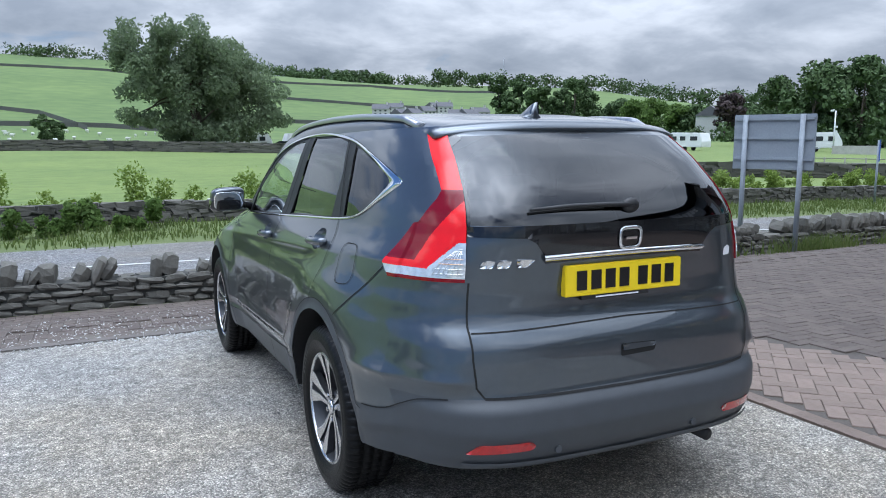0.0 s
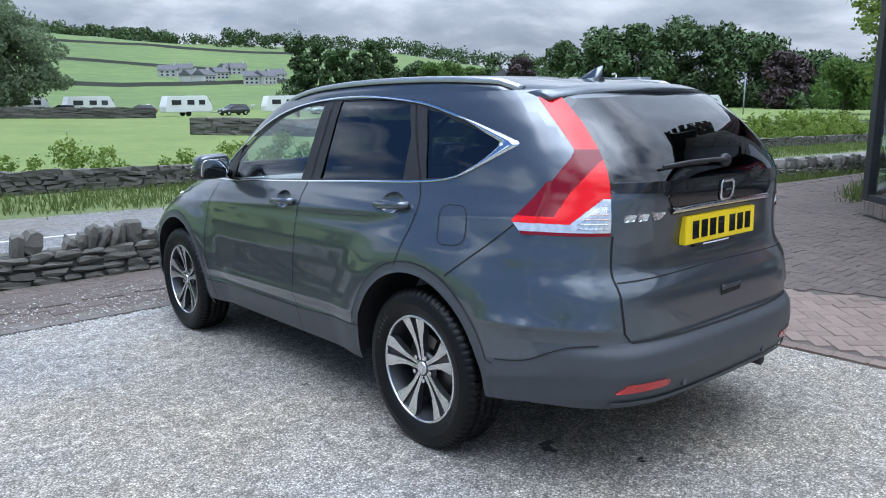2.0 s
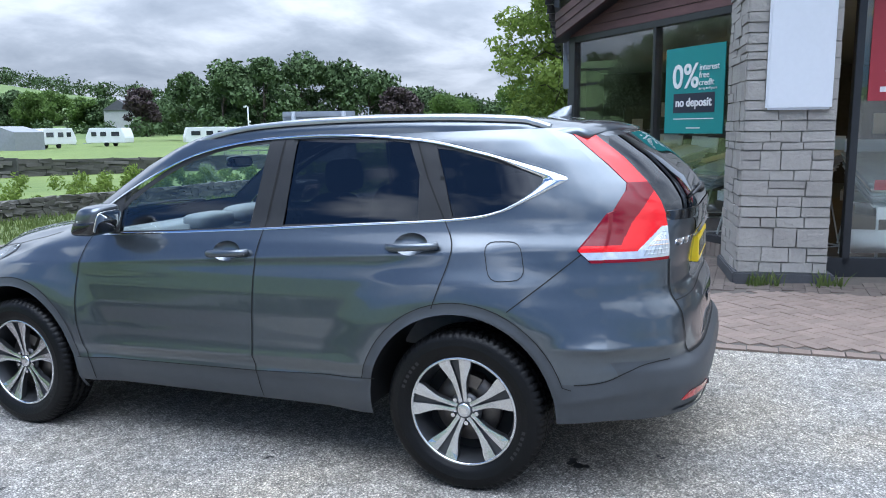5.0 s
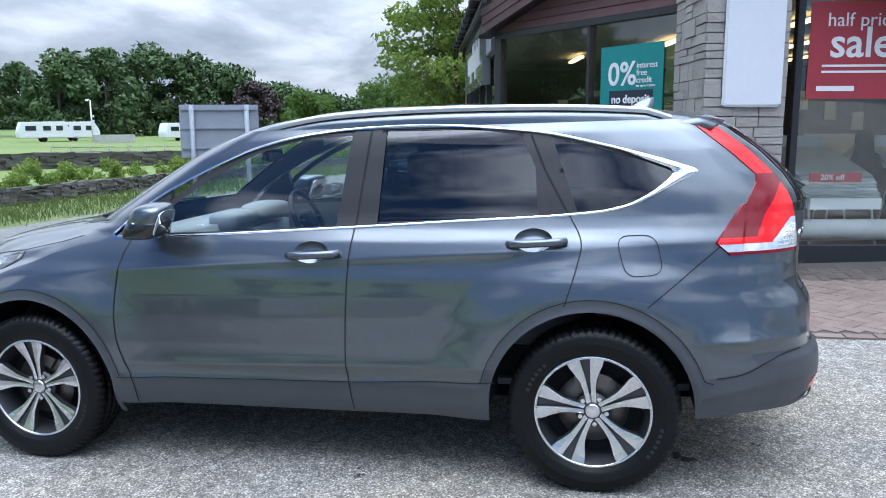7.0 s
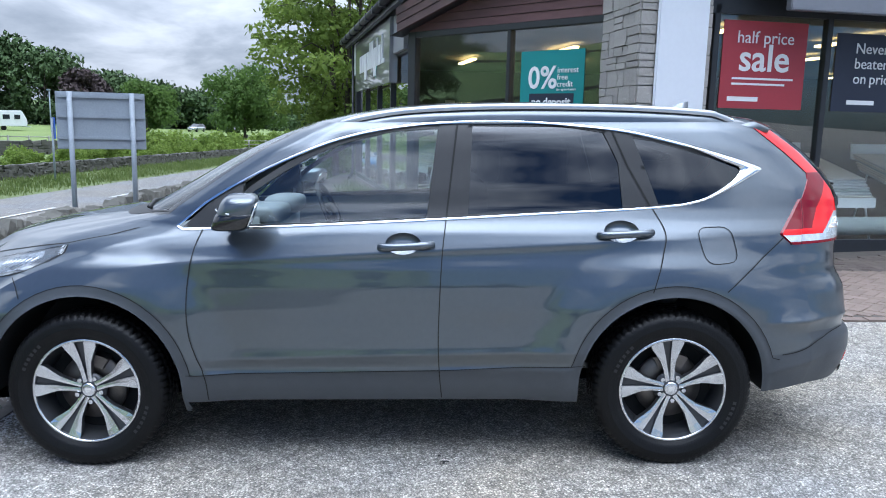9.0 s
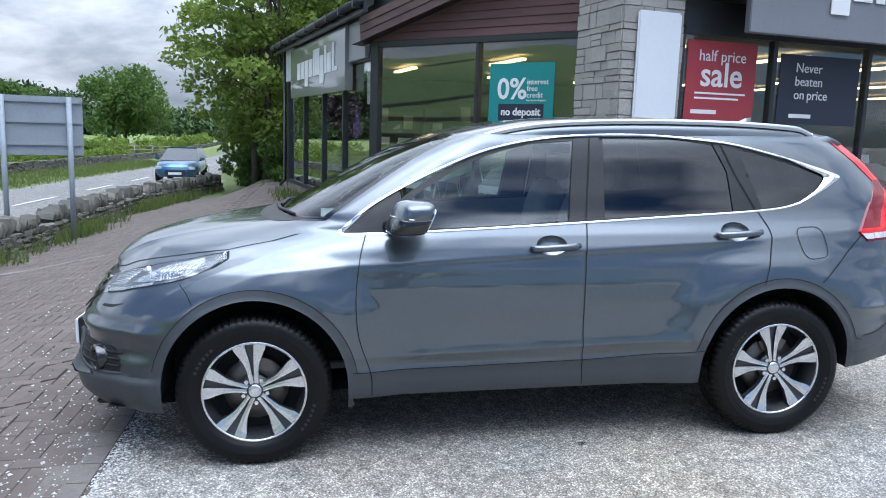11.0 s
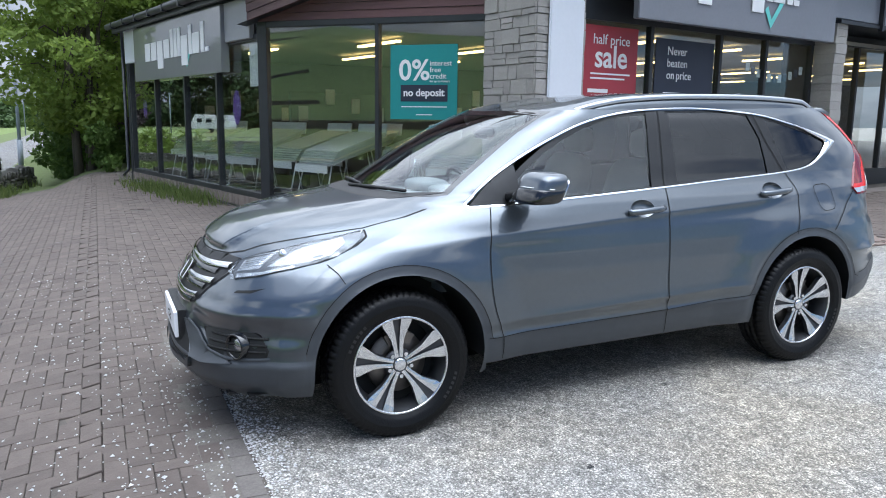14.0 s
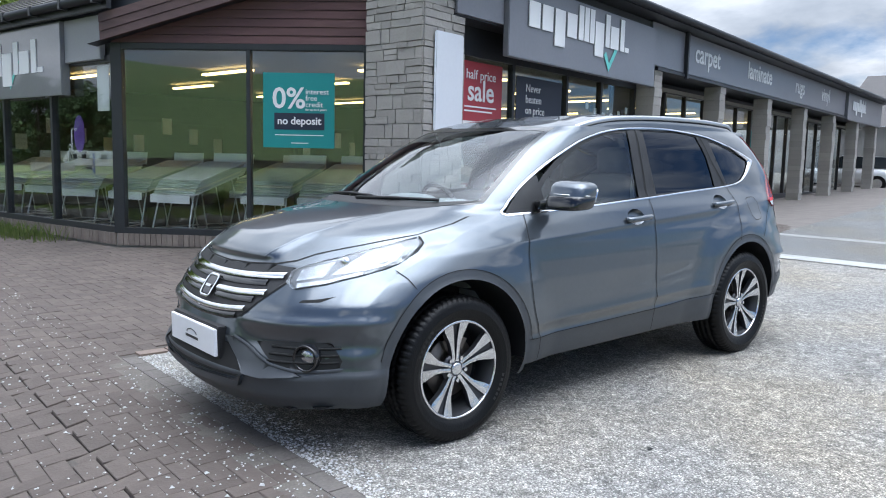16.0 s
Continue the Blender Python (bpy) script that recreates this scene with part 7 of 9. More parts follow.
def stone_wall(name, label, pts, height, thick, seed, near=False, cope=True, step=0.34, parts_from=None, course=0.16):
    """A dry stone wall along the points: courses of rough stones on a dark core, a row of upright cope stones on top."""
    r = random.Random(seed)
    w = empty(name, label, "wall", kind="structure")
    bm, core = bmesh.new(), bmesh.new()
    made = 0

    def stone(m, sx, sy, sz, own, jit=0.26):
        nonlocal made
        b = bmesh.new() if own else bm
        if near:
            k = (min(sx, 0.25) / sx, 0.6, 1.0)
            lump = {q: tuple(r.uniform(-jit, jit) * k[i] * 0.55 for i in range(3)) for q in ROUND_V}
            vs = {q: b.verts.new(m @ Vector([(q[i] * ROUND_F[sum(map(abs, q))] + lump[q][i]) * s for i, s in enumerate((sx, sy, sz))])) for q in ROUND_V}
            for f in ROUND_Q:
                b.faces.new([vs[q] for q in f])
        else:
            res = bmesh.ops.create_cube(b, size=1, matrix=m @ Matrix.Diagonal((sx, sy, sz, 1)))
            for v in res["verts"]:
                v.co += Vector([r.uniform(-jit, jit) * s for s in (min(sx, 0.25), sy * 0.6, sz)])
        if own:
            part("stone", b, STONE, w)
            made += 1

    for (ax, ay), (bx, by) in zip(pts, pts[1:]):
        L = math.hypot(bx - ax, by - ay)
        ang = math.atan2(by - ay, bx - ax)
        nseg = max(1, int(L / 4))
        for k in range(nseg):
            x0, y0 = ax + (bx - ax) * k / nseg, ay + (by - ay) * k / nseg
            x1, y1 = ax + (bx - ax) * (k + 1) / nseg, ay + (by - ay) * (k + 1) / nseg
            z0 = min(ground_z(x0, y0), ground_z(x1, y1)) - 0.1
            n = Vector((-math.sin(ang), math.cos(ang), 0)) * thick * 0.42
            vs = [core.verts.new(Vector((x, y, z)) + s * n * q) for x, y, zz in ((x0, y0, ground_z(x0, y0)), (x1, y1, ground_z(x1, y1))) for s in (-1, 1) for z, q in ((z0, 1.1), (zz + height * 0.97, 0.8))]
            for f in ((0, 1, 5, 4), (2, 6, 7, 3), (1, 3, 7, 5), (0, 2, 3, 1), (4, 5, 7, 6)):
                core.faces.new([vs[i] for i in f])
        if height <= 0:
            continue
        rows = max(2, int(height / (0.085 if near else course)))
        for j in range(rows):
            t = 0.0
            h = height / rows
            while t < L:
                sl = r.uniform(0.7, 1.6) * step * (0.8 if near else 1.0)
                cx, cy = ax + (bx - ax) * (t + sl / 2) / L, ay + (by - ay) * (t + sl / 2) / L
                if t + sl > L + 0.1:
                    break
                gz = ground_z(cx, cy)
                for s in ((-1, 1) if near else (-1,)):
                    bat = thick * (0.5 - 0.10 * j / rows)
                    off = Vector((-math.sin(ang), math.cos(ang), 0)) * s * (bat - 0.07)
                    m = Matrix.Translation(Vector((cx, cy, gz + h * (j + 0.5) + r.uniform(-0.012, 0.012))) + off) @ Matrix.Rotation(ang + r.uniform(-0.12, 0.12), 4, "Z") @ Matrix.Rotation(r.uniform(-0.08, 0.08), 4, "Y")
                    own = parts_from is not None and s < 0 and parts_from[0] < cx < parts_from[1] and made < 260
                    stone(m, sl * 0.96, 0.16 + r.uniform(0, 0.05), h * r.uniform(0.7, 1.25), own)
                t += sl
        if cope:
            t = 0.0
            while t < L:
                sl = r.uniform(0.09, 0.24) * (1 if near else 1.6)
                if near and r.random() < 0.12:
                    t += r.uniform(0.1, 0.35)
                    continue
                cx, cy = ax + (bx - ax) * t / L, ay + (by - ay) * t / L
                hh = r.uniform(0.17, 0.33) * (1 if near else 0.6)
                m = Matrix.Translation((cx, cy, ground_z(cx, cy) + height + hh * 0.36)) @ Matrix.Rotation(ang + r.uniform(-0.15, 0.15), 4, "Z") @ Matrix.Rotation(r.uniform(0.0, 0.75), 4, "Y")
                own = parts_from is not None and parts_from[0] < cx < parts_from[1] and made < 295
                stone(m, sl * 0.92, thick * r.uniform(0.6, 0.9), hh, own, 0.17)
                t += sl
    part("core", core, M(name + "_core", (0.05, 0.05, 0.045), 0.95), w)
    tagged(part("stones", bm, STONE, w), kind="stuff")
    return w


stone_wall("roadside_wall", "low dry stone wall with upright cope stones beside the road", [(x, wall_line(x)) for x in (-14, 2, 9, 16, 20, 22.3)], 0.37, 0.46, 1, near=True, parts_from=(-3.2, 1.2))
stone_wall("verge_wall", "dry stone wall along the far verge of the road", [(-40, 16.9), (6, 16.8), (14, 17.0), (60, 17.2), (130, 19)], 0.52, 0.5, 2, step=0.30, cope=False, course=0.09)
stone_wall("meadow_wall", "far dry stone wall across the meadow", [(-120, 100), (2, 97), (30, 88)], 1.25, 0.7, 3, step=1.6, cope=False)
stone_wall("field_wall", "broken dry stone wall in the meadow", [(17, 46), (26, 36)], 1.1, 0.6, 4, step=1.0, cope=False)
stone_wall("field_wall", "dry stone wall bounding the caravan field", [(24, 38), (46, 28.5), (100, 27)], 0.95, 0.6, 5, step=1.0, cope=False)


def blades(name, label, spots, mat, group="", hmin=0.1, hmax=0.35, wid=0.012, per=12, spread=0.25, seed=0, lean=0.35):
    """Tufts of grass or weed blades as one mesh."""
    r = np.random.RandomState(seed)
    sp = np.repeat(np.array(spots, float), per, 0)
    n = len(sp)
    x, y = sp[:, 0] + r.normal(0, spread, n), sp[:, 1] + r.normal(0, spread, n)
    z = np.array([ground_z(a, b) for a, b in zip(x, y)]) + (sp[:, 2] if sp.shape[1] > 2 else 0)
    h, a = r.uniform(hmin, hmax, n), r.uniform(0, 2 * np.pi, n)
    dx, dy = np.cos(a) * wid, np.sin(a) * wid
    lx, ly = r.normal(0, lean, n) * h, r.normal(0, lean, n) * h
    V = np.empty((n, 5, 3))
    V[:, 0] = np.c_[x - dx, y - dy, z - 0.02]
    V[:, 1] = np.c_[x + dx, y + dy, z - 0.02]
    V[:, 2] = np.c_[x + dx * 0.8 + lx * 0.4, y + dy * 0.8 + ly * 0.4, z + h * 0.55]
    V[:, 3] = np.c_[x - dx * 0.8 + lx * 0.4, y - dy * 0.8 + ly * 0.4, z + h * 0.55]
    V[:, 4] = np.c_[x + lx, y + ly, z + h]
    b = np.arange(n)[:, None] * 5
    f4 = (b + np.array([0, 1, 2, 3])).tolist()
    f3 = (b + np.array([3, 2, 4])).tolist()
    ob = mesh(name, V.reshape(-1, 3).tolist(), f4 + f3, mat)
    return tagged(ob, label, "grass", group, kind="stuff")


def leaf_cloud(centres, radii, n, size, seed, squash=0.8, shell=0.55, flat=0.0):
    """Small leaf quads scattered in the given clumps."""
    r = np.random.RandomState(seed)
    c, rad = np.array(centres, float), np.array(radii, float)
    w = rad ** 2
    k = r.choice(len(c), n, p=w / w.sum())
    d = r.normal(size=(n, 3))
    d /= np.linalg.norm(d, axis=1)[:, None]
    q = (shell + (1 - shell) * r.rand(n)) ** 0.7 * (1 + 0.12 * r.normal(size=n))
    p = c[k] + d * (rad[k] * q)[:, None] * np.array([1, 1, squash])
    u = (r.normal(size=(n, 3)) + np.array([0, 0, -0.3])) * np.array([1, 1, 1 - flat])
    u /= np.linalg.norm(u, axis=1)[:, None]
    v = np.cross(u, (d + 0.4 * r.normal(size=(n, 3))) * (1 - flat) + np.array([0, 0, 1.3 * flat]))
    v /= np.maximum(np.linalg.norm(v, axis=1), 1e-6)[:, None]
    s = size * r.uniform(0.6, 1.4, n)[:, None]
    V = np.stack([p - u * s, p + v * s * 0.55, p + u * s, p - v * s * 0.55], 1).reshape(-1, 3)
    F = (np.arange(n)[:, None] * 4 + np.arange(4)).tolist()
    return V.tolist(), F


def tree(label, x, y, h, w, mat, seed, leaves=5000, leaf=0.35, trunk=0.22, clumps=26, base=0.15, group="", z0=None, stems=1, egg=0.0, size_var=1.0, lobes=(), flat=0.0, squash=0.8):
    r = random.Random(seed)
    z = ground_z(x, y) if z0 is None else z0
    t = empty("tree", label, "tree", group, m=None)
    bm = bmesh.new()
    cs, rs = [], []
    for k in range(clumps):
        a, q = r.uniform(0, 2 * math.pi), math.sqrt(r.random())
        hh = base + (1 - base) * r.random() ** (1 - 0.35 * egg)
        prof = math.sin(math.pi * min(1, max(0.05, (hh - base * 0.6) / (1.06 - base * 0.6))) ** (0.75 + egg)) ** 0.6
        rr = w / 2 * prof * q * 0.82
        cs.append((x + rr * math.cos(a), y + rr * math.sin(a), z + h * (hh * 0.90 + 0.02)))
        rs.append(w * r.uniform(0.11, 0.20) * size_var)
    if lobes:
        cs, rs = [], []
        for dx, dz, rad in lobes:
            for k in range(9):
                cs.append((x + dx * 0.94 + r.gauss(0, 0.45) * rad, y + r.uniform(-0.30, 0.30) * w * (1 - abs(dx) / w), z + dz + r.gauss(0, 0.36) * rad))
                rs.append(rad * r.uniform(0.48, 0.85))
    for s in range(stems):
        ox, oy = (r.uniform(-0.1, 0.1) * w if stems > 1 else 0), (r.uniform(-0.1, 0.1) * w if stems > 1 else 0)
        top = (x + ox + r.uniform(-0.06, 0.06) * w, y + oy, z + h * 0.72)
        mid = (x + ox * 0.8 + r.uniform(-0.03, 0.03) * w, y + oy, z + h * 0.36)
        bm_tube(bm, [(x + ox * 0.6, y + oy * 0.6, z - 0.3), (x + ox * 0.7, y + oy * 0.7, z + h * 0.10), mid, top], trunk * h * 0.12, 8, trunk * h * 0.025)
        for c in r.sample(cs, min(len(cs), 9 if stems == 1 else 4)):
            st = Vector(mid).lerp(Vector(top), r.uniform(-0.5, 0.6))
            m2 = st.lerp(Vector(c), 0.5) + Vector((0, 0, 0.04 * h))
            bm_tube(bm, [st, m2, c], trunk * h * 0.032, 5, trunk * h * 0.008)
    part("trunk", bm, BARK, t, smooth=True)
    V, F = leaf_cloud(cs, rs, leaves, leaf, seed, squash, flat=flat)
    mesh("crown", V, F, mat, t)
    return t


# the lone willow in the meadow and the trees by the shop's end
tree("broad old willow standing alone in the meadow", 12.4, 100, 15.6, 19.5, LEAF_W, 11, 44000, 0.24, 0.34, 74, 0.06, stems=3,
     lobes=((-8.3, 14.2, 1.7), (-8.9, 11.6, 2.0), (-3.6, 14.0, 2.3), (-0.2, 13.6, 2.6), (2.7, 12.6, 2.5), (5.0, 11.6, 2.1), (-5.6, 11.2, 2.6), (-1.5, 10.8, 2.7),
            (7.0, 8.9, 2.7), (9.4, 6.8, 2.1), (9.9, 4.6, 1.8), (7.6, 3.9, 1.7), (4.0, 5.4, 2.7), (-6.6, 7.8, 2.3), (-8.8, 4.2, 1.3), (-6.1, 4.0, 1.4),
            (-2.7, 4.2, 2.4), (0.2, 2.8, 2.0), (-2.9, 7.6, 2.7), (1.3, 7.9, 2.8), (4.6, 8.8, 2.7), (3.4, 2.6, 2.0), (6.3, 2.6, 1.6), (-2.6, 2.3, 1.8)))
tree("small round bush tree far up the pasture", -8, 190, 6.5, 8, LEAF_D, 12, 1500, 0.5, 0.2, 10, 0.0)
for i, (x, y, h, w, m, lv) in enumerate(((20.4, 4.2, 9.2, 6.8, LEAF_L, 8000), (24.5, 3.4, 10.5, 6.5, LEAF_L, 8000), (29, 2.8, 11.5, 7, LEAF_L, 8000), (20.8, 1.4, 9.5, 5.5, LEAF_L, 8000), (35, 2.2, 10, 7, LEAF, 5000), (25.5, 0.2, 12, 8, LEAF_L, 7000), (40, 1.6, 12, 9, LEAF, 5000))):
    tree("leafy light green ash beside the shop wall", x, y, h, w, m, 30 + i, int(lv * 2.3), 0.090, 0.11, 105, 0.14, "trees beside the shop", stems=4 if i % 2 else 5, size_var=0.55, flat=0.25, squash=0.6)
tree("round dark tree across the road", 95, 26, 10.5, 12, LEAF, 50, 9000, 0.26, 0.2, 30, 0.22)
tree("round tree behind the far hedge", 120, 48, 7.5, 11, LEAF, 51, 5000, 0.3, 0.2, 26, 0.2)

# wood behind the caravan field, and broken tree lines to the horizon: az, distance, height, width
tr = random.Random(77)
line = []
for az in np.arange(34, 52, 1.2):
    line.append((az + tr.uniform(-0.5, 0.5), tr.uniform(230, 300), tr.uniform(8, 11.5), tr.uniform(11, 17), LEAF_D if tr.random() < 0.6 else LEAF))
for az in np.arange(29.5, 36, 0.8):
    line.append((az, tr.uniform(225, 245), tr.uniform(14, 19), tr.uniform(7, 10), LEAF_D))
for az in np.arange(49.5, 73, 1.75):
    line.append((az + tr.uniform(-0.4, 0.4), tr.uniform(150, 175), float(np.interp(az, (50, 55, 61, 64, 68, 73), (13.5, 17, 15.5, 12, 8.5, 6))) * tr.uniform(0.92, 1.12), tr.uniform(14, 18), LEAF_D))
line += [(54.0, 172, 17.5, 12, LEAF_D), (64.5, 150, 10.5, 10, LEAF_P), (46.0, 215, 13, 11, LEAF_P)]
for az in np.arange(74, 90, 2.0):
    line.append((az, tr.uniform(170, 230), tr.uniform(5, 8), tr.uniform(12, 16), LEAF_D if tr.random() < 0.5 else LEAF))
for az in np.arange(-3, 26, 2.6):
    line.append((az, tr.uniform(640, 780), tr.uniform(4, 7), tr.uniform(30, 48), LEAF_D))
for az in np.arange(25, 50, 1.6):
    line.append((az, tr.uniform(560, 760), tr.uniform(8, 13), tr.uniform(26, 42), LEAF_D))
for az in np.arange(14, 22, 0.8):
    line.append((az, tr.uniform(735, 770), tr.uniform(9, 14), tr.uniform(24, 34), LEAF_D))
for i, (az, d, h, w, m) in enumerate(line):
    x, y = d * math.sin(radians(az)), d * math.cos(radians(az))
    far = d > 400
    tree("dark broadleaf tree of the far wood" if not far else "far dark wood on the hill", x, y, h, w, m, 200 + i, 700 if far else 3600, 1.1 if far else 0.48, 0.2, 14 if far else 22, 0.06, "far wood" if not far else "hill woods", egg=0.1)


# low growth that closes the foot of the far wood
cs, rs = [], []
for az, d, h, w, m in line:
    if d < 400:
        x, y = d * math.sin(radians(az)), d * math.cos(radians(az))
        for k in range(5):
            dx, dy = tr.uniform(-0.6, 0.6) * w, tr.uniform(-0.6, 0.6) * w
            cs.append((x + dx, y + dy, ground_z(x + dx, y + dy) + tr.uniform(0.5, 0.22 * h)))
            rs.append(tr.uniform(1.6, 3.2))
V, F = leaf_cloud(cs, rs, 26000, 0.5, 78, 0.8, 0.3)
tagged(mesh("wood_undergrowth", V, F, LEAF_D), "dark undergrowth along the foot of the far wood", "undergrowth", kind="stuff")


def bush_row(name, label, x0, x1, y, h, mat, seed, n, leaf=0.07, depth=0.6, dz=0.0, step=0.45):
    """A ragged strip of undergrowth as one mesh."""
    r = random.Random(seed)
    cs, rs = [], []
    x = x0
    while x < x1:
        hh = h * r.uniform(0.35, 1.1)
        for k in range(3):
            cs.append((x + r.uniform(-0.2, 0.2), y + r.uniform(-depth / 2, depth / 2), ground_z(x, y) + dz + hh * (0.2 + 0.3 * k)))
            rs.append(max(0.12, hh * r.uniform(0.22, 0.36)))
        x += step * r.uniform(0.6, 1.4)
    V, F = leaf_cloud(cs, rs, n, leaf, seed, 1.0, 0.3)
    ob = mesh(name, V, F, mat)
    return tagged(ob, label, "undergrowth", kind="stuff")


bush_row("hedge", "ragged green brambles and saplings behind the verge wall", -14, 14, 17.9, 1.15, LEAF_L, 5, 20000, 0.05, 1.0, 0.0, step=0.65)
bush_row("undergrowth", "dense shrubs at the foot of the trees", 18.8, 36, 3.0, 1.1, LEAF, 15, 12000, 0.085, 2.2)
bush_row("undergrowth", "leafy saplings between the trees and the roadside wall", 21.5, 38, 4.7, 1.7, LEAF, 19, 14000, 0.085, 1.2)
# tree line out of view, added to give the car's paint dark reflections
wr = random.Random(71)
for k in range(10):
    x, y = -128 + wr.uniform(-12, 12), -50 + 13 * k + wr.uniform(-3, 3)
    tree("dark broadleaf tree along the far side of the car park", x, y, wr.uniform(7, 12), wr.uniform(9, 14), LEAF_D, 600 + k, 1500, 0.55, 0.2, 18, 0.05, "western tree line")
bush_row("weeds", "tall green nettles and grasses along the verge", -16, -0.2, 15.6, 0.62, LEAF, 6, 16000, 0.06, 1.1)
bush_row("weeds", "tall pale weeds behind the far verge wall", 14, 60, 18.6, 1.0, LEAF_L, 7, 52000, 0.06, 1.6, 0.05, step=0.3)
bush_row("hedge", "clipped green hedge along the far verge", 36, 120, 19.6, 1.7, LEAF_L, 8, 26000, 0.13, 1.2)
rg = random.Random(3)
blades("verge_grass", "long verge grass beside the road", [(rg.uniform(-20, 60), rg.uniform(13.9, 16.4)) for _ in range(2600)], BLADE, hmin=0.05, hmax=0.22, per=9, spread=0.3, seed=3, wid=0.014)
blades("wall_grass", "grass and weeds growing at the foot of the roadside wall", [(x, wall_line(x) - 0.22 - abs(rg.gauss(0, 0.22))) for x in (rg.choice((rg.gauss(10.6, 0.5), rg.gauss(15.5, 1.2), rg.gauss(17.5, 1.0), rg.uniform(7, 22))) for _ in range(230))], BLADE, hmin=0.06, hmax=0.36, per=12, spread=0.12, seed=4, wid=0.010)
blades("shop_weeds", "weeds growing along the shop's brick plinth", [tuple((LM @ Vector((rg.choice((rg.gauss(2.2, 0.5), rg.gauss(3.6, 0.5), rg.gauss(5.2, 0.9))), 0.12 + abs(rg.gauss(0, 0.20)), 0))).to_2d()) for _ in range(90)], BLADE, hmin=0.05, hmax=0.28, per=12, spread=0.10, seed=5, wid=0.009)
blades("pillar_weeds", "small weeds at the pillar's foot", [(3.88, -1.15), (3.92, -1.32), (3.98, -1.75), (4.0, -1.82), (3.9, -1.2)], BLADE, hmin=0.04, hmax=0.16, per=26, spread=0.05, seed=6, wid=0.008)
blades("meadow_tufts", "meadow grass tufts", [(rg.uniform(-25, 45), 17.6 + rg.random() ** 1.5 * 4) for _ in range(700)], BLADE, hmin=0.04, hmax=0.13, per=7, spread=0.5, seed=8, wid=0.02)

# ---- road markings and the white edge of the bay ----
for i in range(14):
    x = -30 + 7.0 * i
    dash = mesh("road_dash", [(x, 10.95, ground_z(x, 11) + 0.02), (x + 3.6, 10.95, ground_z(x + 3.6, 11) + 0.02), (x + 3.6, 11.06, ground_z(x + 3.6, 11) + 0.02), (x, 11.06, ground_z(x, 11) + 0.02)], [(0, 1, 2, 3)], PAINTLINE)
    tagged(dash, "white dash of the road's centre line", "road marking", "centre line", kind="structure")
r = np.random.RandomState(9)
n = 9000
cx = r.uniform(-4.2, 1.6, n)
cy = 3.33 + 0.22 * (cx < -0.4) * 0.9 * np.clip((-0.4 - cx) / 2, 0, 1) - np.abs(r.normal(0, 0.13, n)) + 0.05
sel = r.rand(n) < np.interp(cx, (-4.2, -2.4, -0.6, 0.6, 1.6), (0.9, 0.95, 0.85, 0.35, 0.25))
cx, cy = cx[sel], cy[sel]
sz = r.uniform(0.003, 0.011, len(cx))
V, F = [], []
for x, y, s in zip(cx, cy, sz):
    b = len(V)
    z = ground_z(x, y) + 0.002
    a = r.rand() * 6.28
    V += [(x + s * math.cos(a + t), y + s * math.sin(a + t), z + 0.001) for t in (0, 2.1, 4.2)] + [(x, y, z + s * 0.7)]
    F += [(b, b + 1, b + 3), (b + 1, b + 2, b + 3), (b + 2, b, b + 3)]
CHIP = M("pale_stone_chips", (0.5, 0.5, 0.49), 0.9, var=0.35, scale=50, island=0.8)
tagged(mesh("white_chippings", V, F, CHIP), "band of loose white chippings along the tarmac's edge", "chippings", kind="stuff")
V, F = [], []
for k in range(2000):
    near = k % 2
    x, y, s = (r.normal(-1.3, 1.5), 3.4 + abs(r.normal(0, 0.42)), r.uniform(0.003, 0.0085)) if near else (r.uniform(-4, 5), 3.4 + abs(r.normal(0, 1.2)), r.uniform(0.003, 0.008))
    s *= 1 + 0.8 * (k % 7 == 0)
    b, z, a = len(V), ground_z(x, y) + 0.012, r.rand() * 6.28
    V += [(x + s * math.cos(a + t), y + s * math.sin(a + t), z) for t in (0, 2.1, 4.2)] + [(x, y, z + s * 0.7)]
    F += [(b, b + 1, b + 3), (b + 1, b + 2, b + 3), (b + 2, b, b + 3)]
tagged(mesh("scattered_chips", V, F, CHIP), "white stone chips scattered over the paving", "chippings", kind="stuff")
OIL = M("oil_stain", (0.02, 0.02, 0.02), 0.5, var=0.3, scale=20)
for (x, y, s, q) in ((-0.50, -0.41, 0.085, 1), (-0.86, 1.02, 0.03, 2), (-0.80, 1.04, 0.025, 3), (-1.55, 2.0, 0.03, 4), (-0.3, -0.75, 0.03, 5)):
    rr = random.Random(q)
    for k in range(9):
        a, d = rr.uniform(0, 6.28), rr.random() * s
        px, py, ps = x + d * math.cos(a), y + 0.6 * d * math.sin(a), s * rr.uniform(0.12, 0.35)
        m_ = mesh("oil_spot", [(px + ps * rr.uniform(0.6, 1) * math.cos(t), py + ps * rr.uniform(0.6, 1) * math.sin(t), ground_z(px, py) + 0.004) for t in np.linspace(0, 6.28, 9)[:-1]], [tuple(range(8))], OIL)
        tagged(m_, "small black oil spot on the tarmac", "stain", "oil spots", kind="stuff")

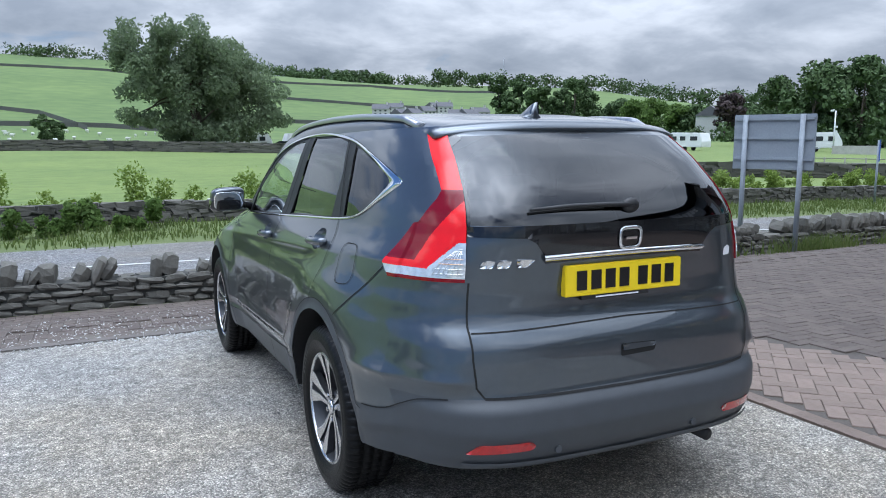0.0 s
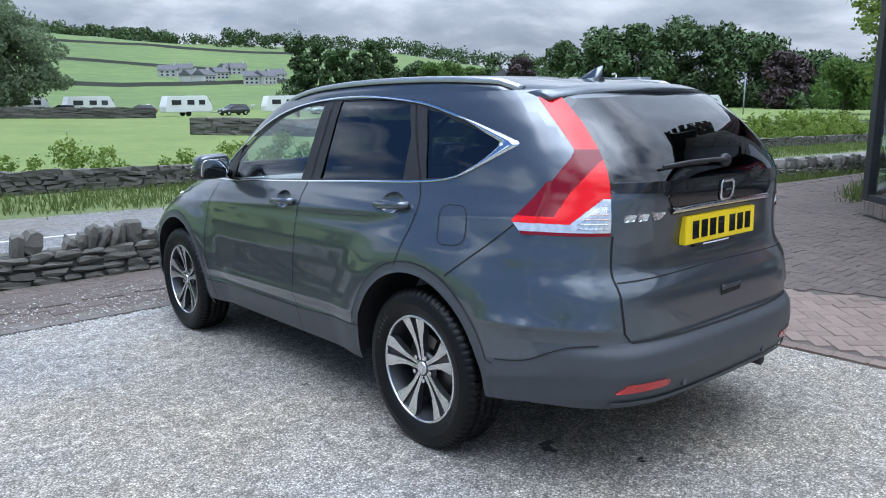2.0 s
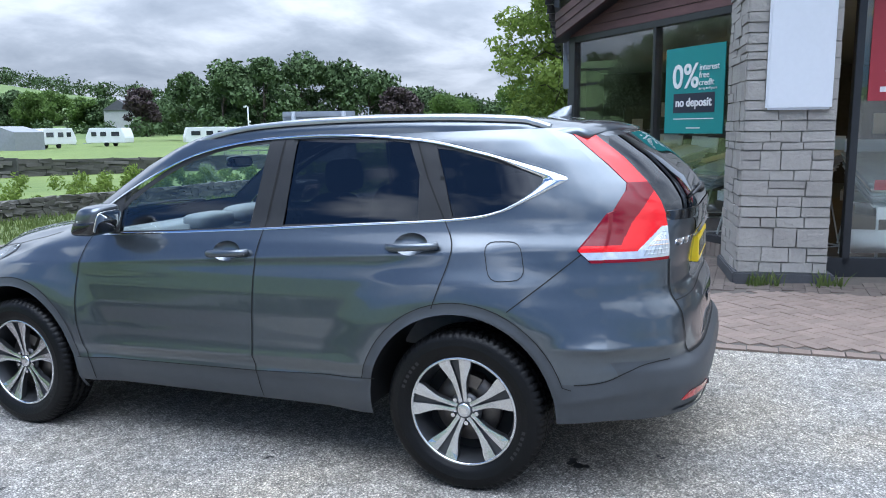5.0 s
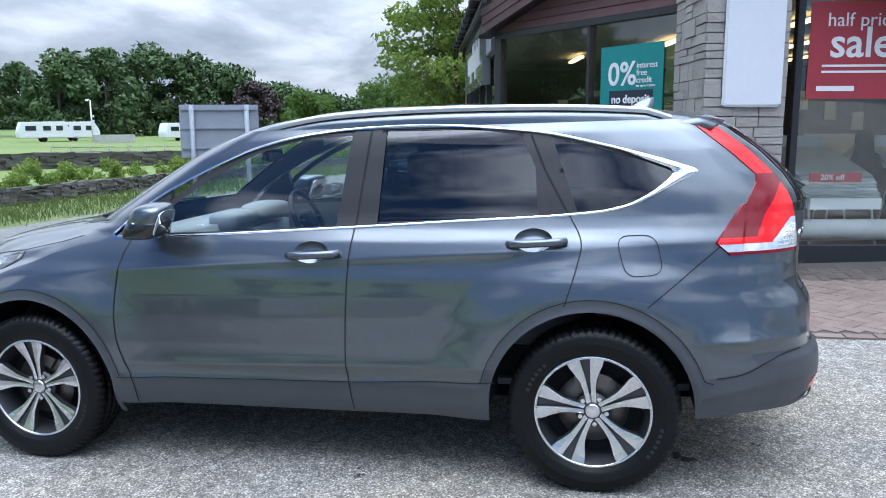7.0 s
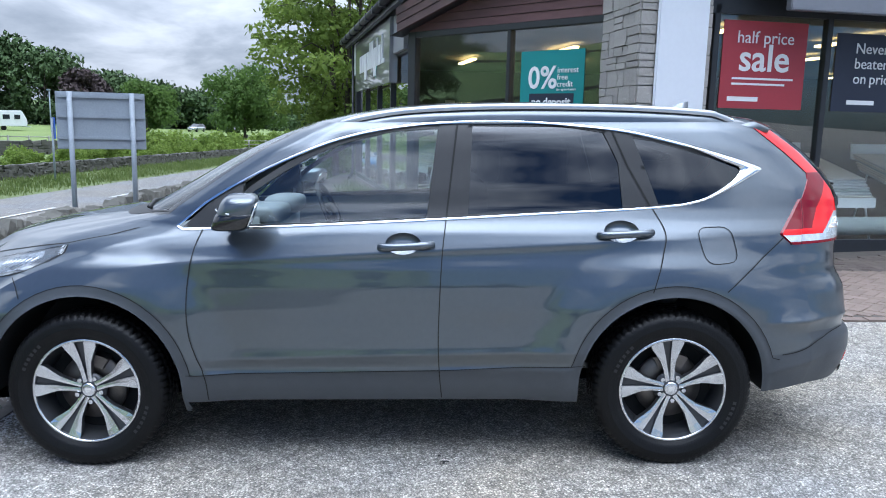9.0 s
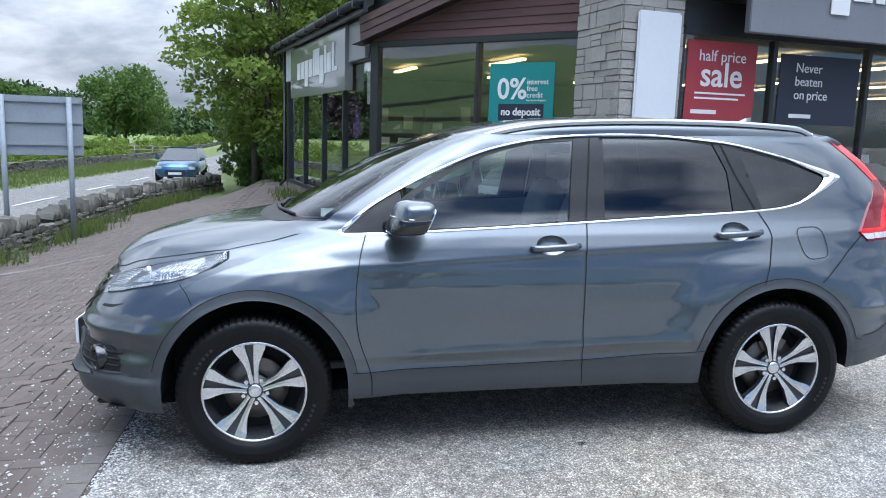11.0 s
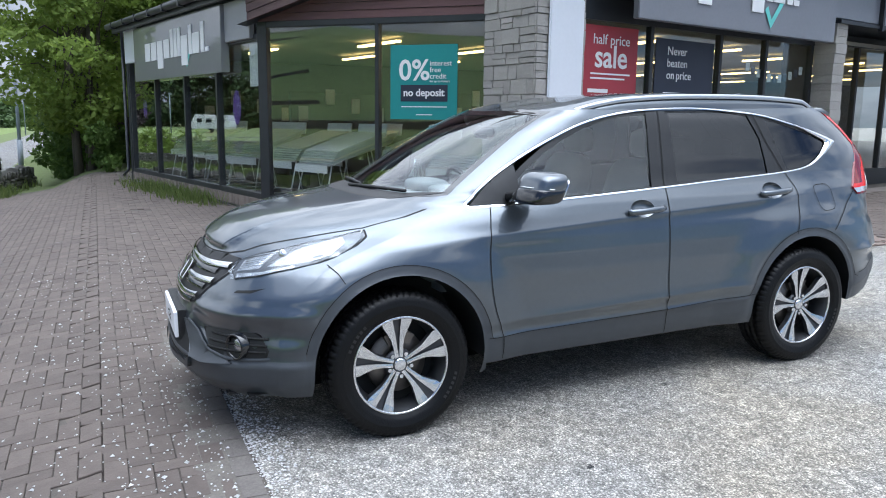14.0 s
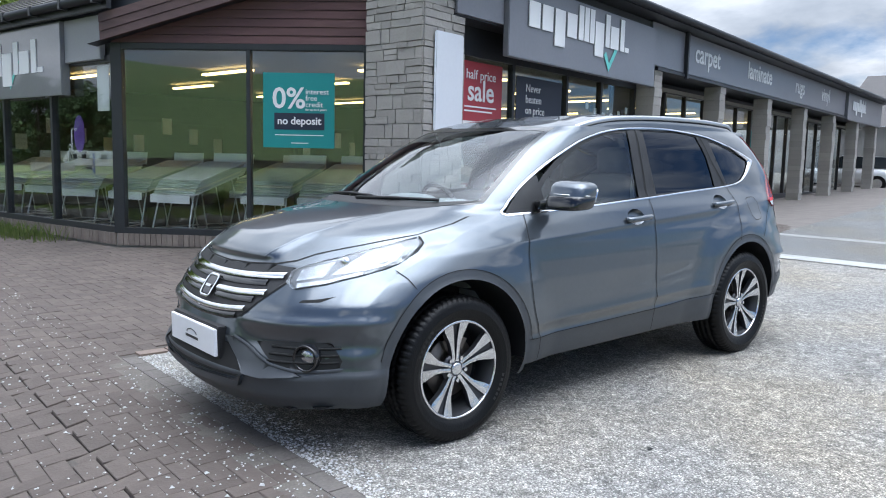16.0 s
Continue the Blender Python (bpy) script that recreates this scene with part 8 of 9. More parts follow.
# ---- road sign seen from behind ----
SIGNG = M("galvanised_grey", (0.27, 0.30, 0.335), 0.60, metal=0.1, var=0.12, scale=3)
BLUE = M("blue_sign_face", (0.03, 0.10, 0.42), 0.5, var=0.05)
board = empty("road_sign", "large grey road sign on two posts, seen from behind", "sign")
bz = ground_z(9.9, 6.7)
BMX = wall_m(Vector((9.45, 7.75, 0)), Vector((0.40, -1.0, 0)))
for s in (0.18, 1.20):
    tube("post", [BMX @ Vector((s, 0.05, bz - 0.3)), BMX @ Vector((s, 0.05, 1.93))], 0.045, SIGNG, board, seg=12)
box("panel", (-0.05, 0.10, 0.92), (1.42, 0.13, 1.93), SIGNG, board, BMX, bevel=0.008)
for z in (1.12, 1.50, 1.85):
    box("rail", (-0.02, 0.07, z - 0.025), (1.39, 0.10, z + 0.025), SIGNG, board, BMX)
street_lamp = empty("street_lamp", "tall grey street lamp rising beside the roadside trees", "street lamp", m=Matrix.Translation((33.2, 6.85, ground_z(33.2, 6.85))))
tube("pole", [(0, 0, -0.3), (0, 0, 3.2), (0, 0, 7.35)], 0.085, SIGNG, street_lamp, seg=12, r2=0.045)
tube("base_sleeve", [(0, 0, -0.2), (0, 0, 1.1)], 0.11, SIGNG, street_lamp, seg=12)
tube("arm", [(0, 0, 7.28), (0.02, 0.35, 7.42), (0.04, 0.85, 7.46)], 0.035, SIGNG, street_lamp, seg=8)
part("lamp_head", superbox(bmesh.new(), (0.05, 1.12, 7.44), (0.13, 0.34, 0.07), 0.6), SIGNG, street_lamp, smooth=True)
small_sign = empty("blue_sign", "small blue road sign on a post across the road", "sign")
tube("post", [(24.5, 15.4, -1.2), (24.5, 15.4, 1.38)], 0.04, SIGNG, small_sign, seg=8)
BS = pose(24.5, 15.36, 0, 0, 0, 35)
box("face", (-0.28, -0.03, 0.62), (0.28, 0.0, 1.40), BLUE, small_sign, BS)
box("symbol_bar", (-0.18, -0.038, 1.08), (0.18, -0.031, 1.30), LETTER, small_sign, BS)
box("symbol_bar", (-0.14, -0.038, 0.72), (0.14, -0.031, 0.90), LETTER, small_sign, BS)

# ---- parked caravans and cars on the far field, passing car on the road ----
CARAVAN = M("white_caravan_body", (0.72, 0.73, 0.74), 0.4, var=0.05)
DARKWIN = M("dark_window", (0.02, 0.025, 0.03), 0.15, var=0.1, coat=0.5)


def polar(az, d):
    return -3.0 + d * math.sin(radians(az)), -1.5 + d * math.cos(radians(az))


def caravan(az, d, turn, L=6.2):
    x, y = polar(az, d)
    c = empty("caravan", "white touring caravan parked in the field", "caravan", "parked caravans", m=Matrix.Translation((x, y, ground_z(x, y))) @ Matrix.Rotation(radians(turn), 4, "Z"))
    bm = bmesh.new()
    prof = [(-L / 2, 0.5), (-L / 2 - 0.05, 1.3), (-L / 2 + 0.35, 2.55), (L / 2 - 0.75, 2.62), (L / 2 - 0.1, 1.5), (L / 2, 0.9), (L / 2 - 0.15, 0.5)]
    for yy in (-1.12, 1.12):
        for px, pz in prof:
            bm.verts.new((px, yy, pz))
    bm.verts.ensure_lookup_table()
    n = len(prof)
    bm.faces.new([bm.verts[i] for i in range(n)])
    bm.faces.new([bm.verts[n + i] for i in range(n)][::-1])
    for i in range(n):
        bm.faces.new((bm.verts[i], bm.verts[n + i], bm.verts[n + (i + 1) % n], bm.verts[(i + 1) % n]))
    bmesh.ops.recalc_face_normals(bm, faces=bm.faces)
    bmesh.ops.bevel(bm, geom=bm.edges[:], offset=0.08, segments=2, affect="EDGES")
    part("body", bm, CARAVAN, c)
    for x0, x1 in ((-L * 0.38, -L * 0.18), (-L * 0.05, L * 0.10), (L * 0.2, L * 0.33)):
        for yy in (-1.14, 1.14):
            box("window", (x0, yy - 0.02, 1.45), (x1, yy + 0.02, 2.05), DARKWIN, c, bevel=0.01)
    box("front_window", (L / 2 - 0.42, -0.9, 1.62), (L / 2 - 0.24, 0.9, 2.15), DARKWIN, c)
    for yy in (-1.0, 1.0):
        bm = bmesh.new()
        bmesh.ops.create_cone(bm, cap_ends=True, segments=16, radius1=0.34, radius2=0.34, depth=0.2, matrix=Matrix.Translation((-0.2, yy, 0.34)) @ Matrix.Rotation(math.pi / 2, 4, "X"))
        part("wheel", bm, RUBBER, c)
    tube("drawbar", [(L / 2 - 0.2, 0, 0.5), (L / 2 + 1.2, 0, 0.42)], 0.05, SIGNG, c, seg=6)


def small_car(name, label, m, mat, L=4.3, group=""):
    """A whole small car: lofted body, dark glasshouse, wheels, lamps."""
    c = empty(name, label, "car", group, m=m)
    secs = [(-L / 2, 0.45, 0.80, 0.72), (-L / 2 + 0.12, 0.30, 0.95, 0.80), (-L * 0.22, 0.28, 0.98, 0.86), (L * 0.12, 0.28, 0.96, 0.87), (L * 0.33, 0.28, 0.92, 0.86), (L / 2 - 0.15, 0.30, 0.80, 0.78), (L / 2, 0.42, 0.66, 0.66)]
    bm = bmesh.new()
    rows = []
    for y, z0, z1, w in secs:
        rows.append([bm.verts.new(p) for p in ((-w * 0.92, y, z0), (-w, y, (z0 + z1) / 2), (-w * 0.93, y, z1), (w * 0.93, y, z1), (w, y, (z0 + z1) / 2), (w * 0.92, y, z0))])
    for a, b in zip(rows, rows[1:]):
        for i in range(6):
            bm.faces.new((a[i], b[i], b[(i + 1) % 6], a[(i + 1) % 6]))
    bm.faces.new(rows[0][::-1])
    bm.faces.new(rows[-1])
    bmesh.ops.recalc_face_normals(bm, faces=bm.faces)
    bmesh.ops.bevel(bm, geom=bm.edges[:], offset=0.06, segments=2, affect="EDGES")
    part("body", bm, mat, c, smooth=True)
    bm = bmesh.new()
    rows = [[bm.verts.new(p) for p in ((-w, y, z), (w, y, z))] for y, z, w in ((-L * 0.46, 0.96, 0.78), (-L * 0.38, 1.42, 0.58), (L * 0.02, 1.47, 0.60), (L * 0.24, 0.95, 0.78))]
    for a, b in zip(rows, rows[1:]):
        bm.faces.new((a[0], a[1], b[1], b[0]))
    bm.faces.new([q[0] for q in rows])
    bm.faces.new([q[1] for q in rows][::-1])
    part("glasshouse", bm, DARKWIN, c)
    mesh("roof", [(-0.60, -L * 0.37, 1.43), (0.60, -L * 0.37, 1.43), (0.62, L * 0.03, 1.485), (-0.62, L * 0.03, 1.485), (-0.60, -L * 0.37, 1.41), (0.60, -L * 0.37, 1.41), (0.62, L * 0.03, 1.46), (-0.62, L * 0.03, 1.46)], [(0, 1, 2, 3), (0, 4, 5, 1), (1, 5, 6, 2), (2, 6, 7, 3), (3, 7, 4, 0)], mat, c)
    for s in (-1, 1):
        for y in (-L * 0.30, L * 0.31):
            bm = bmesh.new()
            bmesh.ops.create_cone(bm, cap_ends=True, segments=22, radius1=0.33, radius2=0.33, depth=0.22, matrix=Matrix.Translation((s * 0.77, y, 0.33)) @ Matrix.Rotation(math.pi / 2, 4, "Y"))
            wh = part("wheel", bm, RUBBER, c)
            bm = bmesh.new()
            bmesh.ops.create_cone(bm, cap_ends=True, segments=18, radius1=0.2, radius2=0.2, depth=0.23, matrix=Matrix.Translation((s * 0.775, y, 0.33)) @ Matrix.Rotation(math.pi / 2, 4, "Y"))
            part("rim", bm, ALLOY, wh)
        box("headlamp", (s * 0.66 - 0.14, L / 2 - 0.13, 0.62), (s * 0.66 + 0.12, L / 2 - 0.02, 0.74), CLEAR, c, bevel=0.02)
        box("tail_lamp", (s * 0.62 - 0.12, -L / 2 - 0.01, 0.68), (s * 0.62 + 0.12, -L / 2 + 0.10, 0.86), RED, c, bevel=0.02)
        box("door_mirror", (s * 0.92 - 0.10, L * 0.16, 0.95), (s * 0.92 + 0.10, L * 0.16 + 0.12, 1.08), mat, c, bevel=0.03)
    box("grille", (-0.42, L / 2 - 0.04, 0.40), (0.42, L / 2 + 0.015, 0.62), BLACK, c, bevel=0.03)
    box("front_plate", (-0.26, L / 2 + 0.016, 0.40), (0.26, L / 2 + 0.025, 0.50), WHITE, c)
    return c


BLUEC = M("blue_car_paint", (0.035, 0.13, 0.24), 0.3, metal=0.5, var=0.05, coat=1.0)
small_car("passing_car", "bright blue hatchback coming along the road", Matrix.Translation((30.9, 8.35, ground_z(30.9, 8.35))) @ Matrix.Rotation(radians(91), 4, "Z"), BLUEC, 4.4)
for az, d, tn in ((9.0, 112, -3), (16.0, 112, 4), (22.3, 105, 0), (29.2, 108, -8), (34.0, 112, 5), (12.0, 113, -3), (44.0, 118, 100), (40.5, 112, 8), (37.6, 108, 15), (50.4, 113, -40), (52.2, 116, -38), (59.1, 118, -30)):
    caravan(az, d, tn)
GREYC = M("dark_car_paint", (0.03, 0.035, 0.045), 0.3, metal=0.5, var=0.05, coat=1.0)
SILVERC = M("silver_car_paint", (0.45, 0.46, 0.48), 0.3, metal=0.6, var=0.05, coat=1.0)
for az, d, tn, m in ((14.2, 110, 70, GREYC), (19.2, 108, 60, GREYC), (25.5, 107, 100, GREYC), (32.0, 108, 80, SILVERC), (36.0, 104, 90, SILVERC), (71.5, 150, 80, SILVERC), (74.0, 150, 85, GREYC)):
    x, y = polar(az, d)
    small_car("parked_car", "car parked among the caravans", Matrix.Translation((x, y, ground_z(x, y))) @ Matrix.Rotation(radians(tn), 4, "Z"), m, 4.3, "cars in the field")
WHITEC = M("white_car_paint", (0.70, 0.71, 0.72), 0.3, var=0.03, coat=1.0)
small_car("parked_car", "white car parked at the end of the arcade", SM @ Matrix.Translation((28.1, 1.3, 0.55)), WHITEC, 4.3)
x, y = polar(54.6, 108)
pen = box("pale_block_wall", (-2.6, -0.15, -0.2), (2.6, 0.15, 1.05), M("pale_block", (0.42, 0.41, 0.38), 0.9, var=0.2, scale=1.5, bump=0.3), None, Matrix.Translation((x, y, ground_z(x, y))) @ Matrix.Rotation(radians(-36), 4, "Z"), bevel=0.03)
tagged(pen, "low pale block wall beside the caravans", "wall")
x, y = polar(53.3, 112)
camera_post = empty("camera_post", "tall white post with watch cameras by the caravans", "post", m=Matrix.Translation((x, y, ground_z(x, y))))
tube("post", [(0, 0, -0.3), (0, 0, 5.4)], 0.09, CARAVAN, camera_post, seg=8)
tube("arm", [(0, 0, 5.3), (-0.35, 0, 5.55), (-0.6, 0, 5.45)], 0.06, CARAVAN, camera_post, seg=6)
box("housing", (-0.85, -0.14, 5.25), (-0.5, 0.14, 5.5), CARAVAN, camera_post, bevel=0.04)
for z in (3.2, 2.6):
    box("housing", (0.08, -0.14, z), (0.45, 0.14, z + 0.28), CARAVAN, camera_post, bevel=0.04)
AWN = M("grey_awning_canvas", (0.25, 0.26, 0.28), 0.9, var=0.15)
x, y = polar(38.6, 104)
aw = mesh("caravan_awning", [(x - 2, y - 1.5, ground_z(x, y)), (x + 2, y - 1.5, ground_z(x, y)), (x + 2, y + 1.5, ground_z(x, y)), (x - 2, y + 1.5, ground_z(x, y)), (x - 2, y - 1.5, 1.6), (x + 2, y - 1.5, 1.6), (x + 1.8, y + 1.5, 2.3), (x - 1.8, y + 1.5, 2.3)], [(0, 1, 5, 4), (1, 2, 6, 5), (2, 3, 7, 6), (3, 0, 4, 7), (4, 5, 6, 7)], AWN)
tagged(aw, "grey canvas awning beside a caravan", "awning")

# ---- far houses, sheep, lamp masts, hill walls ----
RENDER = M("white_house_wall", (0.45, 0.45, 0.44), 0.8, var=0.08)
SLATE = M("house_slate", (0.10, 0.10, 0.11), 0.8, var=0.15)


def house(az, d, w, dep, h, turn):
    x, y = polar(az, d)
    c = empty("house", "far white cottage with a grey slate roof", "house", "far houses", m=Matrix.Translation((x, y, ground_z(x, y) - 0.5)) @ Matrix.Rotation(radians(turn), 4, "Z"))
    box("wall", (-w / 2, -dep / 2, 0), (w / 2, dep / 2, h), RENDER, c)
    r_ = h + dep * 0.36
    mesh("roof", [(-w / 2 - 0.3, -dep / 2 - 0.3, h), (w / 2 + 0.3, -dep / 2 - 0.3, h), (w / 2 + 0.3, 0, r_), (-w / 2 - 0.3, 0, r_), (w / 2 + 0.3, dep / 2 + 0.3, h), (-w / 2 - 0.3, dep / 2 + 0.3, h)], [(0, 1, 2, 3), (3, 2, 4, 5), (1, 4, 2), (0, 3, 5)], SLATE, c)
    box("chimney", (w * 0.3, -0.4, r_ - 0.6), (w * 0.3 + 0.8, 0.4, r_ + 0.9), RENDER, c)
    for i in range(3):
        for z in (h * 0.22, h * 0.62):
            box("window", (-w * 0.36 + i * w * 0.3, -dep / 2 - 0.06, z), (-w * 0.36 + i * w * 0.3 + 0.9, -dep / 2 - 0.01, z + h * 0.2), DARKWIN, c)


hr = random.Random(21)
for i in range(10):
    house(21.2 + 0.78 * i + hr.uniform(-0.2, 0.2), hr.uniform(300, 375), hr.uniform(6, 8.5), 6, hr.uniform(2.7, 3.6), hr.uniform(-50, 50))
house(45.2, 235, 9, 8, 7, 30)
SHEEPM = M("sheep_fleece", (0.6, 0.6, 0.56), 0.95, var=0.1)
rs_ = random.Random(12)
for i in range(46):
    x, y = polar(rs_.uniform(-5, 30), rs_.uniform(165, 235))
    bm = superbox(bmesh.new(), (0, 0, 0.62), (0.55, 0.26, 0.30), 0.8, 10, 6)
    superbox(bm, (0.62, 0, 0.78), (0.17, 0.11, 0.13), 0.9, 8, 5)
    for lx in (-0.3, 0.3):
        for ly in (-0.13, 0.13):
            bm_tube(bm, [(lx, ly, 0.4), (lx, ly, -0.1)], 0.05, 5)
    bmesh.ops.transform(bm, matrix=Matrix.Translation((x, y, ground_z(x, y))) @ Matrix.Rotation(rs_.uniform(0, 6.28), 4, "Z"), verts=bm.verts)
    tagged(part("sheep", bm, SHEEPM, None), "white sheep grazing far off on the pasture", "sheep", "grazing sheep")
for az, d, h in ((62.0, 118, 5.6), (83.6, 140, 12), (85.2, 140, 11)):
    x, y = polar(az, d)
    lm = empty("lamp_mast", "thin pale mast with a lamp head", "mast", "far masts", m=Matrix.Translation((x, y, ground_z(x, y))))
    tube("pole", [(0, 0, -0.5), (0, 0, h)], 0.09, SIGNG, lm, seg=8)
    box("lamp_head", (-0.5, -0.12, h - 0.1), (0.2, 0.12, h + 0.12), SIGNG, lm, bevel=0.03)
x, y = polar(30.0, 620)
mast = empty("radio_mast", "thin radio mast on the far ridge", "mast", m=Matrix.Translation((x, y, ground_z(x, y))))
tube("pole", [(0, 0, -1), (0, 0, 24)], 0.35, SIGNG, mast, seg=6, r2=0.2)
HW = M("hill_wall_stone", (0.10, 0.10, 0.095), 0.95, var=0.2)
for i, pl in enumerate((((-14, 260), (2, 250), (9, 232)), ((-14, 380), (-2, 300), (1, 236)), ((4, 470), (14, 420), (26, 380)), ((-14, 560), (4, 520), (20, 560), (30, 520)), ((8, 300), (18, 290), (30, 330)))):
    V, F = [], []
    P = []
    for (a0, d0), (a1, d1) in zip(pl, pl[1:]):
        for t in np.linspace(0, 1, 26)[:-1]:
            P.append(polar(a0 + (a1 - a0) * t, d0 + (d1 - d0) * t))
    for x, y in P:
        z = ground_z(x, y)
        V += [(x, y - 0.5, z - 1), (x, y - 0.5, z + 1.4), (x, y + 0.5, z + 1.4), (x, y + 0.5, z - 1)]
    for k in range(len(P) - 1):
        for q in range(3):
            a = 4 * k + q
            F.append((a, a + 1, a + 5, a + 4))
    tagged(mesh("hill_wall", V, F, HW), "dark stone wall dividing the far pastures", "wall", kind="structure")
FENCE = M("weathered_fence_wood", (0.25, 0.24, 0.22), 0.9, var=0.2)
fence = empty("field_fence", "pale rail fence and gate at the caravan field", "fence")
for i in range(22):
    x, y = polar(50 + 1.2 * i, 62 + 0.6 * i)
    x2, y2 = polar(50 + 1.2 * (i + 1), 62 + 0.6 * (i + 1))
    tube("post", [(x, y, ground_z(x, y) - 0.2), (x, y, ground_z(x, y) + 1.15)], 0.06, FENCE, fence, seg=6)
    for z in (0.4, 0.72, 1.05):
        tube("rail", [(x, y, ground_z(x, y) + z), (x2, y2, ground_z(x2, y2) + z)], 0.035, FENCE, fence, seg=5)

# ---- smoother tarmac lane past the bays, worn pale edges, footway along the arcade ----
LANE = tarmac_mat("lane_tarmac", (0.16, 0.165, 0.165), (0.23, 0.23, 0.225), 160)
WORN = M("worn_pale_edge", (0.36, 0.36, 0.34), 0.9, var=0.3, scale=3, bump=0.3)
FOOT = M("footway_blocks", (0.12, 0.105, 0.095), 0.88, col2=(0.20, 0.175, 0.158), scale=3.0, bump=0.4, bscale=12)


def sheet(name, label, pts, lift, mat, cat):
    ob = mesh(name, [(x, y, ground_z(x, y) + lift) for x, y in pts], [tuple(range(len(pts)))], mat)
    return tagged(ob, label, cat, kind="structure")


sheet("lane", "smooth dark tarmac lane beside the parking bays", [(-30, -29), (8.2, -29), (6.2, -22), (4.4, -16.4), (2.9, -8.3), (1.75, -4.95), (-30, -4.8)], 0.006, LANE, "lane")
sheet("footway", "brown block footway along the arcade", [(8.2, -29), (10.5, -29), (6.4, -12.3), (5.45, -6.6), (4.6, -6.5), (1.75, -6.5), (1.75, -4.95), (2.9, -8.3), (4.4, -16.4), (6.2, -22)], 0.004, FOOT, "footway")
sheet("worn_edge", "pale worn joint between the tarmac surfaces", [(-12, -5.35), (1.6, -5.3), (1.6, -4.88), (-12, -4.9)], 0.010, WORN, "joint")
sheet("worn_line", "faded pale line across the lane", [(-12, -8.05), (2.75, -7.95), (2.7, -7.65), (-12, -7.7)], 0.011, M("faded_line", (0.28, 0.28, 0.265), 0.9, var=0.35, scale=4), "line")
sheet("sand_strip", "sandy joint beside the brick edging", [(-4.6, 3.412), (1.72, 3.412), (1.72, 3.56), (-4.6, 3.56)], 0.0085, M("sandy_joint", (0.13, 0.115, 0.10), 0.95, var=0.3, scale=9, bump=0.3), "joint")

# ---- block paving: bricks in herringbone on the footway, laid last ----
def brick_mesh(name, mat, seed):
    r = random.Random(seed)
    bm = bmesh.new()
    a, b, h, c = 0.0984, 0.0484, 0.009, 0.003
    lo = [bm.verts.new((sx * a, sy * b, -0.02)) for sx, sy in ((-1, -1), (1, -1), (1, 1), (-1, 1))]
    mi = [bm.verts.new((sx * a, sy * b, h - c)) for sx, sy in ((-1, -1), (1, -1), (1, 1), (-1, 1))]
    hi = [bm.verts.new((sx * (a - c), sy * (b - c), h + r.uniform(-0.0015, 0.0015))) for sx, sy in ((-1, -1), (1, -1), (1, 1), (-1, 1))]
    for u, v in ((lo, mi), (mi, hi)):
        for i in range(4):
            bm.faces.new((u[i], u[(i + 1) % 4], v[(i + 1) % 4], v[i]))
    bm.faces.new(hi)
    me = bpy.data.meshes.new(name)
    bm.to_mesh(me)
    bm.free()
    me.materials.append(mat)
    return me


BR_V = [brick_mesh("brick", BRICK_N, k) for k in range(4)]
BR_R = [brick_mesh("brick", BRICK_O, k + 9) for k in range(4)]
pave = empty("paving", "brown block paving in herringbone around the car park", "pavement", kind="structure")


def herring(x0, x1, y0, y1, angle=45.0):
    """Places of the blocks of a herringbone field: x, y, turn."""
    u = 0.1
    c, s = math.cos(radians(angle)), math.sin(radians(angle))
    cx, cy = (x0 + x1) / 2, (y0 + y1) / 2
    R = int(max(x1 - x0, y1 - y0) / u * 0.75) + 4
    for i in range(-R, R):
        for j in range(-R, R):
            k = (i - j) % 4
            if k == 0:
                p, t = (i + 1.0, j + 0.5), 0.0
            elif k == 3:
                p, t = (i + 0.5, j + 1.0), 90.0
            else:
                continue
            a, b = p[0] * u, p[1] * u
            x, y = cx + a * c - b * s, cy + a * s + b * c
            if x0 <= x <= x1 and y0 <= y <= y1:
                yield x, y, t + angle


def tilt_at(x, y):
    e = 0.05
    return Vector((-(ground_z(x + e, y) - ground_z(x - e, y)) / (2 * e), -(ground_z(x, y + e) - ground_z(x, y - e)) / (2 * e), 1)).normalized()


def lay(places, meshes, own_box, limit, joined_mat, seed):
    r = random.Random(seed)
    own = 0
    V, F = [], []
    base = [np.array([v.co[:] for v in m.vertices]) for m in meshes]
    faces = [[tuple(p.vertices) for p in m.polygons] for m in meshes]
    for x, y, t in places:
        k = r.randrange(len(meshes))
        m = Matrix.Translation((x, y, ground_z(x, y) + r.uniform(-0.002, 0.003))) @ Vector((0, 0, 1)).rotation_difference(tilt_at(x, y)).to_matrix().to_4x4() @ Matrix.Rotation(radians(t), 4, "Z") @ Matrix.Rotation(r.uniform(-0.012, 0.012), 4, "X")
        if own < limit and own_box[0] < x < own_box[1] and own_box[2] < y < own_box[3]:
            ob = new("brick", meshes[k])
            ob.matrix_world = m
            ob.parent = pave
            own += 1
        else:
            b = len(V)
            V += [tuple(m @ Vector(p)) for p in base[k]]
            F += [tuple(a + b for a in f) for f in faces[k]]
    ob = mesh("bricks", V, F, joined_mat, pave)
    tagged(ob, kind="stuff")


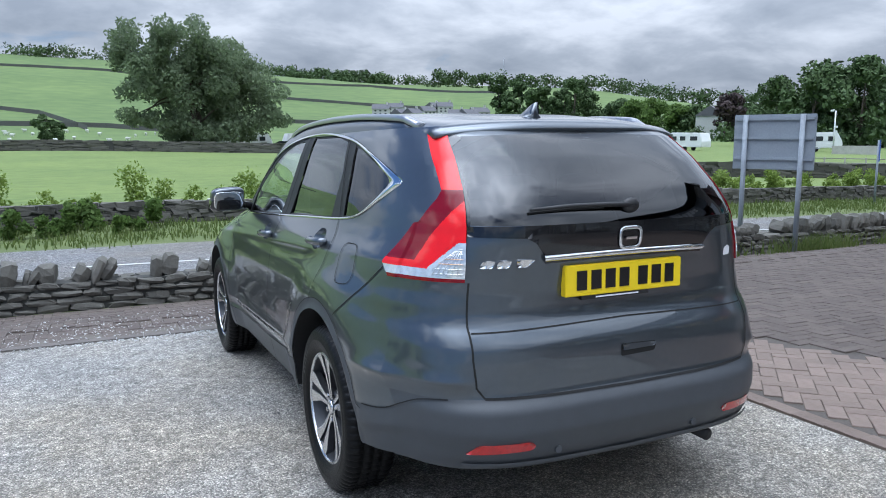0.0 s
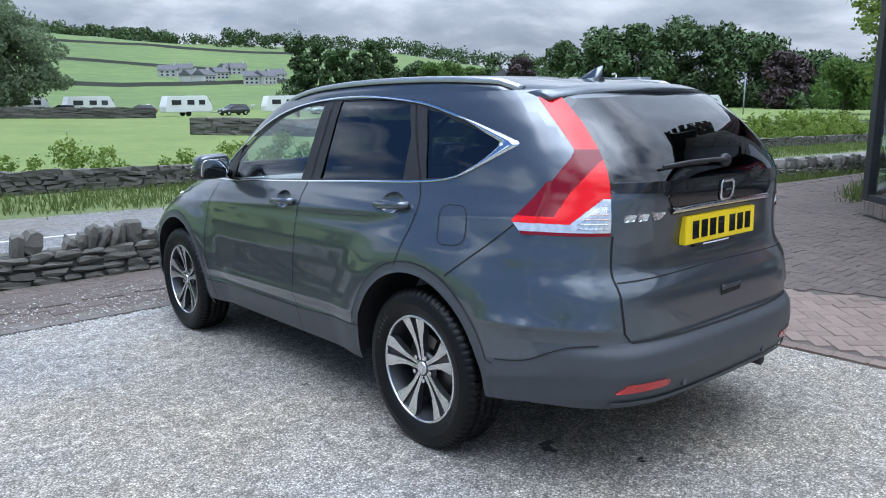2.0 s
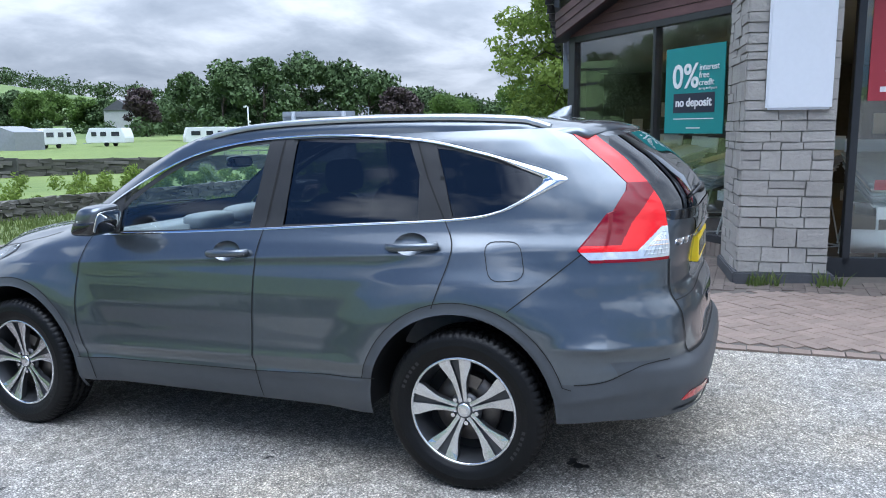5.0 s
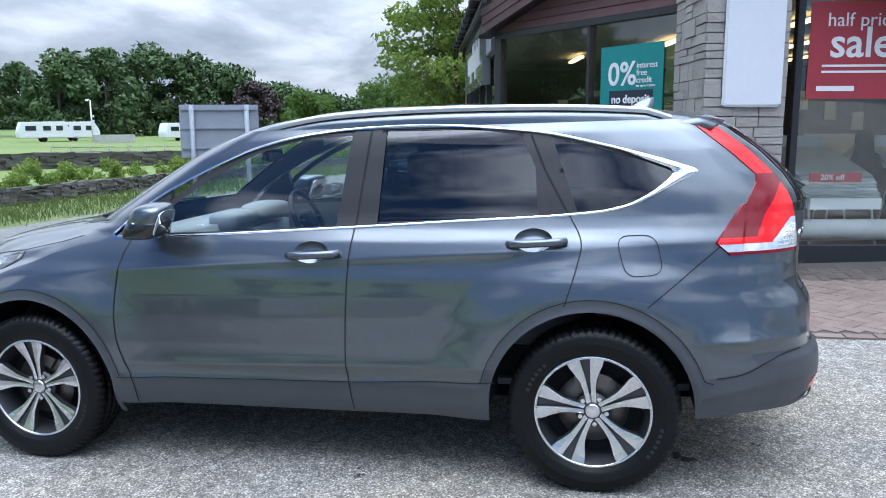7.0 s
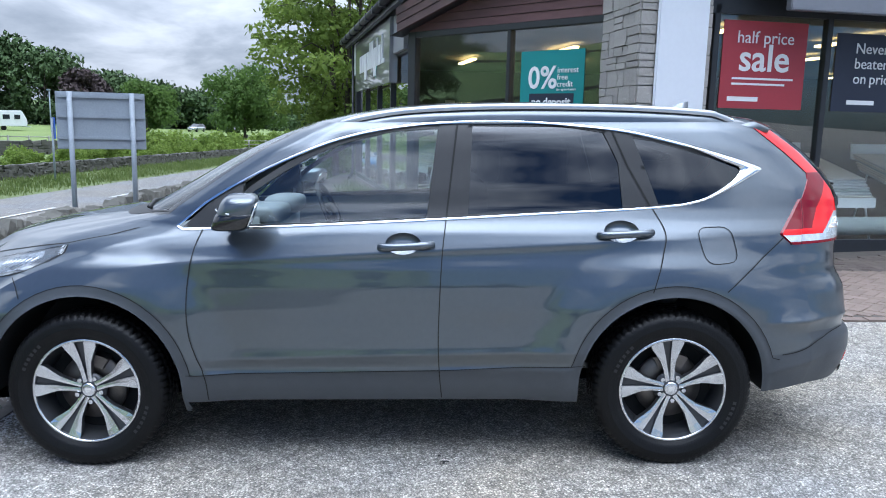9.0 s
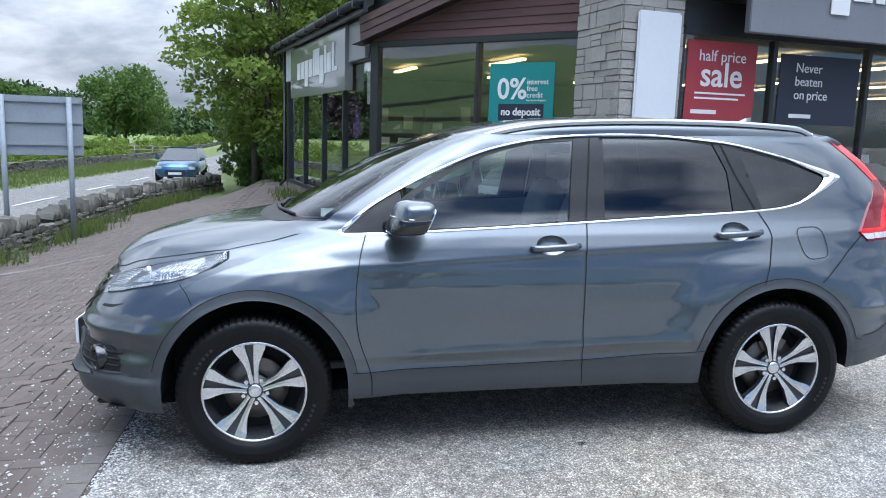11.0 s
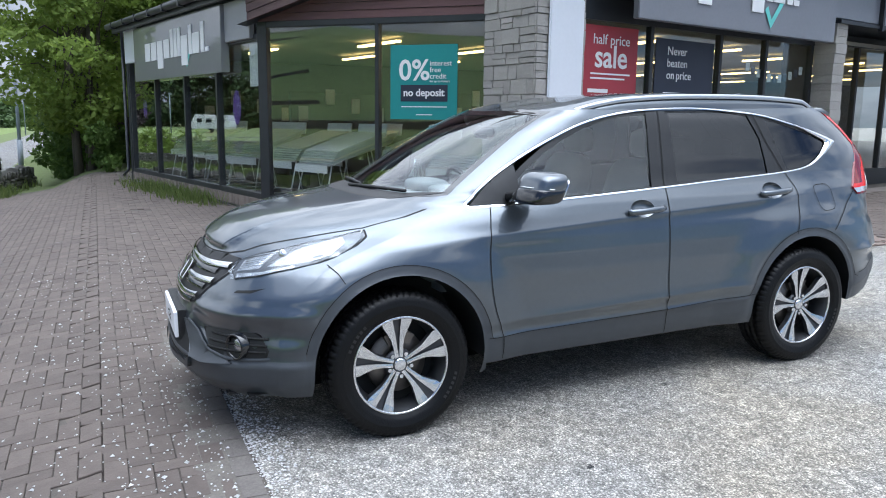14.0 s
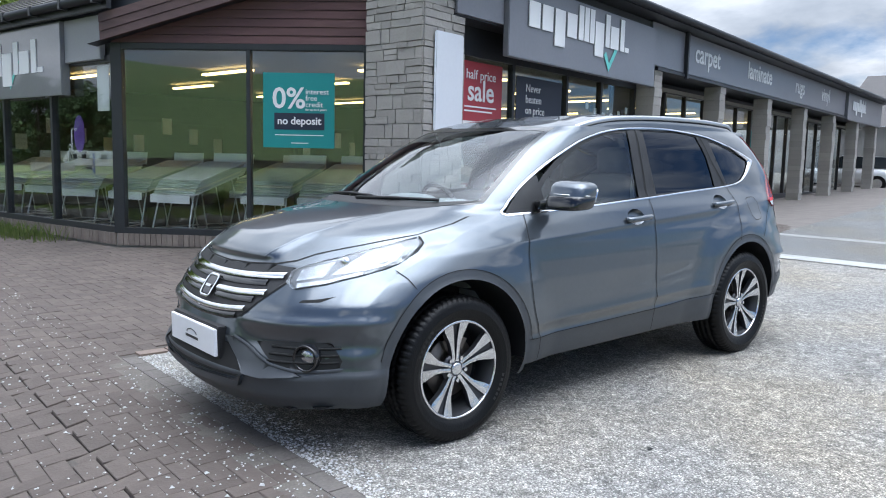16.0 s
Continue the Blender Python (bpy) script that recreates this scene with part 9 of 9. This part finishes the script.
BRICK_RJ = M("paving_brick_red_joined", (0.125, 0.093, 0.076), 0.85, col2=(0.225, 0.172, 0.142), scale=2.2, island=0.8, bump=0.25, bscale=70)
lay([p for p in herring(1.72, 3.62, -4.65, 3.4, 45) if p[0] < 3.1 - 0.4 * (p[1] + 0.0) and p[1] < 1.3], BR_R, (1.7, 3.0, -1.6, 1.2), 100, BRICK_RJ, 2)
lay([p for p in herring(-4.6, 18.0, -9.6, 7.45, 0) if 3.46 < p[1] < wall_line(p[0]) - 0.2 and abs(p[0] - 6.40) > 0.09 or p[0] > 1.74 and p[0] > 1.80 - 0.343 * (p[1] + 4.95) and p[0] < 9 and not (p[0] < min(3.65, 3.2 - 0.4 * p[1]) and -4.7 < p[1] < 1.4) and (p[0] < 4.0 - 0.18 * (p[1] + 1.0) - 0.05 or p[1] > -0.9 and p[0] < 5.2 + (p[1] + 0.9) * 0.98) or p[1] > 1.5 and 7.4 < p[0] < 14.9 and (p[1] - 1.5) * 0.976 - (p[0] - 7.84) * 0.218 > 0.10 and p[0] > 5.2 + (p[1] + 0.9) * 0.98], BR_V, (-1.4, 0.6, 3.5, 6.0), 200, BRICK, 3)
# a worn concrete channel across the paving
CHANNEL = M("worn_concrete_channel", (0.17, 0.158, 0.145), 0.9, var=0.3, scale=5, bump=0.35)
channel = empty("channel", "narrow worn concrete channel across the brick paving", "drain", kind="structure")
for i in range(4):
    y0, y1 = 3.47 + 0.90 * i, 3.47 + 0.90 * (i + 1) - 0.008
    cv = [(6.40 + dx, y, ground_z(6.4, y) + dz) for y in (y0, y1) for dx, dz in ((-0.075, -0.02), (-0.075, 0.013), (-0.02, 0.008), (0.02, 0.008), (0.075, 0.013), (0.075, -0.02))]
    mesh("channel_slab", cv, [(k, k + 6, k + 7, k + 1) for k in range(5)] + [(5, 4, 3, 2, 1, 0), (6, 7, 8, 9, 10, 11)], CHANNEL, channel)
# edging kerb between tarmac and blocks
KERB = M("edging_stone", (0.13, 0.115, 0.104), 0.9, var=0.25, scale=6, bump=0.3)
edge = empty("edging", "flush brick edging between tarmac and paving", "kerb", kind="structure")
for i in range(41):
    y = -4.9 + 0.2 * i
    bm = bm_box(bmesh.new(), (1.605, y + 0.004, ground_z(1.6, y) - 0.05), (1.705, y + 0.196, ground_z(1.6, y + 0.1) + 0.014), None)
    part("edging_brick", bm, BRICK_O, edge)
for i in range(31):
    x = -4.6 + 0.2 * i
    bm = bm_box(bmesh.new(), (x + 0.004, 3.32, ground_z(x, 3.35) - 0.05), (x + 0.196, 3.415, ground_z(x, 3.35) + 0.012), None)
    part("edging_brick", bm, KERB, edge)
